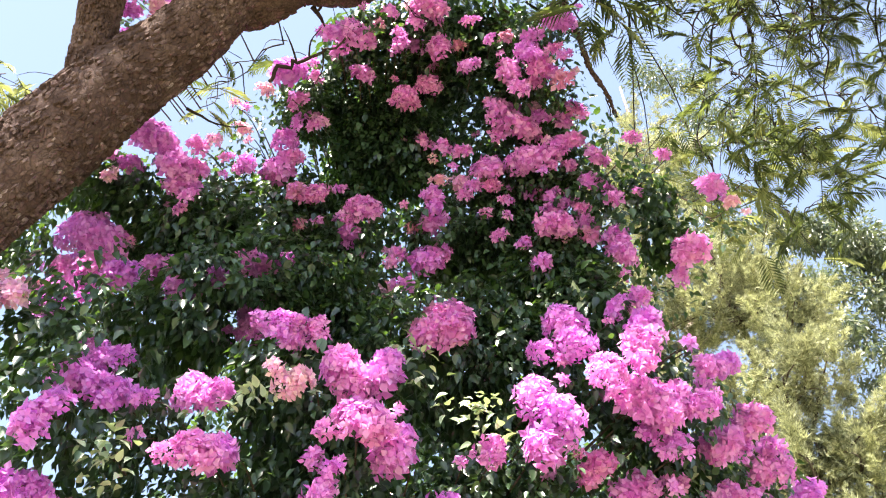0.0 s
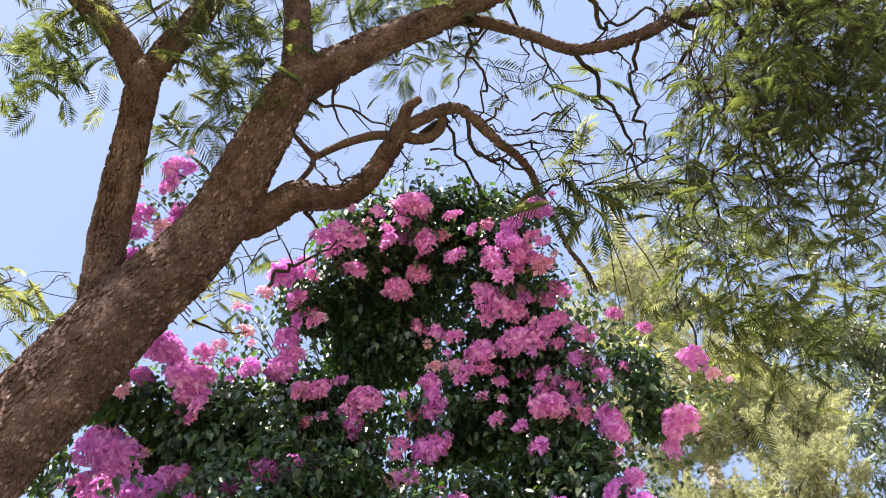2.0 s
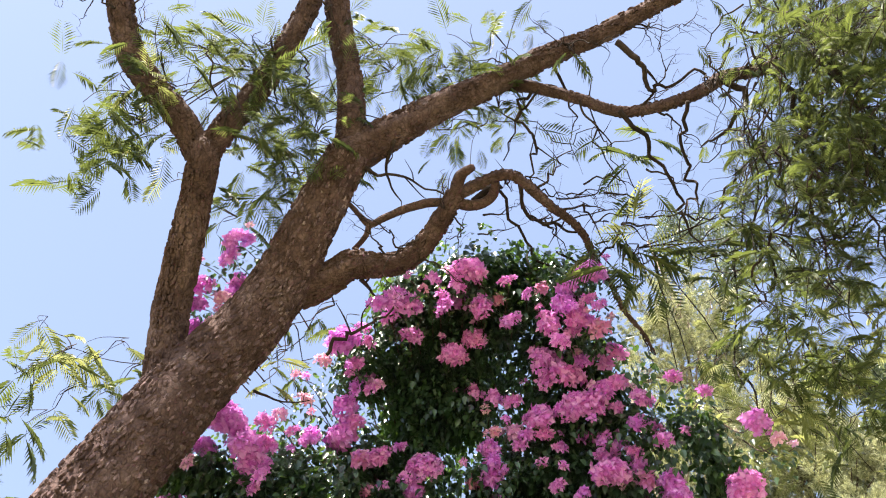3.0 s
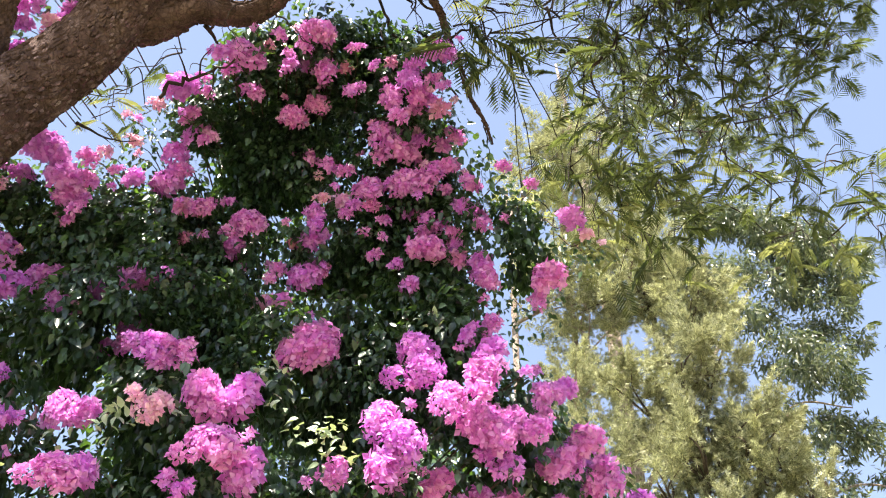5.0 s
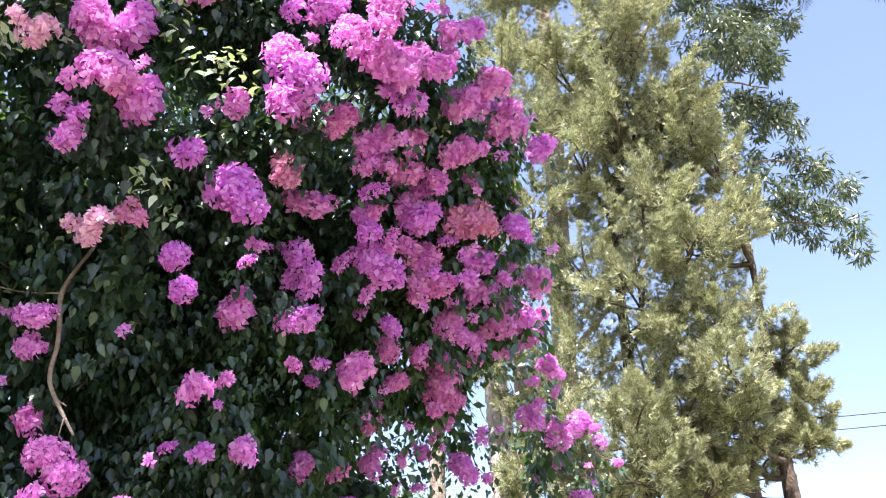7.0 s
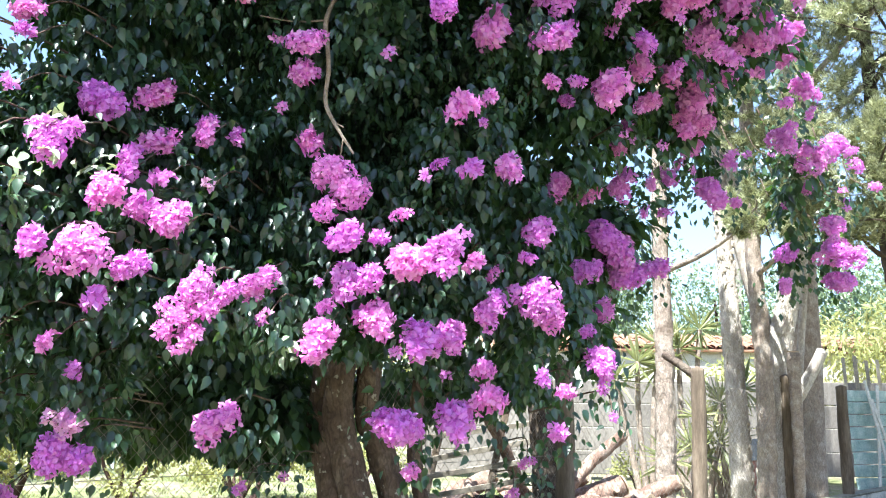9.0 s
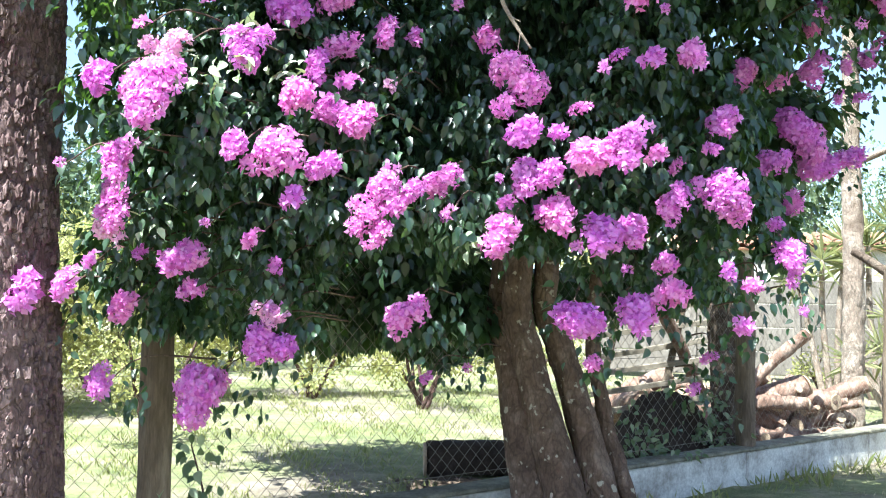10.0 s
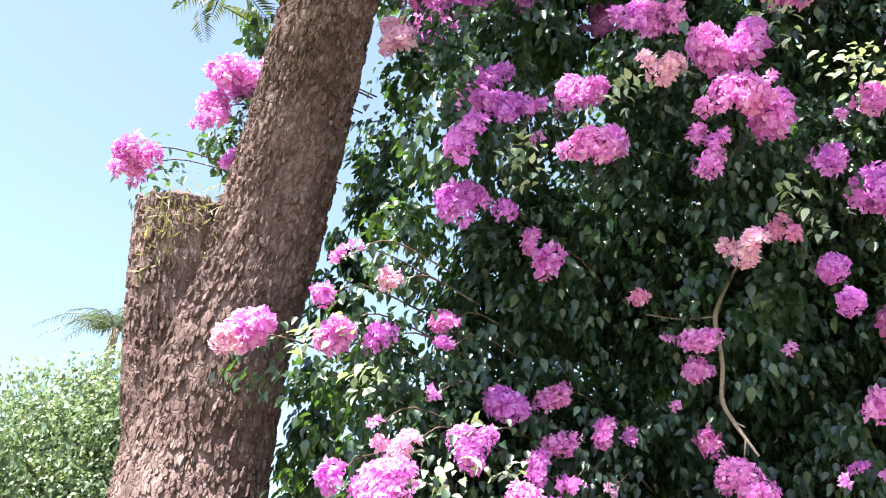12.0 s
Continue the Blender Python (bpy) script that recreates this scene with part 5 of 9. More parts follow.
broken_stub = [(-0.42, 2.48, 7.41, 0.050), (-0.40, 2.39, 7.38, 0.042), (-0.36, 2.31, 7.36, 0.038), (-0.28, 2.25, 7.33, 0.023)]
limb("branch", broken_stub, M_LIMB_SHADED, jacaranda, sides=20, steps=10, wobble=0.1, plate=(0.04, 0.08), depth=0.008)
arching_branch = [(-0.41, 2.49, 7.41, 0.042), (-0.20, 2.39, 7.39, 0.038), (-0.07, 2.35, 7.37, 0.034), (0.03, 2.39, 7.34, 0.034), (0.20, 2.56, 7.28, 0.031), (0.31, 2.64, 7.23, 0.027), (0.41, 2.76, 7.19, 0.024), (0.49, 2.95, 7.13, 0.023), (0.57, 3.10, 7.07, 0.019), (0.65, 3.25, 6.94, 0.015), (0.75, 3.35, 6.82, 0.012), (0.81, 3.45, 6.70, 0.008)]
limb("branch", arching_branch, M_LIMB_SHADED, jacaranda, sides=20, steps=10, wobble=0.1, plate=(0.04, 0.08), depth=0.008)
for rows in ([(-0.43, 2.54, 7.40, 0.042), (-0.34, 2.57, 7.39, 0.038), (-0.25, 2.56, 7.38, 0.035), (-0.17, 2.50, 7.37, 0.034), (-0.14, 2.40, 7.37, 0.030)],
             [(-0.50, 2.53, 7.40, 0.031), (-0.63, 2.53, 7.40, 0.031), (-0.80, 2.57, 7.41, 0.029), (-0.94, 2.62, 7.40, 0.027), (-1.04, 2.66, 7.41, 0.027), (-1.11, 2.57, 7.42, 0.019), (-1.17, 2.48, 7.43, 0.015)],
             [(-1.04, 2.65, 7.39, 0.023), (-1.08, 2.75, 7.40, 0.019), (-1.18, 2.85, 7.40, 0.020)]):
    limb("branch", rows, M_LIMB_SHADED, jacaranda, sides=14, steps=8, wobble=0.12, plate=(0.04, 0.08), depth=0.006)
long_branch = [(-0.09, 2.13, 8.43, 0.056), (0.24, 2.17, 8.32, 0.045), (0.52, 2.23, 8.20, 0.040), (0.79, 2.30, 8.06, 0.040), (1.05, 2.24, 7.95, 0.042), (1.30, 2.13, 7.87, 0.043), (1.46, 2.00, 7.80, 0.045), (1.70, 1.92, 7.69, 0.040), (1.99, 1.78, 7.55, 0.032), (2.27, 1.63, 7.42, 0.019)]
limb("branch", long_branch, M_LIMB_SHADED, jacaranda, sides=20, steps=10, wobble=0.1, plate=(0.04, 0.08), depth=0.008)
STUMP_ROWS = [(-3.30, 3.42, 2.37, 0.193), (-3.34, 3.33, 2.77, 0.225), (-3.38, 3.24, 3.22, 0.223), (-3.40, 3.18, 3.58, 0.222), (-3.42, 3.15, 3.80, 0.215), (-3.42, 3.13, 3.90, 0.206)]
THIN_LIMBS = [arching_branch, long_branch, low_limb[4:], right_limb[3:], right_fork[2:], left_fork[1:]]

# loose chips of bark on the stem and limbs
for rows, n, size, mat, seed in ((TRUNK_ROWS, 6500, 0.034, M_BARK, 1), (TRUNK_ROWS, 1300, 0.026, M_CHIP, 12), (UPPER_ROWS, 2400, 0.03, M_LIMB_SHADED, 11), (UPPER_ROWS, 1500, 0.028, M_BARK, 13), (UPPER_ROWS, 320, 0.02, M_CHIP, 14), (STUMP_ROWS, 1500, 0.034, M_BARK, 2), (left_limb, 1500, 0.028, M_LIMB_SHADED, 3), (left_fork, 900, 0.022, M_LIMB_SHADED, 4), (right_fork, 900, 0.022, M_LIMB_SHADED, 5),
                                 (upright, 600, 0.022, M_LIMB_SHADED, 6), (right_limb, 1400, 0.022, M_LIMB_SHADED, 7), (low_limb, 900, 0.022, M_LIMB_SHADED, 8), (arching_branch, 700, 0.014, M_LIMB_SHADED, 9), (long_branch, 700, 0.014, M_LIMB_SHADED, 10)):
    v, f = flakes(rows, n, size, seed, 0.36)
    tagged(part("chipped_bark", quads_mesh("chipped_bark", v, f, [mat], False), None, jacaranda, "small raised chips of bark"), kind="stuff")
TWIGS = []


def twig(*rows):
    """A crooked twig that thins out, with a few short side shoots."""
    r = np.random.RandomState(len(TWIGS) + 11)
    c = curve_points(rows, 4)
    n = len(c)
    reach = np.linalg.norm(c[-1, :3] - c[0, :3])
    kink = r.normal(size=(n, 3)) * min(0.022, 0.026 * reach) * np.minimum(1, np.arange(n) / 2)[:, None]
    p = c[:, :3] + kink
    w = c[:, 3] * np.linspace(0.85, 0.4, n)
    TWIGS.append(tube([(*q, t) for q, t in zip(p, w)], 5, 2, 0.15))
    for _ in range(3 if n > 8 else 1):
        k = r.randint(n // 3, n)
        d = unit(r.normal(size=3) + np.array([0, 0, -0.3])) * min(0.3, 0.35 * reach)
        m = p[k] + d * 0.5 + r.normal(size=3) * 0.02
        TWIGS.append(tube([(*p[k], w[k] * 0.6), (*m, w[k] * 0.45), (*(p[k] + d), w[k] * 0.2)], 4, 3))


twig((-0.31, 2.62, 7.52, 0.032), (-0.17, 2.53, 7.53, 0.031), (-0.23, 2.67, 7.52, 0.019), (-0.39, 2.65, 7.52, 0.014))
twig((0.02, 2.48, 7.45, 0.019), (0.07, 2.74, 7.43, 0.019), (0.23, 2.80, 7.41, 0.023), (0.39, 2.87, 7.39, 0.019))
twig((-0.17, 2.40, 7.46, 0.017), (-0.08, 2.60, 7.44, 0.017), (0.05, 3.00, 7.40, 0.016), (0.28, 3.14, 7.36, 0.018), (0.58, 3.42, 7.21, 0.020))
twig((0.77, 2.22, 7.90, 0.022), (0.96, 2.49, 7.85, 0.021), (1.08, 2.71, 7.82, 0.019), (1.21, 3.02, 7.77, 0.016), (1.35, 3.07, 7.74, 0.014), (1.58, 3.07, 7.68, 0.011))
twig((1.21, 2.13, 7.76, 0.017), (1.18, 2.40, 7.73, 0.018), (1.23, 2.64, 7.71, 0.018), (1.30, 2.79, 7.69, 0.016), (1.18, 2.97, 7.70, 0.014), (1.12, 3.29, 7.67, 0.009))
twig((1.18, 2.97, 7.70, 0.014), (1.35, 3.26, 7.63, 0.009), (1.56, 3.39, 7.56, 0.007))
twig((0.79, 1.81, 8.16, 0.029), (0.94, 1.95, 8.07, 0.029), (1.00, 2.11, 8.01, 0.025), (1.10, 2.10, 7.99, 0.023), (1.39, 2.03, 7.96, 0.025))
twig((0.18, 2.17, 8.27, 0.017), (0.08, 2.35, 8.18, 0.017), (0.18, 2.56, 8.19, 0.017), (0.15, 2.86, 8.18, 0.013), (0.28, 3.03, 8.16, 0.010))
twig((1.40, 1.96, 7.69, 0.028), (1.57, 2.06, 7.60, 0.028), (1.41, 2.30, 7.58, 0.024), (1.30, 2.40, 7.62, 0.012))
twig((0.24, 2.16, 8.27, 0.013), (0.06, 2.37, 8.19, 0.013), (-0.05, 2.67, 8.20, 0.011))
twig((0.51, 2.17, 8.05, 0.011), (0.61, 2.46, 7.98, 0.011), (0.79, 2.83, 7.95, 0.009))
twig((-1.99, 2.05, 7.40, 0.014), (-1.88, 1.81, 7.44, 0.012), (-1.91, 1.50, 7.55, 0.012), (-1.92, 1.30, 7.60, 0.010))
twig((-1.09, 2.25, 7.57, 0.018), (-0.77, 2.43, 7.60, 0.015), (-0.52, 2.63, 7.61, 0.014))
twig((-0.81, 2.17, 7.68, 0.018), (-0.91, 2.41, 7.68, 0.016), (-0.84, 2.64, 7.67, 0.012))
twig((0.32, 2.03, 8.60, 0.017), (0.50, 2.34, 8.46, 0.014), (0.49, 2.60, 8.40, 0.009))
twig((1.51, 1.65, 7.00, 0.021), (1.66, 1.93, 6.84, 0.018), (1.76, 2.41, 6.80, 0.015), (1.94, 2.85, 6.70, 0.014), (2.01, 3.22, 6.47, 0.010))
twig((1.69, 1.46, 6.70, 0.020), (1.84, 1.81, 6.51, 0.017), (1.96, 2.33, 6.47, 0.014), (2.10, 2.73, 6.37, 0.011))
twig((1.46, 2.77, 7.13, 0.015), (1.68, 3.15, 7.01, 0.012), (1.70, 3.55, 6.71, 0.010))
twig((-1.13, 2.95, 7.17, 0.024), (-1.04, 3.10, 7.14, 0.016))
twig((-1.37, 3.23, 6.72, 0.017), (-1.22, 3.15, 6.84, 0.019), (-1.02, 3.11, 6.90, 0.016), (-0.82, 2.99, 7.02, 0.014))
twig((-1.82, 3.24, 6.43, 0.014), (-1.65, 3.35, 6.42, 0.010), (-1.48, 3.39, 6.44, 0.008))
twig((1.82, 2.20, 6.59, 0.008), (1.82, 2.42, 6.54, 0.006), (1.89, 2.64, 6.46, 0.005), (1.93, 2.83, 6.36, 0.003))
twig((1.72, 1.31, 7.07, 0.009), (1.75, 1.42, 6.99, 0.007), (1.63, 1.54, 6.96, 0.006), (1.76, 1.64, 6.84, 0.003))
twig((1.42, 1.74, 6.73, 0.008), (1.33, 1.89, 6.70, 0.006), (1.29, 2.06, 6.68, 0.006), (1.06, 2.20, 6.71, 0.003))
twig((1.62, 2.08, 7.58, 0.012), (1.76, 2.26, 7.46, 0.009), (1.75, 2.51, 7.44, 0.008), (1.77, 2.70, 7.40, 0.005))
twig((1.94, 1.98, 6.64, 0.006), (1.89, 2.16, 6.64, 0.005), (1.86, 2.32, 6.61, 0.004), (1.87, 2.44, 6.56, 0.002))
twig((2.14, 1.98, 6.46, 0.007), (2.02, 2.14, 6.47, 0.005), (2.01, 2.30, 6.44, 0.004), (1.82, 2.46, 6.47, 0.002))
twig((1.89, 1.89, 7.19, 0.010), (1.88, 2.09, 7.12, 0.008), (1.97, 2.29, 7.05, 0.006), (1.93, 2.48, 7.03, 0.004))
twig((1.87, 1.70, 6.85, 0.005), (1.89, 1.81, 6.76, 0.004), (2.05, 1.92, 6.65, 0.003), (2.13, 2.03, 6.59, 0.002))
twig((2.13, 1.98, 6.89, 0.006), (1.99, 2.11, 6.92, 0.005), (1.88, 2.24, 6.93, 0.003), (1.77, 2.35, 6.94, 0.002))
twig((2.10, 1.77, 7.58, 0.010), (2.07, 1.92, 7.48, 0.008), (2.22, 2.09, 7.32, 0.006), (2.23, 2.23, 7.26, 0.004))
twig((2.27, 2.15, 7.19, 0.010), (2.38, 2.35, 7.12, 0.008), (2.42, 2.56, 7.08, 0.007), (2.56, 2.73, 6.98, 0.004))
twig((1.51, 1.65, 7.44, 0.010), (1.57, 1.88, 7.31, 0.008), (1.51, 2.10, 7.22, 0.006), (1.70, 2.32, 7.15, 0.004))
twig((2.39, 2.43, 6.64, 0.008), (2.24, 2.58, 6.65, 0.007), (2.31, 2.71, 6.59, 0.005), (2.14, 2.84, 6.60, 0.003))
twig((1.19, 1.62, 6.47, 0.006), (1.20, 1.79, 6.42, 0.005), (1.16, 1.98, 6.39, 0.003), (1.27, 2.15, 6.33, 0.002))
twig((2.07, 1.61, 6.16, 0.005), (2.14, 1.70, 6.11, 0.004), (2.27, 1.78, 6.03, 0.003), (2.22, 1.88, 6.02, 0.002))
twig((1.69, 2.60, 7.46, 0.008), (1.71, 2.74, 7.41, 0.007), (1.89, 2.85, 7.32, 0.005), (1.82, 2.97, 7.31, 0.003))
twig((2.26, 2.73, 7.03, 0.008), (2.12, 2.97, 7.02, 0.006), (2.02, 3.21, 6.98, 0.005), (1.97, 3.36, 6.85, 0.003))
twig((1.52, 2.92, 7.35, 0.013), (1.35, 3.09, 7.33, 0.010), (1.39, 3.28, 7.26, 0.007), (1.28, 3.41, 7.18, 0.004))
twig((1.94, 1.82, 6.53, 0.009), (1.81, 2.05, 6.55, 0.008), (1.84, 2.26, 6.51, 0.006), (1.72, 2.47, 6.51, 0.004))
twig((1.56, 1.64, 6.97, 0.008), (1.60, 1.74, 6.88, 0.006), (1.70, 1.82, 6.78, 0.005), (1.63, 1.91, 6.75, 0.003))
twig((2.33, 2.27, 6.46, 0.011), (2.32, 2.45, 6.42, 0.009), (2.35, 2.64, 6.35, 0.007), (2.54, 2.77, 6.20, 0.004))
twig((1.43, 1.82, 6.53, 0.010), (1.42, 1.98, 6.50, 0.008), (1.53, 2.14, 6.43, 0.007), (1.50, 2.29, 6.40, 0.004))
twig((2.00, 1.63, 6.19, 0.005), (1.88, 1.80, 6.22, 0.004), (1.84, 1.95, 6.21, 0.003), (1.73, 2.10, 6.21, 0.002))
twig((1.88, 2.10, 6.69, 0.008), (1.86, 2.23, 6.65, 0.007), (1.66, 2.37, 6.68, 0.005), (1.60, 2.48, 6.67, 0.003))
twig((1.29, 1.67, 6.35, 0.005), (1.24, 1.82, 6.34, 0.004), (1.18, 1.97, 6.32, 0.003), (1.02, 2.11, 6.33, 0.002))
twig((1.81, 1.56, 6.27, 0.006), (1.74, 1.68, 6.24, 0.006), (1.76, 1.83, 6.21, 0.004), (1.87, 1.93, 6.14, 0.002))
twig((1.69, 2.11, 7.54, 0.007), (1.71, 2.23, 7.48, 0.006), (1.77, 2.37, 7.44, 0.005), (1.65, 2.50, 7.43, 0.003))
twig((1.60, 1.19, 6.82, 0.008), (1.61, 1.27, 6.76, 0.006), (1.56, 1.36, 6.71, 0.006), (1.37, 1.42, 6.71, 0.003))
twig((2.11, 2.18, 6.73, 0.010), (2.10, 2.31, 6.70, 0.009), (2.29, 2.41, 6.58, 0.007), (2.32, 2.52, 6.55, 0.004))
twig((1.76, 2.26, 6.84, 0.009), (1.81, 2.39, 6.80, 0.008), (1.82, 2.50, 6.75, 0.006), (1.63, 2.62, 6.78, 0.004))
twig((1.48, 2.60, 6.73, 0.005), (1.49, 2.81, 6.67, 0.004), (1.37, 3.00, 6.60, 0.003), (1.30, 3.14, 6.48, 0.002))
twig((1.89, 1.90, 7.51, 0.010), (1.90, 2.09, 7.39, 0.008), (2.12, 2.31, 7.27, 0.006), (2.22, 2.52, 7.21, 0.004))
twig((1.66, 1.87, 6.40, 0.008), (1.58, 1.98, 6.40, 0.007), (1.54, 2.10, 6.37, 0.006), (1.64, 2.19, 6.31, 0.003))
twig((1.98, 2.48, 7.22, 0.012), (2.00, 2.61, 7.19, 0.010), (2.04, 2.74, 7.14, 0.008), (2.02, 2.85, 7.10, 0.004))
twig((1.93, 2.60, 6.75, 0.009), (1.81, 2.81, 6.74, 0.007), (1.59, 3.03, 6.72, 0.005), (1.42, 3.17, 6.62, 0.003))
twig((1.09, 1.43, 6.83, 0.007), (1.13, 1.57, 6.74, 0.006), (1.25, 1.72, 6.61, 0.005), (1.19, 1.87, 6.60, 0.003))
twig((2.19, 2.13, 6.91, 0.007), (2.19, 2.38, 6.88, 0.006), (2.31, 2.62, 6.79, 0.004), (2.48, 2.82, 6.69, 0.002))
twig((1.31, 1.83, 7.46, 0.006), (1.33, 2.01, 7.34, 0.004), (1.29, 2.24, 7.30, 0.003), (1.40, 2.44, 7.24, 0.002))
twig((1.44, 1.85, 6.38, 0.007), (1.60, 1.98, 6.30, 0.006), (1.53, 2.14, 6.29, 0.005), (1.60, 2.26, 6.22, 0.003))
twig((1.41, 1.66, 7.47, 0.008), (1.27, 1.82, 7.41, 0.006), (1.29, 1.98, 7.30, 0.005), (1.40, 2.13, 7.23, 0.003))
twig((2.05, 1.91, 6.37, 0.010), (2.01, 2.05, 6.35, 0.009), (2.04, 2.20, 6.31, 0.006), (2.05, 2.33, 6.26, 0.004))
twig((1.76, 1.39, 7.36, 0.006), (1.78, 1.54, 7.25, 0.005), (1.70, 1.71, 7.19, 0.004), (1.69, 1.85, 7.11, 0.002))
twig((1.93, 1.62, 6.38, 0.009), (1.93, 1.68, 6.31, 0.007), (2.00, 1.78, 6.26, 0.006), (2.17, 1.85, 6.16, 0.004))
twig((1.73, 2.31, 6.78, 0.010), (1.63, 2.53, 6.77, 0.009), (1.65, 2.73, 6.71, 0.007), (1.65, 2.92, 6.64, 0.004))
twig((1.44, 1.88, 6.59, 0.007), (1.50, 2.05, 6.56, 0.006), (1.52, 2.23, 6.51, 0.005), (1.47, 2.37, 6.47, 0.003))
twig((1.76, 2.54, 6.68, 0.010), (1.84, 2.78, 6.60, 0.008), (1.85, 2.99, 6.47, 0.006), (1.98, 3.13, 6.26, 0.003))
twig((1.97, 1.93, 6.60, 0.007), (1.85, 2.04, 6.62, 0.006), (1.88, 2.15, 6.58, 0.005), (1.87, 2.24, 6.54, 0.003))
twig((1.48, 1.42, 7.56, 0.007), (1.27, 1.57, 7.53, 0.006), (1.24, 1.74, 7.45, 0.005), (1.04, 1.87, 7.40, 0.003))
twig((2.25, 2.64, 6.48, 0.009), (2.22, 2.81, 6.45, 0.007), (2.30, 2.91, 6.30, 0.005), (2.17, 3.03, 6.23, 0.003))
twig((1.53, 2.67, 7.59, 0.012), (1.44, 2.89, 7.57, 0.010), (1.35, 3.11, 7.54, 0.008), (1.07, 3.31, 7.53, 0.004))
twig((1.83, 1.95, 7.25, 0.006), (1.73, 2.15, 7.21, 0.005), (1.88, 2.39, 7.14, 0.004), (1.74, 2.59, 7.14, 0.002))
twig((1.44, 1.70, 7.66, 0.006), (1.39, 1.89, 7.56, 0.005), (1.49, 2.09, 7.42, 0.004), (1.66, 2.29, 7.34, 0.002))
twig((1.80, 2.53, 6.69, 0.009), (1.93, 2.67, 6.61, 0.007), (1.94, 2.80, 6.56, 0.005), (1.93, 2.90, 6.49, 0.003))
twig((1.48, 1.93, 6.48, 0.007), (1.40, 2.06, 6.47, 0.006), (1.46, 2.19, 6.42, 0.005), (1.23, 2.32, 6.43, 0.003))
twig((1.30, 1.28, 6.52, 0.006), (1.35, 1.45, 6.41, 0.006), (1.37, 1.61, 6.30, 0.004), (1.54, 1.76, 6.21, 0.002))
twig((1.93, 2.17, 7.05, 0.006), (1.85, 2.40, 7.04, 0.005), (1.83, 2.65, 7.01, 0.004), (1.60, 2.88, 7.02, 0.002))
twig((1.82, 2.67, 7.43, 0.010), (1.79, 2.81, 7.39, 0.008), (2.02, 2.92, 7.29, 0.006), (2.16, 3.01, 7.20, 0.003))
twig((1.45, 2.17, 7.26, 0.006), (1.24, 2.32, 7.29, 0.005), (1.07, 2.48, 7.29, 0.004), (0.95, 2.61, 7.28, 0.002))
twig((2.31, 2.47, 7.07, 0.010), (2.23, 2.71, 7.06, 0.008), (2.01, 2.99, 7.08, 0.006), (2.00, 3.19, 7.02, 0.004))
twig((2.09, 1.80, 6.48, 0.006), (2.24, 1.93, 6.39, 0.005), (2.28, 2.07, 6.35, 0.004), (2.41, 2.18, 6.26, 0.002))
twig((2.08, 1.64, 6.78, 0.009), (2.08, 1.79, 6.67, 0.007), (2.04, 1.98, 6.64, 0.006), (2.24, 2.13, 6.54, 0.004))
twig((1.36, 2.57, 6.46, 0.011), (1.32, 2.71, 6.42, 0.009), (1.42, 2.82, 6.29, 0.006), (1.40, 2.92, 6.17, 0.004))
twig((2.07, 2.22, 6.73, 0.009), (1.99, 2.49, 6.72, 0.008), (1.92, 2.74, 6.69, 0.006), (1.78, 2.97, 6.67, 0.003))
twig((1.46, 2.48, 6.62, 0.010), (1.41, 2.64, 6.58, 0.008), (1.13, 2.84, 6.58, 0.006), (1.16, 2.94, 6.47, 0.004))
twig((2.17, 2.87, 7.15, 0.008), (1.99, 3.02, 7.17, 0.007), (2.05, 3.16, 7.09, 0.005), (1.78, 3.29, 7.12, 0.003))
twig((1.37, 1.57, 7.01, 0.009), (1.26, 1.71, 6.94, 0.007), (1.27, 1.85, 6.86, 0.006), (1.20, 1.98, 6.84, 0.003))
twig((2.16, 1.36, 7.14, 0.009), (1.99, 1.51, 7.13, 0.007), (1.84, 1.65, 7.09, 0.006), (1.70, 1.78, 7.06, 0.003))
twig((1.68, 3.09, 7.27, 0.012), (1.71, 3.32, 7.18, 0.010), (1.51, 3.51, 7.08, 0.007), (1.32, 3.66, 6.96, 0.004))
twig((2.26, 1.79, 7.27, 0.010), (2.25, 1.91, 7.19, 0.008), (2.20, 2.04, 7.13, 0.006), (2.14, 2.18, 7.12, 0.004))
twig((1.52, 1.84, 7.32, 0.008), (1.50, 2.01, 7.21, 0.006), (1.45, 2.24, 7.19, 0.005), (1.64, 2.43, 7.11, 0.003))
twig((0.07, 2.72, 7.43, 0.007), (0.20, 2.79, 7.41, 0.006), (0.29, 3.07, 7.37, 0.003))
twig((0.69, 2.81, 7.35, 0.011), (0.77, 2.84, 7.34, 0.009), (0.90, 3.00, 7.30, 0.004))
twig((0.58, 2.57, 7.39, 0.011), (0.74, 2.60, 7.37, 0.009), (0.86, 2.65, 7.35, 0.005))
twig((0.24, 3.01, 7.38, 0.011), (0.42, 3.12, 7.35, 0.009), (0.68, 3.31, 7.28, 0.004))
twig((0.86, 2.41, 7.37, 0.009), (1.01, 2.47, 7.34, 0.008), (1.14, 2.54, 7.31, 0.004))
twig((-0.30, 2.83, 7.42, 0.008), (-0.15, 2.83, 7.42, 0.007), (0.12, 2.75, 7.42, 0.003))
twig((0.18, 2.78, 7.41, 0.009), (0.26, 2.91, 7.39, 0.007), (0.41, 3.16, 7.35, 0.004))
twig((0.51, 2.97, 7.36, 0.009), (0.68, 2.92, 7.35, 0.007), (0.87, 2.85, 7.33, 0.004))
twig((0.33, 2.58, 7.42, 0.007), (0.50, 2.55, 7.40, 0.005), (0.69, 2.51, 7.38, 0.003))
twig((0.44, 2.65, 7.40, 0.012), (0.49, 2.77, 7.39, 0.010), (0.63, 3.01, 7.34, 0.005))
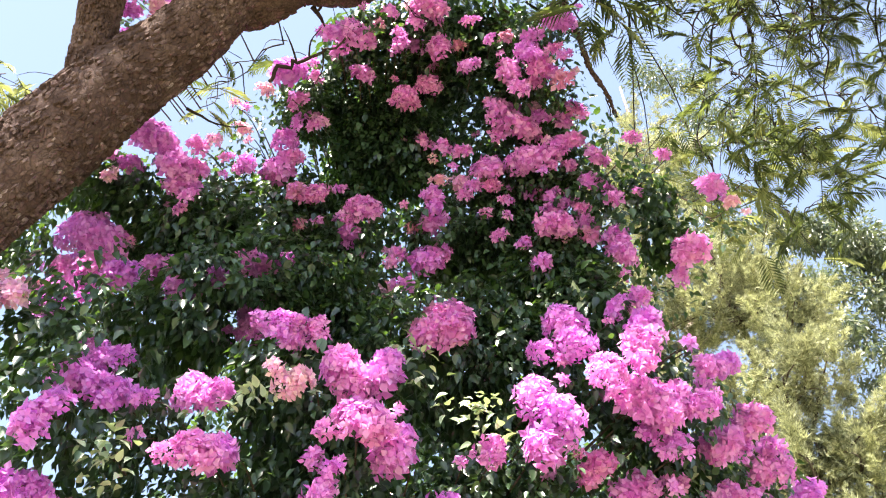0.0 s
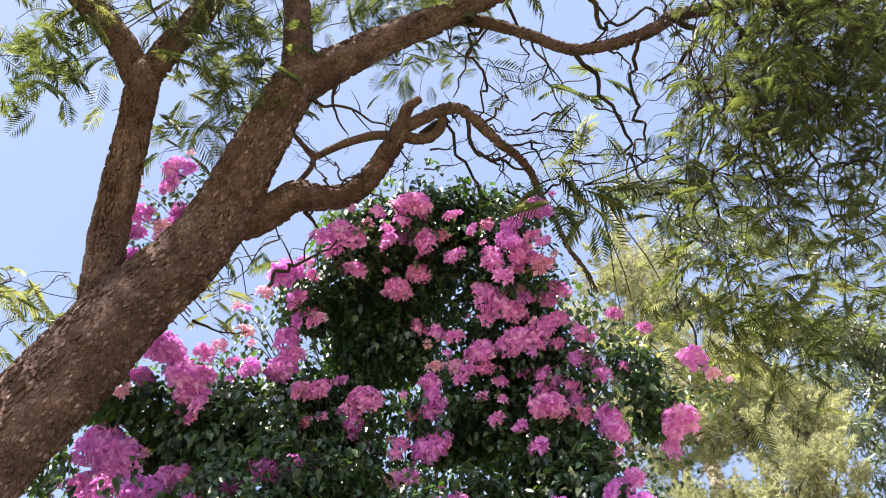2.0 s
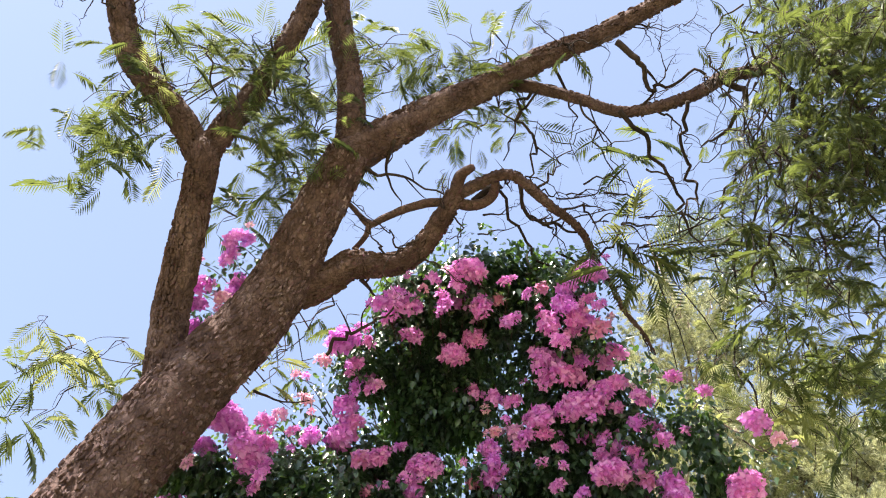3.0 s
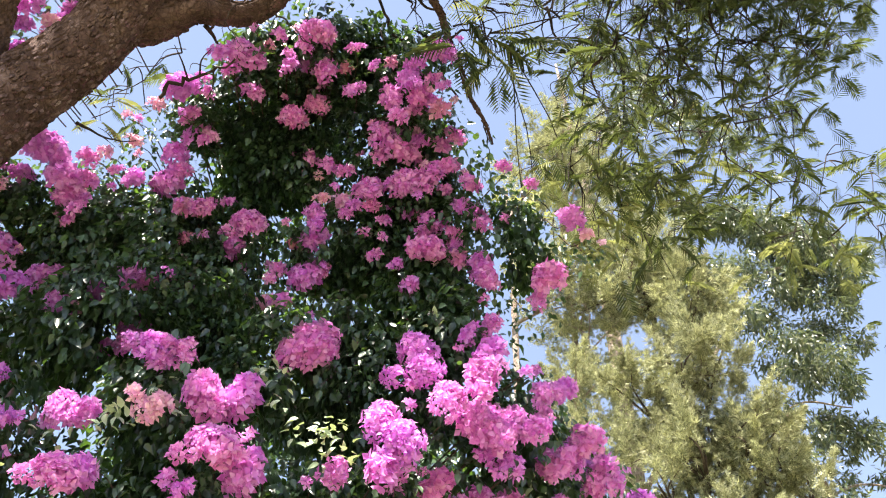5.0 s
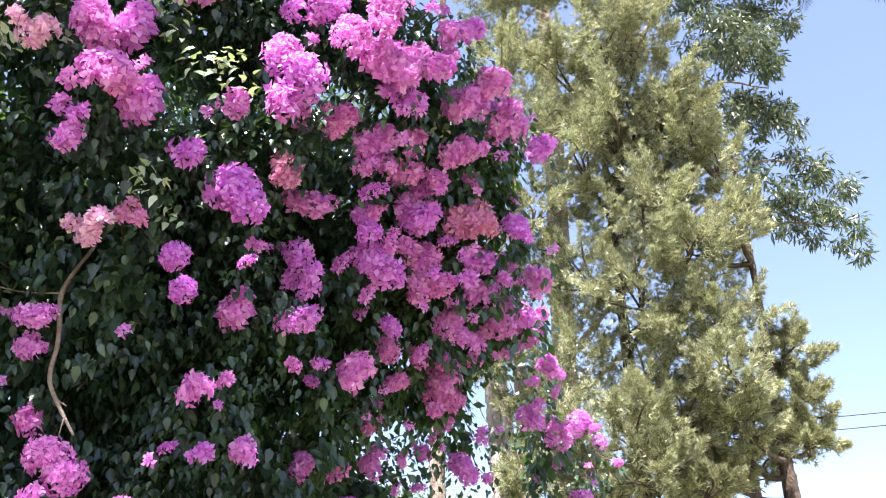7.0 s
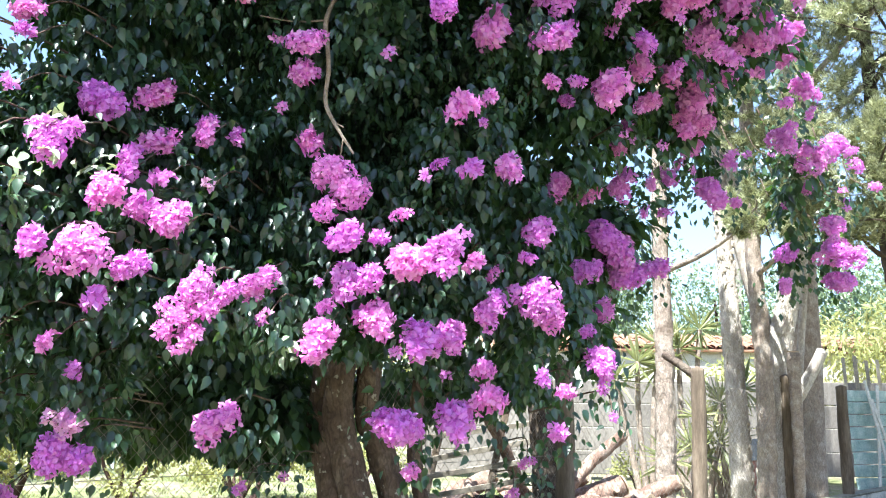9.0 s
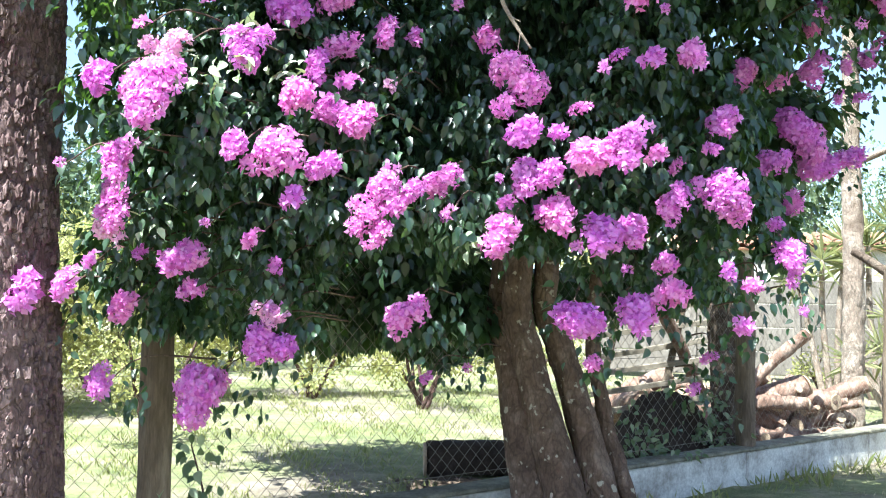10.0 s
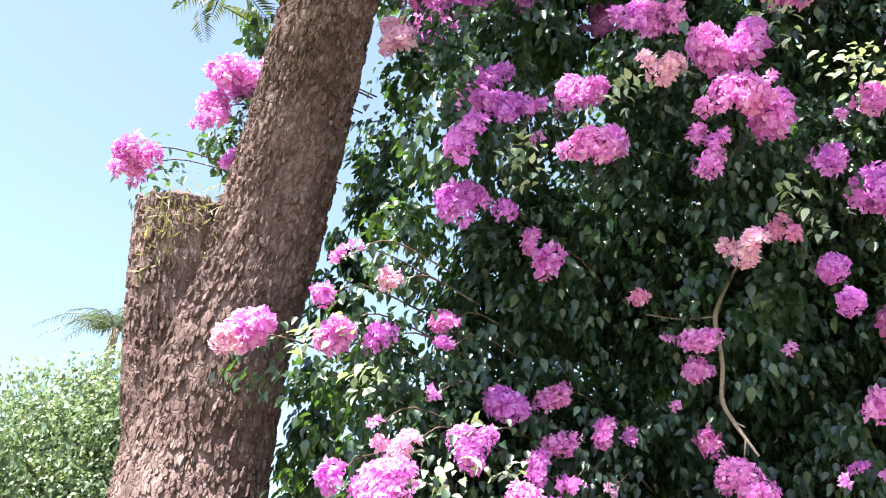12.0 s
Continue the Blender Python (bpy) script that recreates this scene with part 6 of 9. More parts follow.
twig((0.26, 2.60, 7.42, 0.008), (0.50, 2.58, 7.41, 0.007), (0.64, 2.39, 7.40, 0.003))
twig((0.45, 2.51, 7.42, 0.009), (0.62, 2.46, 7.40, 0.007), (0.87, 2.56, 7.35, 0.003))
twig((0.50, 2.80, 7.39, 0.008), (0.68, 2.74, 7.37, 0.006), (0.92, 2.75, 7.33, 0.003))
twig((0.85, 2.76, 7.34, 0.008), (1.02, 2.75, 7.31, 0.007), (1.16, 2.67, 7.29, 0.003))
twig((0.27, 2.70, 7.42, 0.012), (0.47, 2.66, 7.41, 0.010), (0.62, 2.71, 7.38, 0.005))
twig((0.37, 2.76, 7.40, 0.007), (0.61, 2.71, 7.38, 0.006), (0.80, 2.80, 7.35, 0.003))
twig((0.81, 2.77, 7.35, 0.007), (0.97, 2.73, 7.32, 0.006), (1.18, 2.65, 7.29, 0.003))
twig((-0.25, 2.69, 7.44, 0.010), (-0.12, 2.68, 7.43, 0.008), (0.01, 2.62, 7.44, 0.004))
twig((0.70, 2.81, 7.36, 0.010), (0.89, 2.83, 7.33, 0.008), (1.01, 2.76, 7.31, 0.004))
twig((0.65, 2.82, 7.37, 0.011), (0.74, 3.02, 7.33, 0.008), (0.85, 3.16, 7.29, 0.004))
twig((0.06, 2.42, 7.45, 0.007), (0.23, 2.50, 7.44, 0.005), (0.42, 2.76, 7.39, 0.003))
twig((0.53, 3.01, 7.35, 0.008), (0.67, 3.19, 7.30, 0.007), (0.88, 3.43, 7.16, 0.003))


# random side twigs on the thinner limbs
def side_twigs(limbs, n, seed, length=0.7):
    r = np.random.RandomState(seed)
    for rows in limbs:
        c = curve_points(rows, 8)
        for _ in range(n):
            k = r.randint(2, len(c) - 1)
            d = unit(r.normal(size=3) + np.array([0.3, -0.1, -0.25]))
            p = [c[k, :3]]
            for q in range(4):
                d = unit(d + r.normal(size=3) * 0.35 + np.array([0, 0, -0.08]))
                p.append(p[-1] + d * length * 0.25 * r.uniform(0.6, 1.2))
            t = min(0.012, c[k, 3] * 0.5)
            twig(*[(*a, b) for a, b in zip(p, (t, t * 0.8, t * 0.6, t * 0.45, t * 0.3))])
            for _ in range(2):
                k2 = r.randint(1, 4)
                e = p[k2] + unit(r.normal(size=3) + d) * length * 0.3
                twig((*p[k2], t * 0.45), (*((p[k2] + e) / 2 + r.normal(size=3) * 0.03), t * 0.35), (*e, t * 0.2))


side_twigs(THIN_LIMBS, 7, 5)
v, f = joined(TWIGS)
tagged(part("fine_branching", quads_mesh("fine_branching", v, f, [M_FINE]), None, jacaranda, "thin dark crooked twigs"), kind="stuff")

# a frond: a thin midrib with paired narrow side leaves, each a row of leaflets
FROND_V, FROND_F = [(0, 0, 0), (0.008, 0.5, 0.02), (0, 1, -0.12), (-0.008, 0.5, 0.02)], [(0, 1, 2), (0, 2, 3)]
r = random.Random(3)
for q in range(12):
    y = 0.14 + 0.82 * q / 11
    l = 0.40 * math.sin(math.pi * (0.22 + 0.66 * q / 11)) * r.uniform(0.85, 1.15)
    for sgn in (-1, 1):
        b, z0 = len(FROND_V), 0.04 * math.sin(y * 3) - 0.16 * y ** 2
        ex, ey, dip = sgn * l * 0.80, y + l * 0.62, l * r.uniform(0.05, 0.6)
        FROND_V += [(0, y, z0), (sgn * l * 0.40, y + l * 0.22, z0 + 0.01), (ex, ey, z0 - dip), (sgn * l * 0.36, y + l * 0.33, z0 - 0.01 - dip * 0.15)]
        FROND_F += [(b, b + 1, b + 2), (b, b + 2, b + 3)]
FRONDS = {0: [], 1: []}


def rosette(x, y, z, n=9, size=0.38, dry=0):
    """Fronds spreading and drooping from a twig's end."""
    r = np.random.RandomState(int(abs(x * 731 + y * 517 + z * 211)) % 99991)
    n = max(2, round(n * 0.75))
    a = np.arange(n) * 2.4 + r.rand(n)
    tip = np.column_stack([np.cos(a), np.sin(a), r.uniform(-1.0, 0.35, n)])
    pos = np.array([x, y, z]) + r.normal(size=(n, 3)) * 0.10 * (n / 5.6) ** 0.5
    nor = np.column_stack([r.normal(size=n) * 0.45, r.normal(size=n) * 0.4 - 0.45, np.ones(n)])
    if z < 9:
        TUFTS.append((x, y, z))
    FRONDS[dry].append((pos, frames(tip, nor), size * r.uniform(0.6, 1.1, n)))
    for p in pos[::3]:
        m = (p + np.array([x, y, z + 0.25])) / 2
        FROND_TWIGS.append(tube([(*p, 0.002), (*m, 0.003), (x + 0.05, y + 0.12, z + 0.3, 0.004)], 4, 3))


FROND_TWIGS, TUFTS = [], []
rosette(-2.81, 1.94, 7.48, 26, 0.30, 0)
rosette(-2.54, 1.75, 7.45, 26, 0.27, 0)
rosette(-2.34, 1.47, 7.48, 26, 0.28, 0)
rosette(-2.62, 1.57, 7.54, 26, 0.27, 0)
rosette(-2.36, 1.61, 7.68, 5, 0.30, 1)
rosette(-2.28, 1.54, 7.39, 5, 0.28, 1)
rosette(-1.64, 1.65, 7.86, 24, 0.25, 0)
rosette(-1.74, 1.44, 7.65, 24, 0.27, 0)
rosette(-1.88, 1.54, 7.65, 24, 0.25, 0)
rosette(-2.06, 1.41, 7.75, 24, 0.22, 0)
rosette(-1.55, 1.88, 7.71, 24, 0.22, 0)
rosette(-1.43, 2.08, 7.66, 24, 0.22, 0)
rosette(-1.26, 1.96, 7.80, 24, 0.23, 0)
rosette(-1.59, 2.39, 7.77, 24, 0.22, 0)
rosette(-1.36, 2.20, 7.71, 24, 0.27, 0)
rosette(-1.73, 2.16, 7.70, 24, 0.24, 0)
rosette(-1.68, 2.38, 7.58, 24, 0.23, 0)
rosette(-1.40, 1.88, 7.82, 24, 0.26, 0)
rosette(-1.98, 2.56, 7.66, 4, 0.37, 0)
rosette(-2.18, 2.75, 7.79, 4, 0.39, 0)
rosette(-1.82, 2.50, 7.52, 4, 0.33, 0)
rosette(-2.68, 2.63, 8.28, 3, 0.27, 1)
rosette(-2.63, 2.25, 8.18, 3, 0.26, 1)
rosette(-0.90, 1.89, 8.28, 17, 0.25, 0)
rosette(-0.64, 1.83, 8.50, 17, 0.23, 0)
rosette(-0.49, 2.00, 8.48, 17, 0.20, 0)
rosette(-0.24, 2.00, 8.74, 17, 0.27, 0)
rosette(-0.01, 1.84, 8.35, 17, 0.20, 0)
rosette(-0.76, 2.09, 8.40, 17, 0.27, 0)
rosette(-0.39, 2.26, 8.40, 17, 0.26, 0)
rosette(-0.25, 2.42, 8.29, 17, 0.23, 0)
rosette(-0.56, 2.51, 8.49, 17, 0.24, 0)
rosette(-0.97, 1.77, 8.45, 17, 0.23, 0)
rosette(-1.16, 1.87, 8.53, 17, 0.22, 0)
rosette(-0.11, 2.29, 8.27, 17, 0.21, 0)
rosette(0.11, 2.40, 8.48, 17, 0.21, 0)
rosette(0.48, 1.83, 8.04, 3, 0.29, 0)
rosette(0.30, 2.58, 8.22, 3, 0.35, 0)
rosette(0.61, 2.37, 7.97, 3, 0.28, 0)
rosette(0.81, 2.73, 7.93, 3, 0.35, 0)
rosette(0.90, 2.94, 7.96, 3, 0.35, 0)
rosette(0.71, 2.63, 8.13, 3, 0.34, 0)
rosette(0.95, 2.55, 8.09, 3, 0.31, 0)
rosette(0.70, 2.76, 6.77, 6, 0.38, 0)
rosette(0.87, 2.94, 7.09, 6, 0.36, 0)
rosette(0.63, 2.73, 6.83, 6, 0.39, 0)
rosette(0.57, 2.72, 7.14, 6, 0.39, 0)
rosette(0.76, 2.88, 6.88, 4, 0.37, 1)
rosette(0.70, 2.66, 6.74, 4, 0.33, 1)
rosette(3.02, 3.79, 6.42, 13, 0.18, 0)
rosette(2.17, 1.81, 7.64, 13, 0.15, 0)
rosette(1.66, 1.31, 6.62, 13, 0.15, 0)
rosette(1.70, 2.49, 6.37, 13, 0.17, 0)
rosette(2.66, 3.10, 6.54, 13, 0.18, 0)
rosette(2.02, 1.76, 6.98, 13, 0.15, 0)
rosette(1.74, 1.36, 6.51, 13, 0.18, 0)
rosette(1.60, 2.37, 7.22, 13, 0.15, 0)
rosette(1.96, 1.91, 7.69, 13, 0.17, 0)
rosette(1.65, 1.68, 6.69, 13, 0.15, 0)
rosette(2.47, 2.89, 6.50, 13, 0.16, 0)
rosette(2.05, 2.44, 6.31, 13, 0.19, 0)
rosette(2.78, 3.55, 7.01, 13, 0.16, 0)
rosette(2.26, 1.71, 6.06, 13, 0.16, 0)
rosette(1.75, 2.94, 7.03, 13, 0.16, 0)
rosette(1.43, 2.61, 6.79, 13, 0.17, 0)
rosette(2.15, 1.29, 6.59, 13, 0.17, 0)
rosette(2.89, 3.61, 6.87, 13, 0.16, 0)
rosette(1.56, 1.57, 7.20, 13, 0.14, 0)
rosette(1.44, 1.47, 6.76, 13, 0.16, 0)
rosette(2.37, 2.99, 6.57, 13, 0.16, 0)
rosette(2.15, 2.13, 7.31, 13, 0.16, 0)
rosette(1.63, 1.13, 6.54, 13, 0.15, 0)
rosette(1.78, 2.48, 7.30, 13, 0.16, 0)
rosette(2.26, 3.62, 7.54, 13, 0.19, 0)
rosette(1.91, 2.23, 6.81, 13, 0.17, 0)
rosette(2.26, 2.12, 5.88, 13, 0.18, 0)
rosette(2.59, 2.56, 6.35, 13, 0.18, 0)
rosette(2.42, 2.21, 5.96, 13, 0.16, 0)
rosette(2.10, 3.31, 7.05, 13, 0.17, 0)
rosette(2.06, 1.85, 7.27, 13, 0.15, 0)
rosette(1.83, 1.59, 7.69, 13, 0.15, 0)
rosette(2.50, 1.97, 7.29, 13, 0.16, 0)
rosette(2.01, 1.84, 6.80, 13, 0.15, 0)
rosette(1.85, 2.60, 7.25, 13, 0.15, 0)
rosette(1.60, 1.93, 6.64, 13, 0.17, 0)
rosette(2.73, 2.87, 7.23, 13, 0.15, 0)
rosette(1.80, 1.43, 7.44, 13, 0.17, 0)
rosette(1.68, 2.53, 7.28, 13, 0.16, 0)
rosette(1.23, 1.71, 6.17, 13, 0.18, 0)
rosette(2.52, 2.18, 7.38, 13, 0.17, 0)
rosette(2.12, 2.49, 6.82, 13, 0.15, 0)
rosette(1.81, 1.80, 7.99, 13, 0.17, 0)
rosette(2.76, 1.68, 7.07, 13, 0.15, 0)
rosette(2.61, 3.10, 6.76, 13, 0.19, 0)
rosette(1.99, 2.86, 6.91, 13, 0.18, 0)
rosette(2.25, 3.17, 6.37, 13, 0.17, 0)
rosette(1.79, 2.77, 6.28, 13, 0.17, 0)
rosette(1.59, 2.39, 7.06, 13, 0.18, 0)
rosette(1.42, 2.02, 6.65, 13, 0.15, 0)
rosette(2.08, 2.64, 5.89, 13, 0.18, 0)
rosette(1.95, 1.96, 7.50, 13, 0.16, 0)
rosette(2.16, 2.29, 6.18, 13, 0.15, 0)
rosette(1.18, 1.66, 6.26, 13, 0.18, 0)
rosette(2.40, 2.59, 7.21, 13, 0.19, 0)
rosette(2.04, 2.25, 6.10, 13, 0.16, 0)
rosette(1.97, 2.37, 6.83, 13, 0.18, 0)
rosette(1.90, 1.58, 7.04, 13, 0.15, 0)
rosette(2.10, 1.59, 7.09, 13, 0.15, 0)
rosette(1.49, 2.31, 7.39, 13, 0.15, 0)
rosette(1.84, 2.54, 6.59, 13, 0.18, 0)
rosette(1.67, 1.99, 6.66, 13, 0.15, 0)
rosette(1.63, 1.92, 6.55, 13, 0.18, 0)
rosette(2.75, 2.00, 7.61, 13, 0.15, 0)
rosette(1.64, 1.31, 6.90, 13, 0.18, 0)
rosette(2.32, 2.19, 7.27, 13, 0.16, 0)
rosette(1.98, 1.84, 6.68, 13, 0.15, 0)
rosette(2.80, 2.45, 6.78, 13, 0.18, 0)
rosette(1.93, 3.07, 7.43, 13, 0.17, 0)
rosette(1.39, 2.35, 6.84, 13, 0.18, 0)
rosette(2.66, 1.82, 6.80, 13, 0.17, 0)
rosette(1.70, 1.12, 6.84, 13, 0.14, 0)
rosette(2.64, 2.13, 6.76, 13, 0.18, 0)
rosette(2.74, 3.11, 7.14, 13, 0.18, 0)
rosette(2.83, 1.65, 7.39, 13, 0.15, 0)
rosette(2.36, 2.40, 6.92, 13, 0.14, 0)
rosette(1.60, 1.48, 7.16, 13, 0.17, 0)
rosette(2.12, 1.37, 7.56, 13, 0.15, 0)
rosette(1.85, 2.82, 6.87, 13, 0.16, 0)
rosette(2.21, 1.36, 5.89, 13, 0.15, 0)
rosette(1.64, 2.23, 7.84, 13, 0.17, 0)
rosette(1.72, 2.14, 6.26, 13, 0.15, 0)
rosette(2.23, 1.70, 6.75, 13, 0.17, 0)
rosette(1.90, 1.57, 7.25, 13, 0.15, 0)
rosette(2.53, 2.01, 6.34, 13, 0.18, 0)
rosette(1.90, 2.42, 7.11, 13, 0.15, 0)
rosette(2.82, 2.05, 6.85, 13, 0.17, 0)
rosette(1.59, 1.26, 6.41, 13, 0.17, 0)
rosette(2.19, 1.94, 7.37, 13, 0.17, 0)
rosette(1.53, 1.25, 6.43, 13, 0.16, 0)
rosette(2.09, 1.76, 6.43, 13, 0.15, 0)
rosette(2.35, 1.63, 7.51, 13, 0.16, 0)
rosette(1.61, 2.56, 6.09, 13, 0.18, 0)
rosette(2.15, 1.65, 6.09, 13, 0.15, 0)
rosette(2.42, 1.28, 6.76, 13, 0.17, 0)
rosette(2.98, 2.75, 6.90, 13, 0.18, 0)
rosette(1.64, 1.83, 7.45, 13, 0.16, 0)
rosette(2.70, 2.20, 6.52, 13, 0.15, 0)
rosette(2.48, 2.66, 6.08, 13, 0.19, 0)
rosette(1.64, 2.44, 6.15, 13, 0.19, 0)
rosette(1.90, 1.72, 6.37, 13, 0.15, 0)
rosette(1.77, 1.82, 6.27, 13, 0.15, 0)
rosette(1.49, 2.52, 6.57, 13, 0.16, 0)
rosette(1.81, 1.56, 7.78, 13, 0.17, 0)
rosette(2.23, 1.81, 7.54, 13, 0.15, 0)
rosette(1.86, 2.20, 6.64, 13, 0.15, 0)
rosette(2.13, 2.42, 7.81, 13, 0.16, 0)
rosette(2.68, 1.61, 7.04, 13, 0.15, 0)
rosette(1.96, 1.95, 6.34, 13, 0.15, 0)
rosette(2.13, 1.21, 7.02, 13, 0.17, 0)
rosette(1.38, 2.46, 6.61, 13, 0.17, 0)
rosette(2.17, 1.83, 6.75, 13, 0.15, 0)
rosette(1.54, 2.44, 7.23, 13, 0.15, 0)
rosette(2.25, 1.62, 6.09, 13, 0.15, 0)
rosette(1.88, 2.13, 6.69, 13, 0.15, 0)
rosette(2.28, 1.59, 7.52, 13, 0.15, 0)
rosette(1.83, 1.71, 7.75, 13, 0.17, 0)
rosette(2.59, 1.45, 7.13, 13, 0.15, 0)
rosette(2.78, 2.46, 6.73, 13, 0.15, 0)
rosette(2.52, 1.64, 6.56, 13, 0.15, 0)
rosette(1.99, 2.96, 7.50, 13, 0.15, 0)
rosette(2.77, 3.88, 7.17, 13, 0.18, 0)
rosette(2.45, 1.42, 7.72, 13, 0.16, 0)
rosette(1.37, 1.40, 7.13, 13, 0.17, 0)
rosette(2.42, 2.02, 6.92, 13, 0.15, 0)
rosette(2.30, 1.66, 7.43, 13, 0.16, 0)
rosette(2.68, 2.00, 6.73, 13, 0.16, 0)
rosette(1.88, 2.27, 7.33, 13, 0.17, 0)
rosette(1.90, 2.04, 7.48, 13, 0.17, 0)
rosette(1.42, 2.45, 6.85, 13, 0.15, 0)
rosette(1.34, 1.03, 6.33, 13, 0.15, 0)
rosette(1.94, 3.01, 7.10, 13, 0.15, 0)
rosette(1.46, 2.83, 6.87, 13, 0.18, 0)
rosette(2.35, 2.81, 6.74, 13, 0.17, 0)
rosette(2.47, 3.13, 5.90, 13, 0.19, 0)
rosette(1.67, 2.26, 6.50, 13, 0.15, 0)
rosette(1.34, 1.09, 6.92, 13, 0.16, 0)
rosette(1.78, 1.84, 6.32, 13, 0.17, 0)
rosette(1.67, 1.65, 6.08, 13, 0.15, 0)
rosette(1.86, 1.28, 6.80, 13, 0.16, 0)
rosette(2.03, 1.47, 6.15, 13, 0.16, 0)
rosette(2.13, 1.60, 6.79, 13, 0.17, 0)
rosette(2.54, 1.40, 6.96, 13, 0.15, 0)
rosette(1.52, 1.88, 6.27, 13, 0.15, 0)
rosette(2.03, 0.96, 6.14, 13, 0.17, 0)
rosette(2.29, 1.51, 6.94, 13, 0.15, 0)
rosette(1.94, 1.59, 7.46, 13, 0.16, 0)
rosette(1.99, 2.54, 7.20, 13, 0.15, 0)
rosette(2.13, 1.26, 6.21, 13, 0.15, 0)
rosette(1.92, 2.09, 7.37, 13, 0.17, 0)
rosette(2.10, 1.97, 6.35, 13, 0.16, 0)
rosette(1.71, 1.32, 6.54, 13, 0.16, 0)
rosette(1.60, 1.91, 6.23, 13, 0.16, 0)
rosette(2.30, 1.81, 6.87, 13, 0.17, 0)
rosette(2.35, 1.50, 7.22, 13, 0.15, 0)
rosette(2.10, 2.09, 6.32, 13, 0.17, 0)
rosette(2.40, 1.50, 6.82, 13, 0.16, 0)
rosette(2.54, 1.45, 7.04, 13, 0.15, 0)
rosette(2.70, 1.97, 7.22, 13, 0.17, 0)
rosette(1.83, 1.63, 6.74, 13, 0.16, 0)
rosette(2.23, 2.15, 6.52, 13, 0.15, 0)
rosette(1.87, 1.37, 6.77, 13, 0.17, 0)
rosette(2.04, 2.10, 6.61, 13, 0.15, 0)
rosette(2.06, 1.19, 6.60, 13, 0.16, 0)
rosette(2.22, 1.41, 7.57, 13, 0.15, 0)
rosette(1.64, 1.34, 6.01, 13, 0.17, 0)
rosette(2.06, 1.24, 6.05, 13, 0.17, 0)
rosette(2.57, 2.25, 7.02, 13, 0.15, 0)
rosette(2.26, 2.18, 6.52, 13, 0.18, 0)
rosette(1.96, 1.42, 5.96, 13, 0.15, 0)
rosette(2.34, 2.21, 6.55, 13, 0.16, 0)
rosette(1.97, 1.66, 6.25, 13, 0.17, 0)
rosette(1.87, 1.33, 6.18, 13, 0.15, 0)
rosette(2.61, 1.88, 6.93, 13, 0.17, 0)
rosette(1.59, 1.44, 6.45, 13, 0.16, 0)
rosette(2.28, 2.00, 6.13, 13, 0.14, 0)
rosette(1.60, 1.13, 6.52, 13, 0.15, 0)
rosette(1.92, 2.17, 7.33, 13, 0.15, 0)
rosette(2.13, 1.48, 7.70, 13, 0.15, 0)
rosette(2.21, 1.47, 6.99, 13, 0.17, 0)
rosette(2.10, 1.46, 6.18, 13, 0.16, 0)
rosette(1.91, 2.18, 6.87, 13, 0.17, 0)
rosette(2.30, 1.77, 6.64, 13, 0.15, 0)
rosette(1.68, 2.02, 6.74, 13, 0.17, 0)
rosette(2.37, 1.81, 6.48, 13, 0.15, 0)
rosette(2.13, 1.54, 6.10, 13, 0.18, 0)
rosette(2.63, 2.01, 6.87, 13, 0.18, 0)
rosette(2.25, 2.44, 7.30, 13, 0.15, 0)
rosette(2.27, 1.43, 7.23, 13, 0.17, 0)
rosette(2.24, 1.69, 7.56, 13, 0.15, 0)
rosette(2.32, 1.28, 6.54, 13, 0.17, 0)
rosette(2.05, 1.49, 7.11, 13, 0.17, 0)
rosette(2.18, 1.63, 6.91, 13, 0.17, 0)
rosette(1.74, 1.46, 6.32, 13, 0.18, 0)
rosette(2.09, 1.87, 6.10, 13, 0.15, 0)
rosette(1.77, 1.64, 7.13, 13, 0.17, 0)
rosette(2.14, 2.46, 7.36, 13, 0.18, 0)
rosette(2.11, 1.41, 5.97, 13, 0.17, 0)
rosette(2.17, 1.50, 6.58, 13, 0.17, 0)
rosette(2.50, 1.90, 6.78, 13, 0.15, 0)
rosette(1.98, 1.59, 6.23, 13, 0.15, 0)
rosette(2.31, 1.36, 7.02, 13, 0.17, 0)
rosette(2.53, 2.27, 7.03, 13, 0.15, 0)
rosette(2.20, 1.56, 6.75, 13, 0.17, 0)
rosette(2.04, 1.88, 7.09, 13, 0.15, 0)
rosette(1.82, 2.08, 7.10, 13, 0.15, 0)
rosette(1.88, 2.16, 7.28, 13, 0.15, 0)
rosette(2.40, 2.09, 7.14, 13, 0.15, 0)
rosette(2.41, 2.32, 7.03, 13, 0.15, 0)
rosette(1.89, 1.34, 6.68, 13, 0.17, 0)
rosette(2.00, 1.43, 6.01, 13, 0.15, 0)
rosette(1.90, 2.02, 6.71, 13, 0.15, 0)
rosette(1.53, 1.25, 6.64, 13, 0.17, 0)
rosette(2.05, 2.03, 6.52, 13, 0.15, 0)
rosette(2.02, 1.39, 6.56, 13, 0.15, 0)
rosette(1.37, 3.01, 6.84, 15, 0.27, 0)
rosette(1.52, 3.21, 6.78, 15, 0.20, 0)
rosette(1.32, 2.64, 6.60, 15, 0.23, 0)
rosette(1.53, 3.38, 6.65, 15, 0.25, 0)
rosette(1.78, 3.41, 6.52, 15, 0.24, 0)
rosette(1.85, 3.35, 6.22, 15, 0.22, 0)
rosette(2.03, 3.50, 6.22, 15, 0.25, 0)
rosette(1.70, 3.24, 6.67, 15, 0.21, 0)
rosette(1.44, 3.82, 6.16, 8, 0.20, 1)
rosette(1.52, 3.73, 6.16, 8, 0.23, 1)
rosette(1.47, 3.91, 6.41, 8, 0.27, 1)
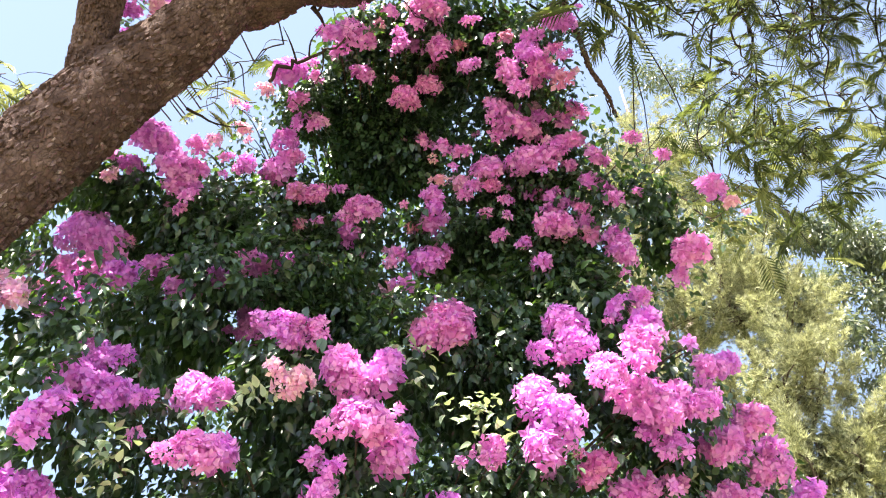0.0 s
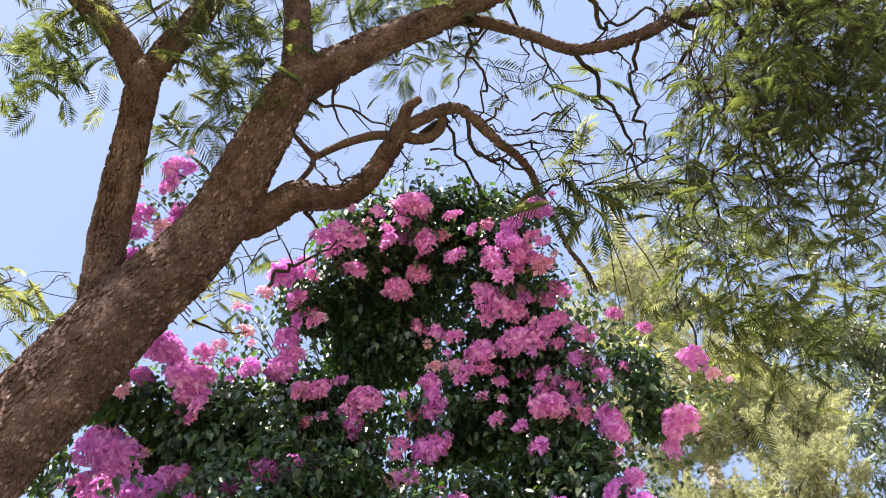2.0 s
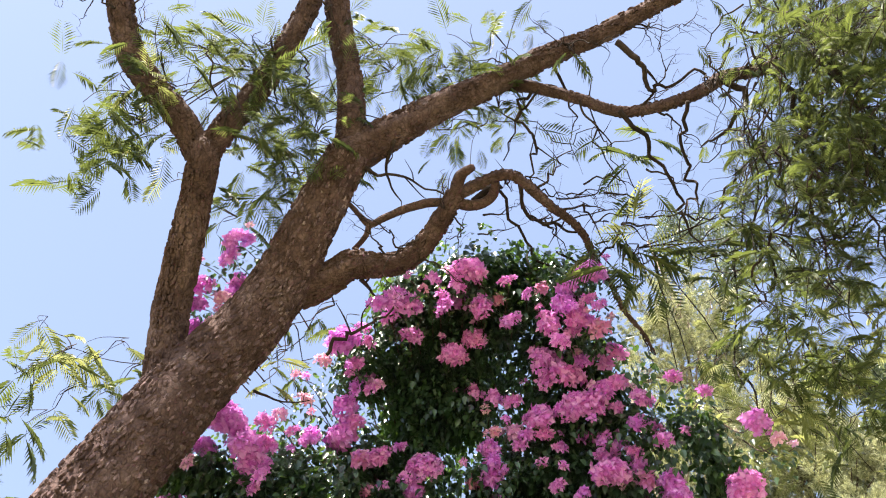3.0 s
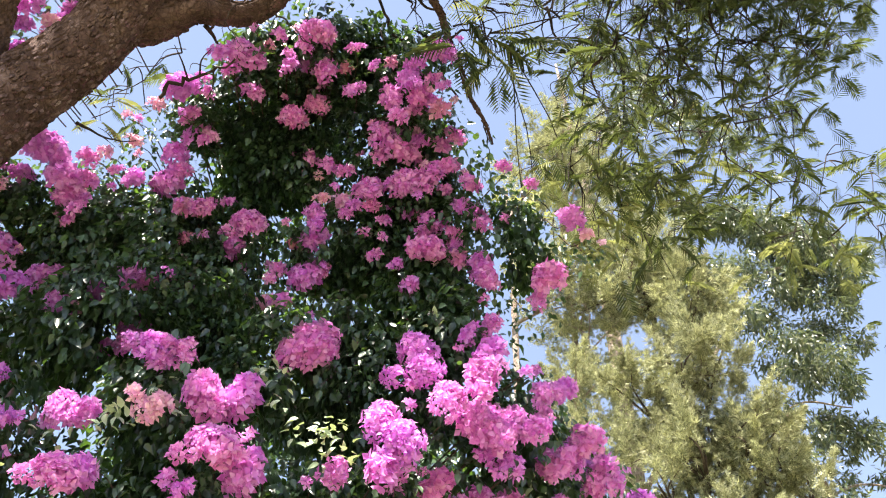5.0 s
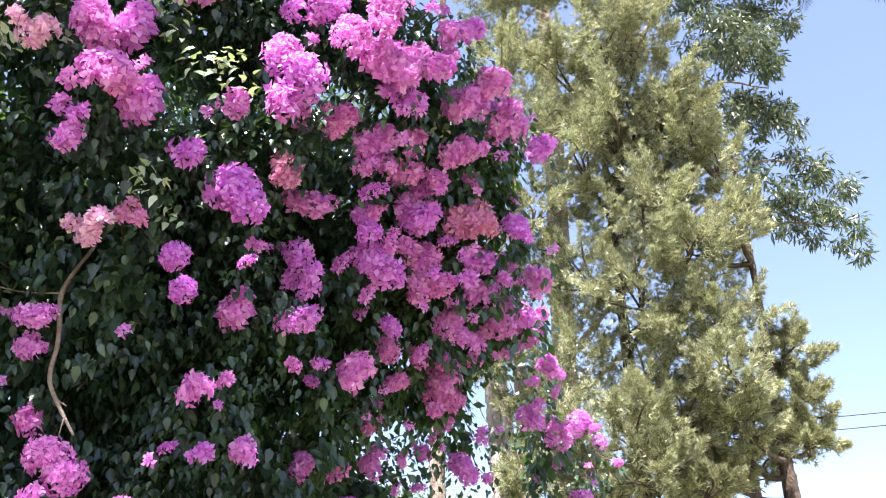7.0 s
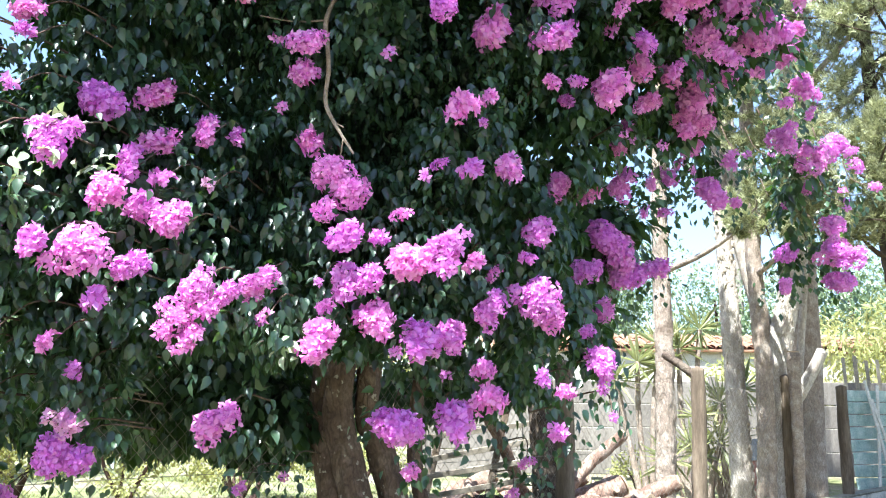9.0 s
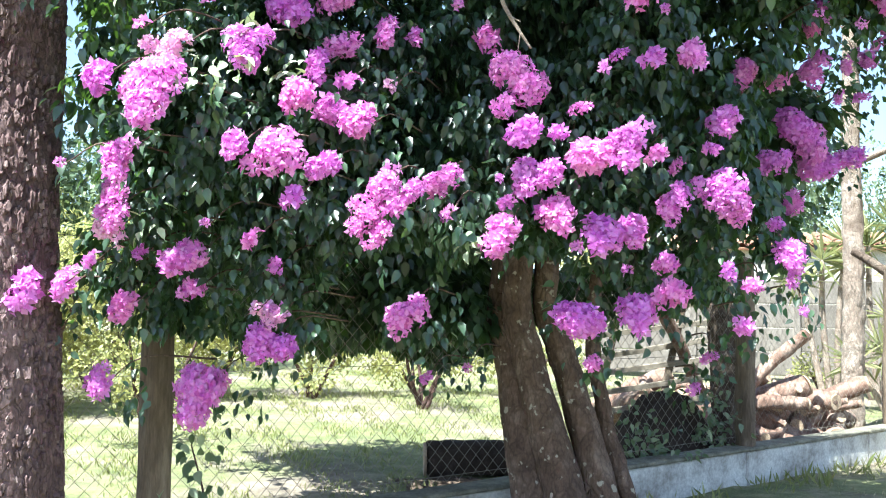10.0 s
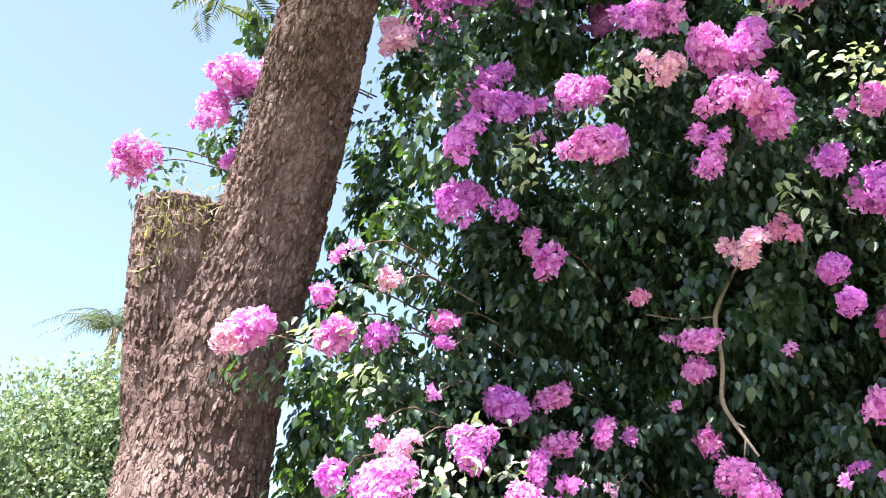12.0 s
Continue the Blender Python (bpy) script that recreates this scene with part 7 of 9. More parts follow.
rosette(1.91, 3.38, 6.71, 12, 0.25, 1)
rosette(2.04, 3.43, 6.45, 12, 0.22, 1)
rosette(2.18, 3.27, 6.63, 12, 0.23, 1)
rosette(1.35, 3.62, 6.61, 12, 0.24, 1)
rosette(1.68, 3.64, 6.36, 8, 0.26, 1)
rosette(1.30, 3.59, 6.73, 10, 0.25, 0)
rosette(1.55, 3.63, 6.62, 10, 0.24, 0)
rosette(1.87, 3.71, 6.73, 10, 0.27, 0)
rosette(2.04, 3.77, 6.44, 10, 0.26, 0)
rosette(2.30, 4.04, 6.50, 10, 0.23, 0)
rosette(1.86, 3.88, 6.28, 10, 0.26, 0)
rosette(2.36, 3.65, 6.37, 10, 0.22, 0)
rosette(2.60, 3.48, 6.51, 10, 0.26, 0)
rosette(2.89, 3.53, 6.47, 10, 0.23, 0)
rosette(2.99, 3.23, 6.35, 10, 0.27, 0)
rosette(3.29, 3.28, 6.31, 10, 0.23, 0)
rosette(3.28, 3.53, 6.28, 10, 0.25, 0)
rosette(3.30, 3.48, 5.95, 10, 0.23, 0)
rosette(3.55, 3.93, 5.94, 10, 0.27, 0)
rosette(2.76, 3.84, 6.22, 8, 0.28, 1)
rosette(3.11, 3.74, 6.14, 8, 0.25, 1)
rosette(3.05, 3.90, 6.39, 8, 0.22, 1)
rosette(1.17, 4.06, 7.08, 14, 0.24, 1)
rosette(1.78, 4.03, 6.69, 8, 0.25, 1)
rosette(2.22, 3.92, 6.92, 14, 0.24, 1)
rosette(1.10, 4.20, 7.00, 14, 0.25, 1)
rosette(1.34, 4.25, 6.77, 8, 0.27, 1)
rosette(1.61, 4.04, 6.47, 8, 0.25, 1)
rosette(2.01, 4.14, 6.42, 8, 0.25, 1)
rosette(-4.08, 4.11, 8.11, 6, 0.47, 1)
rosette(-4.44, 4.01, 8.44, 6, 0.42, 1)
rosette(-3.79, 4.38, 8.49, 6, 0.40, 1)
rosette(-4.10, 4.44, 7.97, 6, 0.39, 1)
rosette(-4.03, 4.44, 8.35, 5, 0.42, 0)
rosette(-4.31, 4.06, 7.84, 5, 0.35, 0)
rosette(-3.82, 4.57, 8.08, 5, 0.39, 0)
rosette(-3.59, 4.49, 8.27, 5, 0.37, 0)
rosette(-4.40, 4.32, 7.59, 5, 0.35, 0)
rosette(-4.47, 4.67, 7.89, 5, 0.41, 0)
rosette(-1.49, 3.37, 7.39, 2, 0.27, 0)
rosette(-1.31, 3.40, 7.22, 2, 0.26, 0)
rosette(-1.86, 3.55, 7.44, 2, 0.28, 0)
rosette(-1.91, 3.65, 7.18, 2, 0.26, 0)
rosette(-1.75, 3.80, 7.24, 2, 0.26, 0)
rosette(-1.81, 3.41, 6.94, 3, 0.26, 1)
rosette(-1.86, 3.45, 6.75, 3, 0.28, 1)
rosette(-4.14, 3.92, 6.31, 5, 0.43, 0)
rosette(-4.15, 3.79, 6.08, 5, 0.36, 0)
rosette(-3.93, 3.81, 6.28, 5, 0.40, 0)

# unseen crown fronds added overhead, towards the verge, to dapple limbs and vine with shade
r = np.random.RandomState(8)
for k in range(12):
    rosette(round(-4.8 + 5.0 * r.rand(), 2), round(0.45 + 1.3 * r.rand(), 2), round(10.7 + 0.9 * r.rand(), 2), 14, 0.42, 0)

for dry, name, mat in ((0, "feathery_foliage", M_FROND), (1, "yellowing_foliage", M_FROND_DRY)):
    pos, rot, size = (np.concatenate(c) for c in zip(*FRONDS[dry]))
    v, f = scatter(FROND_V, FROND_F, pos, rot, size)
    tagged(part(name, bulk_mesh(name, v, f, [mat]), None, jacaranda, "fern-like leaves, sunlit from above"), kind="stuff")
# crooked twigs run from tuft to tuft, away from the limbs
r = np.random.RandomState(4)
tufts = np.array(TUFTS)
root = np.linalg.norm(tufts - np.array([-1.5, 2.9, 7.3]), axis=1)
for k, p in enumerate(tufts):
    d = np.linalg.norm(tufts - p, axis=1) + 9 * (root >= root[k] - 0.08)
    j = int(np.argmin(d))
    if d[j] < 1.3:
        a, b = p + np.array([0.04, 0.1, 0.22]), tufts[j] + np.array([0.04, 0.1, 0.22])
        m, n = a * 0.65 + b * 0.35, a * 0.3 + b * 0.7
        FROND_TWIGS.append(tube([(*p, 0.003), (*a, 0.0035), (*(m + r.normal(size=3) * 0.03), 0.004), (*(n + r.normal(size=3) * 0.03), 0.005), (*b, 0.006)], 4, 2))
v, f = joined(FROND_TWIGS)
tagged(part("stalk_mass", quads_mesh("stalk_mass", v, f, [M_FINE]), None, jacaranda), kind="stuff")

# tufts of dry bromeliads on the stump
def bromeliad(x, y, z):
    r = np.random.RandomState(int(abs(x * 331 + z * 577)) % 9973)
    ob = thing("bromeliad", "small dry yellow-green bromeliad growing on bark", "plant", (x, y, z), "bromeliads on the stump")
    n = 46
    d = unit(r.normal(size=(n, 3)) * np.array([0.7, 0.5, 0.9]) + np.array([-0.05, -0.45, -0.1]))
    pos = r.normal(size=(n, 3)) * np.array([0.055, 0.02, 0.075])
    v, f = scatter(np.array(BLADE_V) * [0.55, 1, 1], BLADE_F, pos, frames(d, r.normal(size=(n, 3)) + [0, 0, 1]), 0.03 + 0.075 * r.rand(n) ** 2)
    tagged(part("leaf_tuft", bulk_mesh("leaf_tuft", v, f, [M_EPI]), None, ob), kind="stuff")


bromeliad(-3.36, 2.95, 3.68)
bromeliad(-3.23, 2.97, 3.74)
bromeliad(-3.30, 3.02, 3.57)
bromeliad(-3.23, 3.11, 3.58)
bromeliad(-3.37, 3.05, 3.47)
bromeliad(-3.27, 3.14, 3.41)
bromeliad(-3.20, 3.07, 3.72)
bromeliad(-3.35, 3.12, 3.31)
bromeliad(-3.25, 3.21, 3.34)
bromeliad(-3.41, 2.98, 3.57)
bromeliad(-3.17, 3.06, 3.84)
bromeliad(-3.30, 2.90, 3.79)


# ---- bougainvillea ----
vine = thing("bougainvillea", "huge bougainvillea climbing a tree, covered in pink-magenta flower clusters", "flowering vine")
limb("stem", [(-0.75, 5.38, -0.10, 0.159), (-0.85, 5.47, 0.39, 0.145), (-0.96, 5.56, 0.89, 0.135), (-1.04, 5.61, 1.28, 0.117), (-1.10, 5.64, 1.61, 0.107), (-0.95, 5.74, 3.01, 0.097), (-0.75, 5.44, 4.81, 0.087)], M_VINE, vine, sides=36, steps=16, wobble=0.1, plate=(0.05, 0.14), depth=0.016)
limb("stem", [(-0.55, 5.25, -0.10, 0.136), (-0.65, 5.35, 0.40, 0.123), (-0.80, 5.43, 0.85, 0.113), (-0.91, 5.48, 1.25, 0.096), (-0.99, 5.51, 1.68, 0.093), (-0.84, 5.61, 3.08, 0.083), (-0.64, 5.31, 4.88, 0.073)], M_VINE, vine, sides=36, steps=16, wobble=0.1, plate=(0.05, 0.14), depth=0.016)
limb("stem", [(-0.36, 5.42, -0.10, 0.112), (-0.45, 5.50, 0.39, 0.104), (-0.59, 5.58, 0.84, 0.096), (-0.72, 5.63, 1.26, 0.088), (-0.83, 5.64, 1.68, 0.077), (-0.68, 5.74, 3.08, 0.067), (-0.48, 5.44, 4.88, 0.057)], M_VINE, vine, sides=36, steps=16, wobble=0.1, plate=(0.05, 0.14), depth=0.016)
limb("stem", [(-0.21, 5.51, -0.10, 0.068), (-0.31, 5.60, 0.38, 0.062), (-0.41, 5.68, 0.67, 0.055), (-0.48, 5.73, 0.97, 0.050), (-0.54, 5.78, 1.47, 0.045), (-0.39, 5.88, 2.87, 0.035), (-0.19, 5.58, 4.67, 0.025)], M_VINE, vine, sides=36, steps=16, wobble=0.1, plate=(0.05, 0.14), depth=0.016)
BARE_STEM = [(-0.65, 3.90, 3.62, 0.008), (-0.72, 3.89, 3.48, 0.010), (-0.76, 3.88, 3.36, 0.012), (-0.75, 3.88, 3.24, 0.011), (-0.74, 3.88, 3.11, 0.011), (-0.75, 3.88, 2.96, 0.010), (-0.71, 3.88, 2.86, 0.009), (-0.61, 3.87, 2.70, 0.005)]
SIDE_STEM = [(-0.76, 3.88, 3.36, 0.005), (-0.92, 3.88, 3.36, 0.004), (-1.08, 3.87, 3.39, 0.003)]
limb("bare_stem", BARE_STEM, M_STEM, vine, "bare pale winding stem", sides=8, steps=8, wobble=0.15)
limb("bare_stem", SIDE_STEM, M_STEM, vine, sides=6, steps=6, wobble=0.15)
limb("bare_stem", [(-0.71, 3.88, 2.86, 0.005), (-0.66, 3.88, 2.83, 0.003)], M_STEM, vine, sides=6, steps=6)
limb("bare_stem", [(-0.66, 3.87, 2.77, 0.004), (-0.67, 3.87, 2.69, 0.002)], M_STEM, vine, sides=6, steps=6)


leaf_pos, leaf_rot, leaf_size = [], [], []


def add_leaves(pos, out, size, seed):
    leaf_pos.append(pos)
    leaf_rot.append(leaf_frames(out, seed))
    leaf_size.append(size * (0.65 + 0.6 * np.random.RandomState(seed).rand(len(pos))))


MASSES = []


def mass(x, y, z, a, b, c, per_area):
    """A leafy mass of the vine: an uneven ellipsoid, closed on the outside and open within."""
    MASSES.append((x, y, z, a, b, c))
    k = len(MASSES)
    pos, out = in_crown([(x, y, z, a, b, c)], per_area, 0.55, k)
    r = np.random.RandomState(k)
    clump = np.sin(pos[:, 0] * 9 + k) * np.sin(pos[:, 2] * 10 + k) + np.sin(pos[:, 1] * 8 + pos[:, 0] * 6)
    deep = np.linalg.norm((pos - np.array([x, y, z])) / np.array([a, b, c]), axis=1)
    ok = np.where(deep > 0.72, clump + r.normal(size=len(pos)) * 0.3 > 0.05, r.rand(len(pos)) < 0.8)
    add_leaves(pos[ok], out[ok], 0.062 if y < 5.3 else 0.09, k)


mass(-0.56, 3.76, 7.25, 0.54, 0.47, 0.44, 1900)
mass(-0.28, 3.38, 7.42, 0.43, 0.40, 0.29, 1900)
mass(-0.66, 3.96, 6.86, 0.54, 0.46, 0.27, 1900)
mass(-0.85, 3.72, 7.06, 0.31, 0.30, 0.35, 1900)
mass(-0.27, 3.26, 7.44, 0.44, 0.38, 0.24, 1900)
mass(-0.65, 3.40, 7.38, 0.37, 0.35, 0.25, 1900)
mass(-0.82, 3.37, 7.36, 0.32, 0.31, 0.28, 1200)
mass(0.23, 3.22, 7.22, 0.27, 0.26, 0.35, 1200)
mass(0.29, 3.55, 6.92, 0.31, 0.29, 0.31, 1200)
mass(-1.14, 3.65, 6.94, 0.23, 0.23, 0.23, 1200)
mass(0.22, 3.56, 6.91, 0.26, 0.25, 0.41, 1200)
mass(0.15, 3.84, 6.54, 0.29, 0.28, 0.29, 1200)
mass(0.43, 3.74, 6.53, 0.22, 0.23, 0.22, 1200)
mass(1.00, 3.73, 6.24, 0.20, 0.21, 0.22, 1800)
mass(1.05, 3.83, 5.99, 0.19, 0.21, 0.14, 1800)
mass(0.07, 4.00, 6.16, 0.39, 0.36, 0.24, 1950)
mass(-0.29, 3.97, 6.07, 0.27, 0.27, 0.18, 1950)
mass(0.47, 3.88, 5.93, 0.24, 0.23, 0.17, 1950)
mass(0.32, 3.89, 5.65, 0.23, 0.23, 0.16, 1950)
mass(0.66, 3.87, 5.79, 0.20, 0.23, 0.13, 500)
mass(0.57, 3.87, 5.54, 0.16, 0.23, 0.16, 500)
mass(-1.87, 3.92, 6.04, 0.45, 0.39, 0.32, 1500)
mass(-1.33, 3.91, 6.00, 0.38, 0.36, 0.31, 1500)
mass(-0.92, 4.00, 5.95, 0.31, 0.29, 0.24, 1500)
mass(-2.24, 3.75, 6.22, 0.22, 0.22, 0.18, 1500)
mass(-1.17, 3.88, 6.39, 0.26, 0.24, 0.18, 1500)
mass(-2.02, 3.48, 4.70, 0.43, 0.40, 0.32, 1500)
mass(-1.74, 3.85, 5.21, 0.51, 0.43, 0.35, 1500)
mass(-1.21, 3.83, 5.21, 0.43, 0.40, 0.28, 1500)
mass(-0.83, 3.86, 5.33, 0.22, 0.22, 0.18, 1500)
mass(-0.01, 3.90, 5.39, 0.28, 0.26, 0.22, 1950)
mass(0.55, 3.90, 5.35, 0.33, 0.31, 0.26, 1950)
mass(-0.61, 3.88, 4.99, 0.22, 0.25, 0.16, 1300)
mass(-2.71, 3.66, 5.74, 0.20, 0.22, 0.20, 1050)
mass(-2.34, 3.70, 6.30, 0.41, 0.35, 0.22, 1500)
mass(-2.16, 3.59, 5.19, 0.32, 0.30, 0.38, 1500)
mass(-1.48, 3.60, 5.24, 0.37, 0.35, 0.37, 1800)
mass(-1.05, 3.86, 5.53, 0.42, 0.39, 0.26, 1800)
mass(-0.91, 3.84, 4.70, 0.58, 0.52, 0.42, 1500)
mass(-0.36, 3.98, 5.06, 0.50, 0.46, 0.37, 1500)
mass(0.13, 4.00, 5.00, 0.50, 0.46, 0.40, 1500)
mass(0.64, 4.03, 5.08, 0.40, 0.37, 0.36, 1500)
mass(0.98, 4.16, 4.87, 0.33, 0.31, 0.36, 1500)
mass(1.24, 4.54, 4.57, 0.38, 0.35, 0.41, 1500)
mass(-0.74, 4.16, 3.93, 0.79, 0.69, 0.63, 1500)
mass(-0.07, 4.21, 4.21, 0.63, 0.57, 0.48, 1500)
mass(0.50, 4.66, 4.20, 0.60, 0.54, 0.57, 1500)
mass(1.07, 4.84, 4.08, 0.41, 0.39, 0.48, 1500)
mass(-0.55, 4.46, 3.31, 0.79, 0.69, 0.51, 1500)
mass(0.22, 4.72, 3.50, 0.65, 0.58, 0.49, 1500)
mass(0.78, 5.04, 3.56, 0.49, 0.45, 0.45, 1500)
mass(1.36, 4.94, 3.99, 0.29, 0.27, 0.32, 1500)
mass(1.41, 4.78, 4.23, 0.31, 0.30, 0.38, 1300)
mass(1.17, 5.03, 3.85, 0.39, 0.37, 0.36, 1300)
mass(1.58, 5.53, 3.85, 0.35, 0.33, 0.23, 1300)
mass(1.16, 5.53, 3.43, 0.23, 0.25, 0.23, 1300)
mass(-1.62, 4.23, 3.72, 0.80, 0.70, 0.58, 1500)
mass(-0.73, 4.27, 3.56, 0.68, 0.60, 0.52, 1500)
mass(0.03, 4.44, 3.61, 0.56, 0.51, 0.53, 1500)
mass(0.56, 4.58, 3.83, 0.35, 0.33, 0.39, 1500)
mass(0.60, 4.86, 3.32, 0.30, 0.28, 0.36, 1500)
mass(1.36, 5.92, 3.31, 0.12, 0.20, 0.28, 500)
mass(2.10, 6.38, 3.34, 0.18, 0.20, 0.26, 500)
mass(2.11, 6.66, 2.90, 0.13, 0.20, 0.44, 500)
mass(2.37, 6.75, 2.73, 0.18, 0.20, 0.18, 500)
mass(1.89, 5.67, 3.90, 0.16, 0.20, 0.20, 500)
mass(-1.97, 3.84, 2.82, 0.58, 0.51, 0.35, 1600)
mass(-1.46, 4.23, 2.78, 0.59, 0.53, 0.42, 1600)
mass(-0.80, 4.42, 2.91, 0.61, 0.54, 0.43, 1600)
mass(-0.18, 4.44, 2.90, 0.48, 0.44, 0.39, 1600)
mass(0.37, 4.90, 2.99, 0.39, 0.37, 0.39, 1600)
mass(-2.04, 3.77, 2.37, 0.56, 0.50, 0.33, 1600)
mass(-1.53, 3.99, 2.30, 0.50, 0.45, 0.33, 1600)
mass(-1.00, 4.34, 2.42, 0.52, 0.47, 0.32, 1600)
mass(-0.41, 4.46, 2.49, 0.46, 0.42, 0.32, 1600)
mass(0.13, 4.78, 2.59, 0.40, 0.37, 0.37, 1600)
mass(0.62, 5.66, 2.67, 0.33, 0.31, 0.33, 1600)
mass(-1.91, 3.84, 2.01, 0.47, 0.42, 0.25, 1500)
mass(-1.44, 3.94, 1.97, 0.38, 0.35, 0.22, 1500)
mass(-0.96, 4.24, 2.06, 0.39, 0.36, 0.19, 1500)
mass(-0.49, 4.43, 2.03, 0.37, 0.34, 0.17, 1500)
mass(-0.04, 4.58, 2.10, 0.35, 0.32, 0.20, 1500)
mass(0.35, 4.94, 2.15, 0.25, 0.25, 0.25, 1500)
mass(0.55, 5.16, 1.95, 0.13, 0.25, 0.19, 1500)
mass(-0.99, 4.13, 1.88, 0.16, 0.25, 0.14, 900)
mass(-0.64, 4.31, 1.87, 0.17, 0.25, 0.11, 900)
mass(-0.34, 4.44, 1.80, 0.17, 0.25, 0.14, 900)
mass(-0.09, 4.57, 1.75, 0.20, 0.25, 0.17, 900)
mass(0.17, 4.65, 1.82, 0.17, 0.25, 0.17, 900)
mass(0.02, 4.61, 1.58, 0.12, 0.25, 0.09, 900)
mass(-2.33, 3.73, 1.87, 0.37, 0.34, 0.31, 1200)
mass(-1.91, 3.87, 1.70, 0.33, 0.31, 0.19, 1200)
mass(-2.27, 3.90, 1.48, 0.23, 0.25, 0.17, 1200)
mass(-2.01, 3.95, 1.43, 0.14, 0.25, 0.14, 1200)
mass(-2.37, 3.47, 2.11, 0.24, 0.25, 0.32, 900)
mass(-2.09, 3.51, 2.29, 0.29, 0.27, 0.40, 900)
mass(-2.60, 3.61, 1.77, 0.17, 0.25, 0.23, 900)
mass(-2.42, 3.79, 1.55, 0.23, 0.25, 0.23, 900)
mass(-2.46, 3.25, 2.43, 0.13, 0.25, 0.21, 900)
mass(-2.20, 3.34, 2.74, 0.24, 0.25, 0.24, 700)
mass(-2.37, 3.24, 2.75, 0.19, 0.25, 0.24, 700)
mass(-1.93, 3.10, 4.08, 0.27, 0.26, 0.32, 1000)
mass(-2.16, 3.25, 3.60, 0.24, 0.25, 0.29, 1000)
mass(-2.30, 3.29, 3.13, 0.21, 0.25, 0.16, 1000)
mass(-2.31, 3.29, 2.75, 0.23, 0.25, 0.23, 1000)
mass(-1.73, 3.42, 4.27, 0.38, 0.35, 0.49, 1000)
mass(-1.82, 3.95, 3.60, 0.60, 0.54, 0.54, 1000)
mass(-1.25, 4.08, 4.01, 0.69, 0.60, 0.63, 1000)
mass(-1.89, 3.91, 2.97, 0.57, 0.51, 0.34, 1000)
mass(-2.45, 3.20, 2.84, 0.13, 0.25, 0.13, 1000)
mass(-2.45, 5.50, 1.66, 0.69, 0.60, 0.34, 1000)
mass(-1.79, 5.72, 1.60, 0.61, 0.55, 0.30, 1000)
mass(-1.30, 5.60, 1.53, 0.22, 0.25, 0.29, 1000)
mass(-2.13, 5.63, 1.93, 0.95, 0.60, 0.31, 1000)
mass(-2.81, 5.21, 1.75, 0.52, 0.48, 0.34, 1000)
mass(-3.37, 3.51, 4.77, 0.19, 0.25, 0.21, 900)
mass(-3.57, 3.56, 4.51, 0.18, 0.25, 0.11, 900)
mass(-3.25, 3.45, 4.96, 0.14, 0.25, 0.18, 900)
mass(-3.25, 3.36, 5.06, 0.14, 0.25, 0.21, 1350)
mass(-2.48, 3.74, 4.41, 0.26, 0.25, 0.48, 1700)
mass(-2.65, 3.91, 3.98, 0.23, 0.25, 0.39, 1700)
mass(-2.82, 3.99, 3.57, 0.19, 0.25, 0.32, 1700)
mass(-2.93, 4.05, 3.12, 0.19, 0.25, 0.36, 1700)
mass(-2.96, 4.14, 2.76, 0.19, 0.25, 0.26, 1700)
mass(-2.79, 7.23, 1.47, 0.98, 0.80, 0.34, 900)
mass(-3.25, 6.91, 1.65, 0.77, 0.70, 0.43, 900)
mass(-1.97, 7.13, 1.31, 0.42, 0.40, 0.23, 900)
mass(-1.76, 7.41, 1.50, 0.43, 0.41, 0.43, 800)
mass(-0.93, 7.75, 1.71, 0.69, 0.63, 0.25, 800)
mass(-0.06, 7.68, 1.82, 0.48, 0.45, 0.29, 800)
mass(-2.55, 7.62, 1.88, 1.27, 0.90, 0.35, 800)
mass(-3.20, 6.67, 2.82, 1.42, 1.20, 0.95, 700)
mass(-1.45, 7.17, 3.13, 1.66, 1.20, 1.04, 700)
mass(-0.05, 7.24, 2.90, 1.16, 1.01, 0.93, 700)
mass(-1.10, 6.26, 4.93, 1.42, 1.20, 1.42, 600)
mass(0.37, 6.37, 5.32, 1.16, 1.01, 1.39, 600)
mass(-0.74, 5.27, 6.14, 1.26, 1.07, 0.84, 600)
mass(-2.42, 4.97, 6.12, 1.04, 0.69, 0.63, 250)
mass(-1.71, 4.11, 6.43, 1.02, 0.51, 0.59, 130)
mass(-0.96, 4.29, 6.87, 0.82, 0.54, 0.49, 130)
mass(-0.37, 4.52, 6.64, 0.61, 0.53, 0.41, 130)
mass(-0.92, 4.13, 6.43, 0.34, 0.29, 0.29, 1100)
mass(-0.03, 4.10, 6.46, 0.30, 0.26, 0.26, 1100)
mass(0.22, 3.88, 6.66, 0.26, 0.22, 0.22, 1100)
mass(-1.39, 4.20, 6.30, 0.36, 0.31, 0.31, 1100)
mass(-1.85, 4.10, 6.40, 0.36, 0.31, 0.31, 1100)
mass(-1.11, 4.33, 6.09, 0.30, 0.26, 0.26, 1100)
mass(-0.05, 3.76, 6.91, 0.30, 0.26, 0.26, 1100)
mass(-0.01, 3.54, 7.15, 0.26, 0.22, 0.22, 1100)
mass(-0.60, 4.01, 6.94, 0.34, 0.29, 0.29, 1100)
mass(-0.84, 3.82, 7.06, 0.34, 0.29, 0.29, 1100)
mass(-1.13, 3.59, 7.07, 0.26, 0.22, 0.22, 1100)
mass(0.08, 4.24, 6.17, 0.28, 0.24, 0.24, 1100)
mass(-0.84, 4.41, 5.90, 0.30, 0.26, 0.26, 1100)
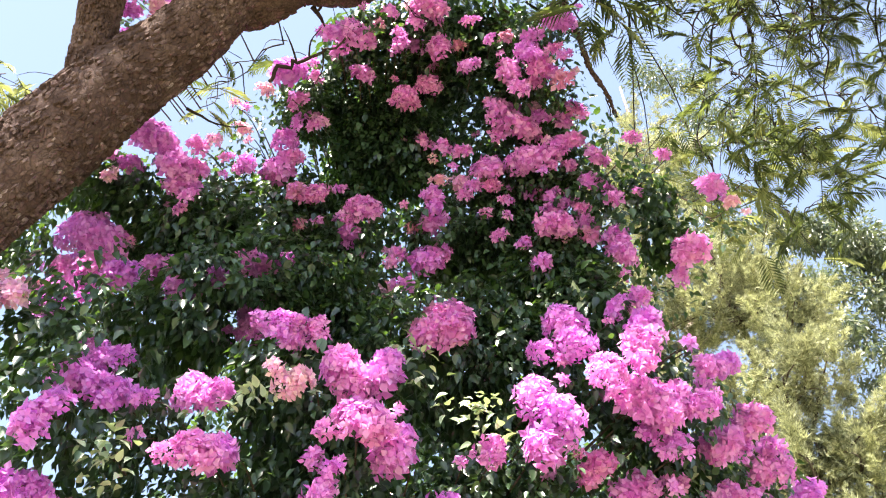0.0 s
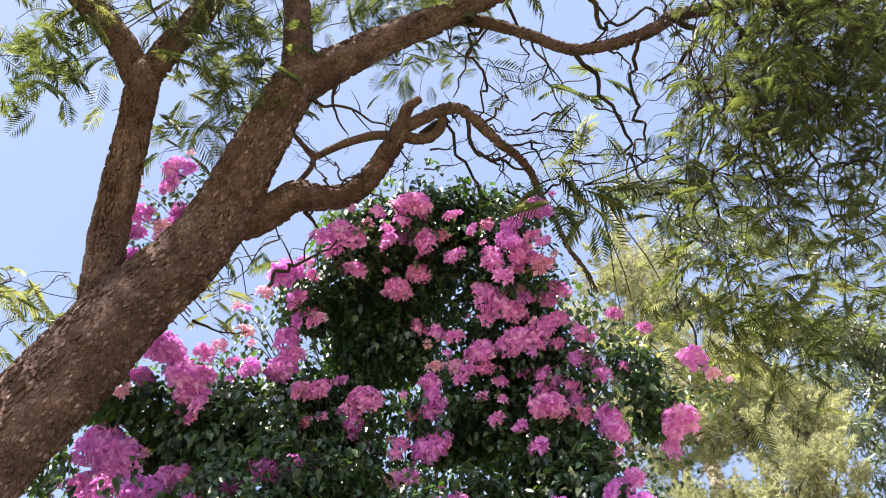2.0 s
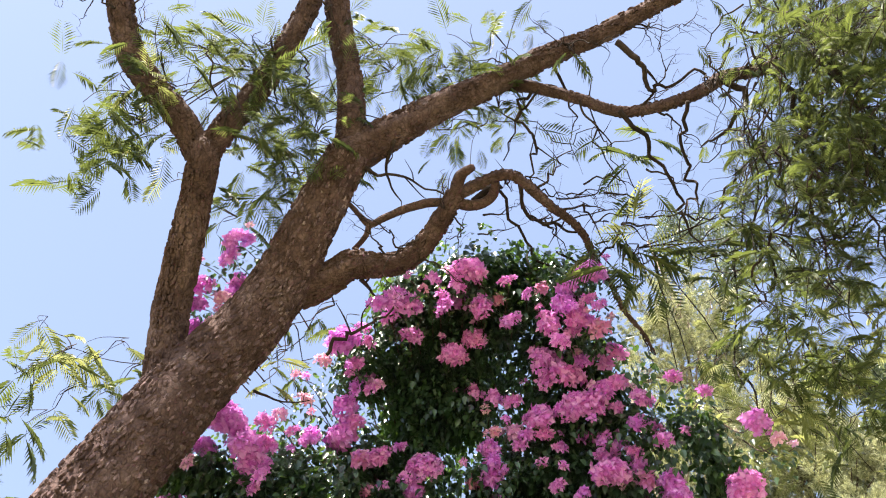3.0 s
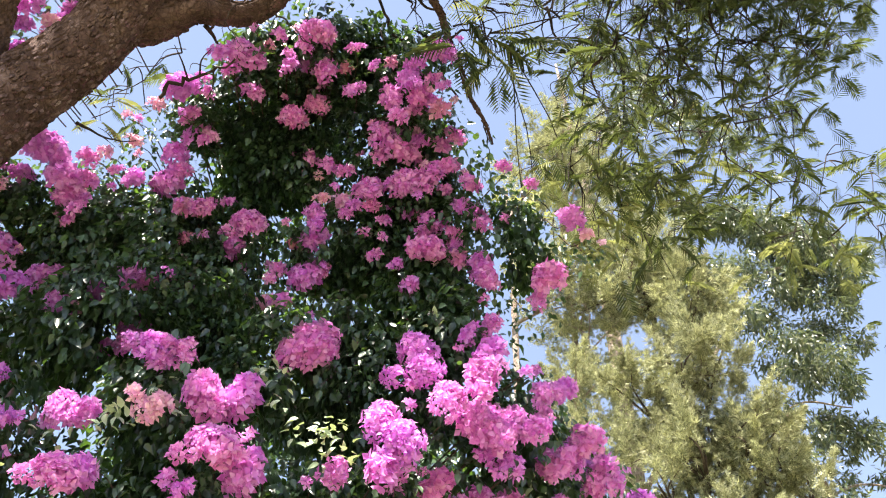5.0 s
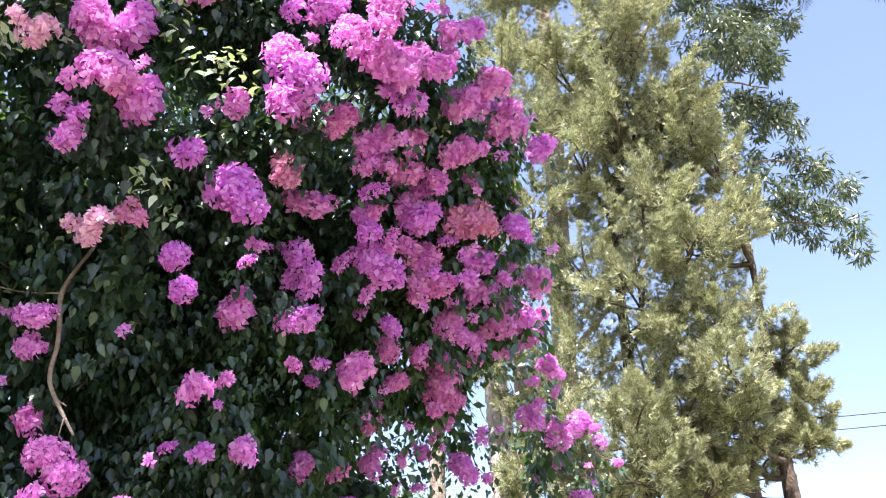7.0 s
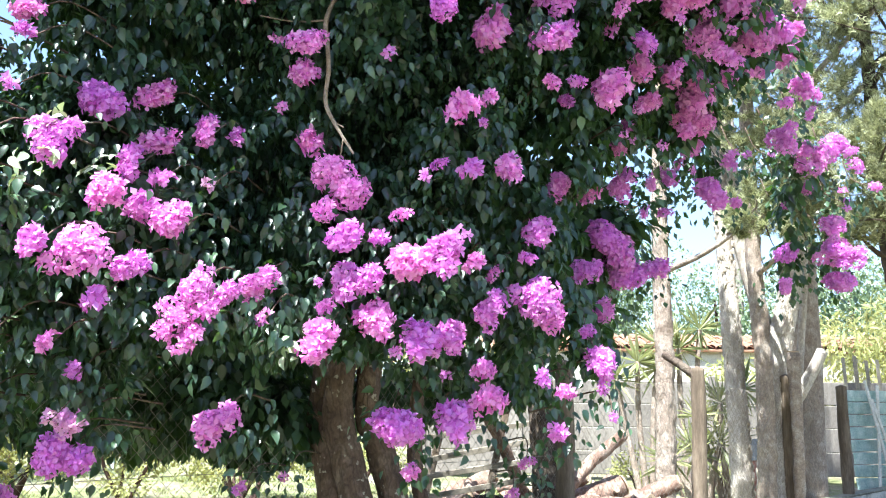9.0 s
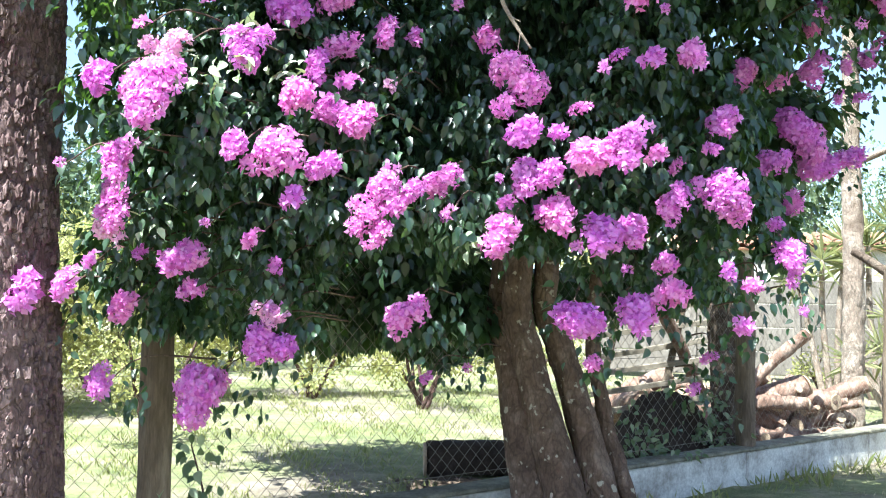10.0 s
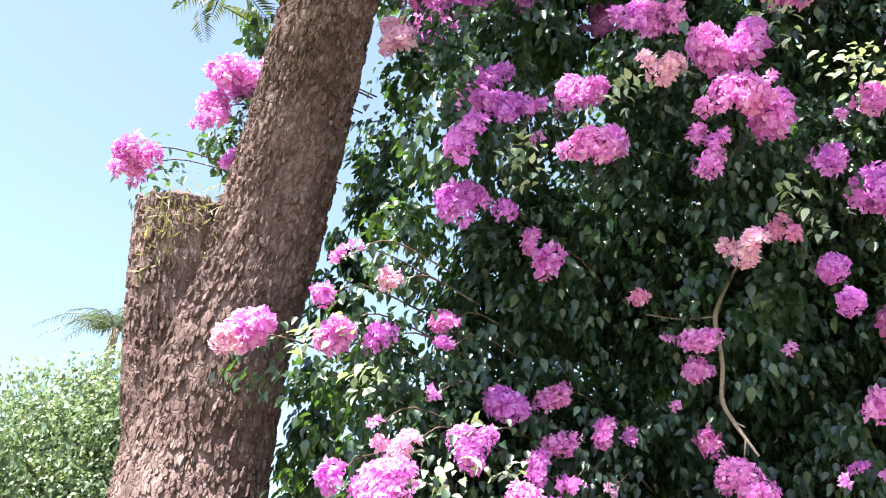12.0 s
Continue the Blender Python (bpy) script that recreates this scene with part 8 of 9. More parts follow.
mass(-2.07, 4.04, 6.06, 0.34, 0.29, 0.29, 1100)
mass(0.39, 4.04, 6.36, 0.24, 0.20, 0.20, 1100)
mass(0.73, 3.65, 6.36, 0.22, 0.18, 0.22, 170)
mass(0.78, 3.65, 5.98, 0.20, 0.16, 0.20, 170)
mass(0.66, 3.49, 6.63, 0.20, 0.16, 0.20, 170)
mass(0.55, 3.75, 6.26, 0.25, 0.20, 0.25, 700)
mass(0.84, 3.86, 5.72, 0.20, 0.16, 0.20, 170)
mass(0.58, 3.86, 5.82, 0.22, 0.18, 0.22, 700)


# flower clusters: domes of papery three-bract flowers
def cluster_mesh(n, radius, seed, mat):
    """An uneven panicle: a few overlapping domes, with loose flowers at the rim."""
    r = np.random.RandomState(seed)
    lobes = 1 if n < 14 else (2 + seed % 2 if n < 60 else 3 + seed % 3)
    cent = r.normal(size=(lobes, 3)) * np.array([0.55, 0.15, 0.45]) * radius * (lobes > 1)
    rad = radius * r.uniform(0.42, 0.82, lobes) if lobes > 1 else np.array([radius])
    own = r.choice(lobes, n, p=rad ** 2 / (rad ** 2).sum())
    d = r.normal(size=(n, 3))
    d[:, 1] = -np.abs(d[:, 1]) * 0.9 + 0.35 * r.rand(n)
    d[: n // 4] = r.normal(size=(n // 4, 3)) * 0.4 + np.array([0, -1.0, 0])      # the crown of the dome is closed too
    d = unit(d)
    c = cent[own] + d * rad[own][:, None] * np.array([1.0, 0.75, 0.92]) * (1 + 0.05 * r.normal(size=(n, 1)) - 0.4 * r.rand(n, 1) ** 3)
    # keep the flowers apart, so that the surface is closed
    for _ in range(12):
        w = c[:, None] - c[None]
        l = np.linalg.norm(w, axis=-1) + np.eye(n)
        c = c + 0.12 * (w / l[..., None] * np.clip(0.018 - l, 0, None)[..., None] * (1 - np.eye(n))[..., None]).sum(1)
    vs = []
    a0 = r.rand(n) * 6.28
    e1 = unit(np.cross(d, np.array([0.2, 0.3, 1.0])))
    e2 = np.cross(d, e1)
    for q in range(3):
        a = (a0 + q * 2.094 + r.normal(size=n) * 0.25)[:, None]
        side = e1 * np.cos(a) + e2 * np.sin(a)
        tip = side * 0.9 + d * (0.30 + 0.20 * r.normal(size=(n, 1)))
        vs.append(scatter(BRACT_V, BRACT_F, c, frames(tip, d - 0.5 * side), 0.030 * (0.75 + 0.5 * r.rand(n))))
    v, f = joined(vs)
    return smooth(bulk_mesh("bloom", v, f, [mat]))


SIZES = [(8, 0.019, 0.066), (30, 0.036, 0.10), (74, 0.056, 0.145), (140, 0.077, 0.195), (225, 0.100, 0.245), (340, 0.127, 0.305)]   # flowers, radius, breadth
CLUSTERS = {(s, c, w): cluster_mesh(n, rad, 100 * s + 17 * c + w, mat) for s, (n, rad, _) in enumerate(SIZES) for c, mat in enumerate((M_PINK, M_PALE, M_FADED)) for w in range(6 if c == 0 else 2)}
WIDTH = {}
for me in CLUSTERS.values():
    co = np.array([v.co[:] for v in me.vertices])
    WIDTH[me.name] = float(np.mean(np.percentile(co[:, [0, 2]], 97, axis=0) - np.percentile(co[:, [0, 2]], 3, axis=0)))
BLOOMS, STEMS = [], []


def bloom(x, y, z, breadth, tone=0):
    s = int(np.argmin([abs(math.log(breadth / b)) for _, _, b in SIZES]))
    r = random.Random(len(BLOOMS))
    ob = part("bloom", CLUSTERS[s, tone, r.randrange(6 if tone == 0 else 2)], None, vine, ("", "pale cream-pink papery bloom", "faded salmon-pink papery bloom")[tone])
    k = breadth * min(0.97, max(0.79, 0.79 + 0.2 * (z - 3.2))) / WIDTH[ob.data.name]
    ob.location, ob.scale = (x, y, z), (k * r.uniform(0.9, 1.1), k, k * r.uniform(0.88, 1.1))
    ob.rotation_euler = (r.uniform(-0.55, 0.1), r.uniform(-0.6, 0.6), r.uniform(-0.5, 0.5))
    BLOOMS.append((x, y, z, breadth))
    bend = (x * 0.85 - 0.1, y + 0.55, z + 0.1) if x < 1.1 else (x - 0.1, y + 0.3, z + 0.3)
    STEMS.append(tube([(x, y + 0.02, z - 0.01, 0.003), (x * 0.97, y + 0.22, z + 0.12, 0.004), (*bend, 0.006)], 4, 4))


bloom(-1.69, 3.58, 2.92, 0.220)
bloom(-1.47, 3.67, 2.90, 0.178)
bloom(-1.68, 3.25, 2.62, 0.251)
bloom(-1.44, 3.64, 2.68, 0.174)
bloom(-1.46, 3.46, 2.55, 0.153)
bloom(-1.51, 3.29, 2.42, 0.171)
bloom(-1.41, 3.45, 2.38, 0.151)
bloom(-1.35, 3.47, 2.49, 0.113)
bloom(-1.24, 3.73, 2.77, 0.148)
bloom(-1.17, 3.90, 2.79, 0.097)
bloom(-0.82, 3.92, 2.79, 0.152)
bloom(-0.71, 3.85, 2.55, 0.296)
bloom(-1.24, 3.43, 2.26, 0.171)
bloom(-0.62, 3.79, 2.30, 0.159)
bloom(-0.46, 3.88, 2.31, 0.091)
bloom(-0.38, 3.86, 2.42, 0.104)
bloom(-1.67, 3.11, 2.16, 0.130)
bloom(-1.57, 3.18, 2.13, 0.260)
bloom(-1.39, 3.35, 2.09, 0.157)
bloom(-1.46, 3.24, 1.97, 0.118)
bloom(-1.14, 3.41, 2.02, 0.179)
bloom(-1.21, 3.39, 1.86, 0.226)
bloom(-1.07, 3.58, 2.01, 0.123)
bloom(-0.97, 3.69, 2.08, 0.171)
bloom(-0.58, 3.85, 2.12, 0.236)
bloom(-0.35, 3.83, 2.13, 0.198)
bloom(-0.18, 3.85, 2.26, 0.204)
bloom(-0.05, 3.95, 2.22, 0.108)
bloom(-0.70, 3.80, 1.88, 0.198)
bloom(-0.53, 3.88, 1.94, 0.193)
bloom(-0.33, 3.99, 1.89, 0.196)
bloom(-0.16, 4.12, 1.92, 0.173)
bloom(-0.91, 3.60, 1.93, 0.073)
bloom(-0.72, 3.73, 2.09, 0.050)
bloom(-0.72, 3.85, 2.00, 0.090)
bloom(0.20, 4.29, 2.41, 0.174)
bloom(0.17, 4.22, 2.27, 0.096)
bloom(0.11, 4.07, 2.68, 0.136)
bloom(-0.06, 3.94, 2.65, 0.119)
bloom(-0.22, 3.93, 2.67, 0.094)
bloom(-0.28, 3.86, 2.59, 0.065)
bloom(-0.11, 3.80, 2.86, 0.157)
bloom(0.02, 3.88, 2.97, 0.093)
bloom(0.37, 4.72, 2.77, 0.171)
bloom(0.53, 5.11, 2.78, 0.151)
bloom(0.76, 5.34, 2.92, 0.212)
bloom(0.71, 4.96, 3.03, 0.136)
bloom(0.01, 4.08, 2.01, 0.184)
bloom(0.19, 4.25, 2.10, 0.261)
bloom(0.30, 4.29, 1.98, 0.165)
bloom(0.65, 5.45, 2.68, 0.249)
bloom(0.68, 5.54, 2.54, 0.288)
bloom(0.51, 5.12, 2.35, 0.199)
bloom(0.84, 5.77, 2.44, 0.299)
bloom(1.01, 5.84, 2.45, 0.190)
bloom(0.63, 5.24, 2.12, 0.152)
bloom(0.51, 4.50, 1.81, 0.173)
bloom(0.38, 4.31, 1.64, 0.096)
bloom(0.48, 4.68, 1.97, 0.090)
bloom(0.55, 4.50, 1.70, 0.115)
bloom(-1.11, 3.65, 1.49, 0.211)
bloom(-0.46, 4.12, 1.53, 0.240)
bloom(-0.20, 4.22, 1.52, 0.203)
bloom(-0.02, 4.23, 1.57, 0.168)
bloom(-0.04, 4.22, 1.72, 0.122)
bloom(0.25, 4.21, 1.69, 0.094)
bloom(0.34, 4.34, 1.45, 0.105)
bloom(0.58, 4.35, 1.53, 0.061)
bloom(-1.78, 3.68, 1.35, 0.227)
bloom(-2.12, 3.74, 1.15, 0.308)
bloom(-1.78, 3.55, 1.51, 0.078, 1)
bloom(-1.72, 3.63, 1.47, 0.131, 1)
bloom(-2.05, 3.46, 1.74, 0.198)
bloom(-1.69, 3.30, 1.79, 0.110)
bloom(-1.92, 3.33, 1.87, 0.051)
bloom(-2.13, 3.57, 1.57, 0.122)
bloom(-2.32, 3.45, 1.75, 0.082)
bloom(-1.38, 4.85, 1.12, 0.091)
bloom(-1.15, 4.90, 1.19, 0.065)
bloom(0.17, 5.32, 1.27, 0.102)
bloom(-1.20, 3.66, 2.51, 0.078, 1)
bloom(-2.12, 2.85, 2.41, 0.144)
bloom(-1.97, 2.93, 2.32, 0.285)
bloom(-1.88, 3.03, 2.57, 0.182, 1)
bloom(-2.17, 3.05, 2.13, 0.174)
bloom(-2.32, 3.23, 1.93, 0.222)
bloom(-2.33, 3.23, 1.83, 0.143, 1)
bloom(-2.37, 2.96, 2.09, 0.050)
bloom(-2.69, 3.20, 1.52, 0.218)
bloom(-2.59, 3.29, 1.59, 0.164)
bloom(-2.39, 3.45, 1.50, 0.151)
bloom(-2.51, 3.46, 1.15, 0.154)
bloom(-1.87, 3.19, 2.82, 0.077)
bloom(-0.53, 3.50, 3.56, 0.185, 1)
bloom(-0.44, 3.56, 3.63, 0.161, 2)
bloom(-1.44, 3.43, 3.53, 0.152)
bloom(-0.24, 3.68, 3.44, 0.242)
bloom(0.31, 4.13, 3.61, 0.263)
bloom(0.09, 3.88, 3.64, 0.097)
bloom(0.06, 3.96, 3.30, 0.214)
bloom(0.31, 4.09, 3.30, 0.212)
bloom(0.57, 4.37, 3.17, 0.210)
bloom(-0.83, 3.77, 3.18, 0.179)
bloom(-0.84, 3.85, 3.10, 0.139)
bloom(-1.07, 3.63, 3.37, 0.096, 2)
bloom(-0.02, 3.94, 2.86, 0.053)
bloom(-0.44, 3.79, 3.15, 0.076)
bloom(-0.04, 3.70, 3.77, 0.277)
bloom(0.32, 4.09, 3.96, 0.208)
bloom(0.63, 4.19, 3.96, 0.245)
bloom(0.70, 4.25, 3.79, 0.243)
bloom(0.88, 4.28, 4.08, 0.158)
bloom(0.98, 4.24, 3.95, 0.187)
bloom(1.02, 4.45, 3.89, 0.193)
bloom(1.20, 4.38, 4.05, 0.195, 2)
bloom(1.30, 4.33, 4.05, 0.194, 2)
bloom(1.53, 4.47, 4.10, 0.185)
bloom(1.29, 4.54, 3.87, 0.199)
bloom(1.01, 4.42, 3.69, 0.224)
bloom(1.35, 4.73, 3.78, 0.207)
bloom(1.71, 4.87, 3.96, 0.173)
bloom(1.18, 4.78, 3.62, 0.239)
bloom(1.49, 5.13, 3.73, 0.222)
bloom(1.78, 5.40, 3.90, 0.217)
bloom(1.38, 5.23, 3.66, 0.224)
bloom(1.64, 5.60, 3.72, 0.201)
bloom(0.79, 4.42, 3.45, 0.125)
bloom(0.81, 4.63, 3.37, 0.162)
bloom(0.86, 4.83, 3.24, 0.150)
bloom(1.00, 4.87, 3.43, 0.137)
bloom(1.14, 5.16, 3.42, 0.216)
bloom(1.21, 5.39, 3.31, 0.280)
bloom(1.28, 5.64, 3.23, 0.193)
bloom(1.38, 5.85, 3.04, 0.233)
bloom(1.89, 5.81, 3.85, 0.209)
bloom(2.06, 6.01, 3.77, 0.196)
bloom(1.10, 5.71, 3.06, 0.133)
bloom(1.95, 6.06, 3.43, 0.255)
bloom(2.16, 6.29, 3.32, 0.264)
bloom(2.43, 6.38, 3.38, 0.315)
bloom(2.20, 6.46, 3.15, 0.132)
bloom(2.35, 6.55, 2.91, 0.178)
bloom(2.35, 6.56, 2.70, 0.265)
bloom(2.45, 6.49, 2.65, 0.264)
bloom(2.39, 6.62, 2.54, 0.223)
bloom(2.09, 6.54, 2.66, 0.174)
bloom(2.01, 6.46, 2.44, 0.128)
bloom(-0.23, 3.66, 5.09, 0.325)
bloom(0.32, 3.50, 4.90, 0.287)
bloom(0.79, 3.59, 5.24, 0.145)
bloom(0.76, 3.51, 4.98, 0.154)
bloom(0.70, 3.41, 4.76, 0.206)
bloom(-0.46, 3.39, 4.50, 0.217)
bloom(-0.66, 3.38, 4.60, 0.236)
bloom(-0.92, 3.46, 4.83, 0.219)
bloom(-1.05, 3.44, 4.88, 0.222)
bloom(-0.83, 3.26, 4.38, 0.171, 1)
bloom(-0.62, 3.26, 4.17, 0.246)
bloom(-0.47, 3.28, 4.15, 0.136)
bloom(-0.37, 3.40, 4.07, 0.205)
bloom(-0.00, 3.48, 4.17, 0.139)
bloom(0.24, 3.47, 4.40, 0.268)
bloom(0.23, 3.51, 4.55, 0.174)
bloom(0.22, 3.51, 4.24, 0.167)
bloom(0.31, 3.70, 4.31, 0.087)
bloom(0.59, 3.46, 4.58, 0.289)
bloom(0.65, 3.63, 4.53, 0.325)
bloom(0.78, 3.70, 4.45, 0.238)
bloom(0.92, 3.61, 4.58, 0.239)
bloom(1.07, 3.62, 4.80, 0.169)
bloom(1.19, 3.72, 4.90, 0.127)
bloom(1.30, 3.94, 4.76, 0.178)
bloom(1.25, 4.00, 4.66, 0.194)
bloom(1.45, 4.19, 4.60, 0.199)
bloom(1.74, 4.42, 4.65, 0.193)
bloom(1.15, 3.93, 4.49, 0.188)
bloom(1.20, 4.11, 4.38, 0.191)
bloom(0.50, 3.84, 4.33, 0.164)
bloom(0.74, 3.92, 4.32, 0.182)
bloom(0.67, 4.05, 4.23, 0.184)
bloom(0.83, 4.13, 4.20, 0.202)
bloom(1.04, 4.15, 4.21, 0.126)
bloom(0.20, 3.84, 4.02, 0.171, 2)
bloom(-0.20, 3.50, 3.90, 0.164)
bloom(-0.65, 3.31, 3.97, 0.095)
bloom(-0.69, 3.37, 3.88, 0.149)
bloom(-0.42, 3.39, 6.93, 0.242)
bloom(-0.81, 3.30, 6.93, 0.130)
bloom(-0.57, 3.46, 6.88, 0.093)
bloom(0.22, 3.61, 6.47, 0.232)
bloom(-0.31, 3.87, 6.18, 0.218)
bloom(-0.84, 3.84, 6.21, 0.229)
bloom(-0.85, 3.92, 6.09, 0.123)
bloom(-0.17, 3.63, 6.55, 0.108)
bloom(1.29, 3.51, 6.09, 0.166)
bloom(1.13, 3.75, 5.81, 0.204)
bloom(0.76, 3.71, 5.71, 0.196)
bloom(0.74, 3.67, 5.81, 0.165)
bloom(0.45, 3.68, 5.91, 0.200)
bloom(0.31, 3.15, 6.78, 0.142)
bloom(0.26, 3.51, 6.63, 0.217)
bloom(0.44, 3.50, 6.44, 0.140)
bloom(0.40, 3.75, 6.10, 0.138)
bloom(0.14, 3.21, 6.86, 0.181)
bloom(-0.34, 2.93, 7.08, 0.182)
bloom(-0.89, 3.07, 7.09, 0.223)
bloom(-0.56, 3.13, 7.02, 0.147)
bloom(-0.31, 3.09, 6.95, 0.145)
bloom(0.10, 3.44, 6.73, 0.218)
bloom(-0.04, 3.64, 6.39, 0.176)
bloom(-1.31, 3.29, 6.84, 0.20)
bloom(-1.28, 3.59, 6.60, 0.165)
bloom(-1.27, 3.67, 6.36, 0.214)
bloom(-2.15, 3.50, 6.41, 0.326)
bloom(-1.95, 3.52, 6.28, 0.211)
bloom(-1.84, 3.61, 6.21, 0.175)
bloom(-2.23, 3.00, 6.80, 0.147)
bloom(-2.42, 3.81, 5.86, 0.388)
bloom(-2.48, 3.83, 5.60, 0.273)
bloom(-2.20, 3.20, 4.78, 0.217, 1)
bloom(-2.27, 3.80, 5.70, 0.205)
bloom(-2.30, 3.63, 5.13, 0.157)
bloom(-2.34, 3.84, 5.55, 0.235)
bloom(-1.91, 3.83, 5.67, 0.184)
bloom(-1.52, 3.77, 5.54, 0.191)
bloom(-1.34, 3.77, 5.65, 0.233)
bloom(-1.33, 3.83, 5.24, 0.287)
bloom(-0.32, 3.89, 5.78, 0.199)
bloom(-0.47, 3.90, 5.62, 0.113)
bloom(-0.55, 3.90, 5.89, 0.102)
bloom(0.32, 3.70, 5.63, 0.111)
bloom(-1.79, 3.41, 4.61, 0.223)
bloom(-1.76, 3.22, 4.32, 0.205)
bloom(-1.63, 3.29, 4.32, 0.181)
bloom(-1.49, 3.25, 4.26, 0.100)
bloom(-1.73, 2.99, 3.97, 0.200)
bloom(-1.33, 3.49, 4.48, 0.233)
bloom(-1.26, 3.25, 4.01, 0.225)
bloom(-1.14, 3.38, 4.07, 0.166)
bloom(-1.74, 3.27, 3.76, 0.309)
bloom(-1.82, 3.08, 3.72, 0.149)
bloom(-3.68, 2.93, 4.17, 0.196)
bloom(-3.65, 3.02, 4.14, 0.197)
bloom(-3.26, 3.09, 4.67, 0.200)
bloom(-3.35, 3.14, 4.54, 0.200)
bloom(-3.07, 3.14, 4.63, 0.196)
bloom(-3.29, 3.32, 4.27, 0.132)
bloom(-2.98, 3.15, 4.74, 0.165)
bloom(-2.57, 2.80, 2.94, 0.211)
bloom(-2.61, 2.69, 2.90, 0.146, 1)
bloom(-2.24, 2.95, 2.95, 0.196)
bloom(-2.09, 3.07, 3.02, 0.149)
bloom(-2.20, 2.89, 3.05, 0.109)
bloom(-2.30, 2.90, 3.20, 0.125)
bloom(-2.23, 2.85, 3.35, 0.087)
bloom(-2.12, 2.80, 3.36, 0.073)
bloom(-2.02, 2.98, 3.26, 0.124, 1)
bloom(-2.00, 2.94, 2.63, 0.070)
bloom(-1.89, 3.31, 3.20, 0.131)
bloom(-1.84, 3.25, 3.06, 0.089)
bloom(-1.53, 3.44, 3.62, 0.123)
bloom(-0.74, 3.36, 4.03, 0.095)
bloom(-0.97, 3.79, 3.23, 0.070)
bloom(-0.99, 3.02, 6.96, 0.117)
bloom(-0.96, 3.18, 6.99, 0.107)
bloom(-1.11, 3.33, 6.92, 0.094)
bloom(-1.19, 3.42, 6.84, 0.107)
bloom(-1.23, 3.51, 6.71, 0.119)
bloom(-1.12, 3.54, 6.69, 0.092)
bloom(-1.18, 3.61, 6.45, 0.102)
bloom(-1.25, 3.45, 6.79, 0.094)
bloom(-0.62, 2.92, 7.03, 0.104)
bloom(-0.46, 3.00, 7.04, 0.118)
bloom(-0.13, 2.95, 7.00, 0.103)
bloom(-0.01, 3.07, 6.99, 0.092)
bloom(0.30, 3.02, 6.97, 0.117)
bloom(0.38, 3.06, 6.85, 0.103)
bloom(0.41, 3.16, 6.75, 0.103)
bloom(0.27, 3.25, 6.76, 0.116)
bloom(0.06, 3.52, 6.58, 0.116)
bloom(0.02, 3.40, 6.79, 0.092)
bloom(0.35, 3.43, 6.68, 0.105)
bloom(-0.08, 3.72, 6.33, 0.088)
bloom(0.52, 3.61, 6.40, 0.090)
bloom(0.06, 3.70, 6.30, 0.089)
bloom(-0.15, 3.76, 6.28, 0.089)
bloom(0.13, 3.76, 6.22, 0.088)
bloom(0.57, 3.73, 6.02, 0.111)
bloom(0.39, 3.67, 6.19, 0.087)
bloom(0.48, 3.72, 6.17, 0.100)
bloom(0.06, 3.80, 5.95, 0.085)
bloom(0.22, 3.75, 5.84, 0.084)
bloom(-0.01, 3.77, 6.12, 0.075)
bloom(-0.58, 3.89, 5.78, 0.072)
bloom(-0.25, 3.91, 5.91, 0.086)
bloom(-0.99, 3.79, 5.63, 0.069)
bloom(-0.77, 3.93, 5.92, 0.062)
bloom(-1.79, 3.59, 6.31, 0.115)
bloom(-1.62, 3.54, 6.36, 0.089)
bloom(-1.52, 3.61, 6.33, 0.102)
bloom(-1.71, 3.50, 6.47, 0.104, 1)
bloom(-2.21, 3.56, 6.27, 0.129)
bloom(-1.79, 3.64, 6.16, 0.088)
bloom(-2.29, 3.47, 6.28, 0.116)
bloom(-1.41, 3.32, 6.77, 0.105, 1)
bloom(-1.55, 3.51, 6.61, 0.092, 1)
bloom(-2.19, 2.75, 6.94, 0.150)
bloom(-2.19, 2.85, 6.90, 0.132)
bloom(-1.89, 2.49, 7.08, 0.135)
bloom(-1.95, 2.84, 7.08, 0.153)
bloom(-1.97, 2.87, 6.98, 0.113)
bloom(-2.22, 3.08, 6.73, 0.168)
bloom(0.23, 3.09, 6.88, 0.184)
bloom(0.39, 2.95, 7.00, 0.186)
bloom(-1.10, 3.76, 6.22, 0.180)
bloom(-2.10, 3.00, 6.77, 0.149)
bloom(-1.95, 2.60, 7.04, 0.135)
bloom(-2.12, 3.82, 5.57, 0.239)
bloom(-1.73, 3.76, 5.44, 0.179)
bloom(-3.30, 3.09, 4.72, 0.150)
bloom(-3.19, 3.21, 4.69, 0.190)
bloom(-3.06, 3.22, 4.79, 0.150)
bloom(-3.43, 3.19, 4.47, 0.100)
bloom(0.67, 3.53, 6.39, 0.130)
bloom(0.60, 3.61, 6.25, 0.120)
bloom(0.74, 3.61, 6.10, 0.100)
bloom(0.56, 3.48, 6.50, 0.120)
bloom(0.90, 3.42, 6.44, 0.090)
bloom(-0.49, 3.47, 6.87, 0.120)
bloom(-0.41, 3.69, 6.72, 0.120)
bloom(-0.34, 3.76, 6.28, 0.140)


# looser small clusters fill the sunny side between the large ones
r = random.Random(21)
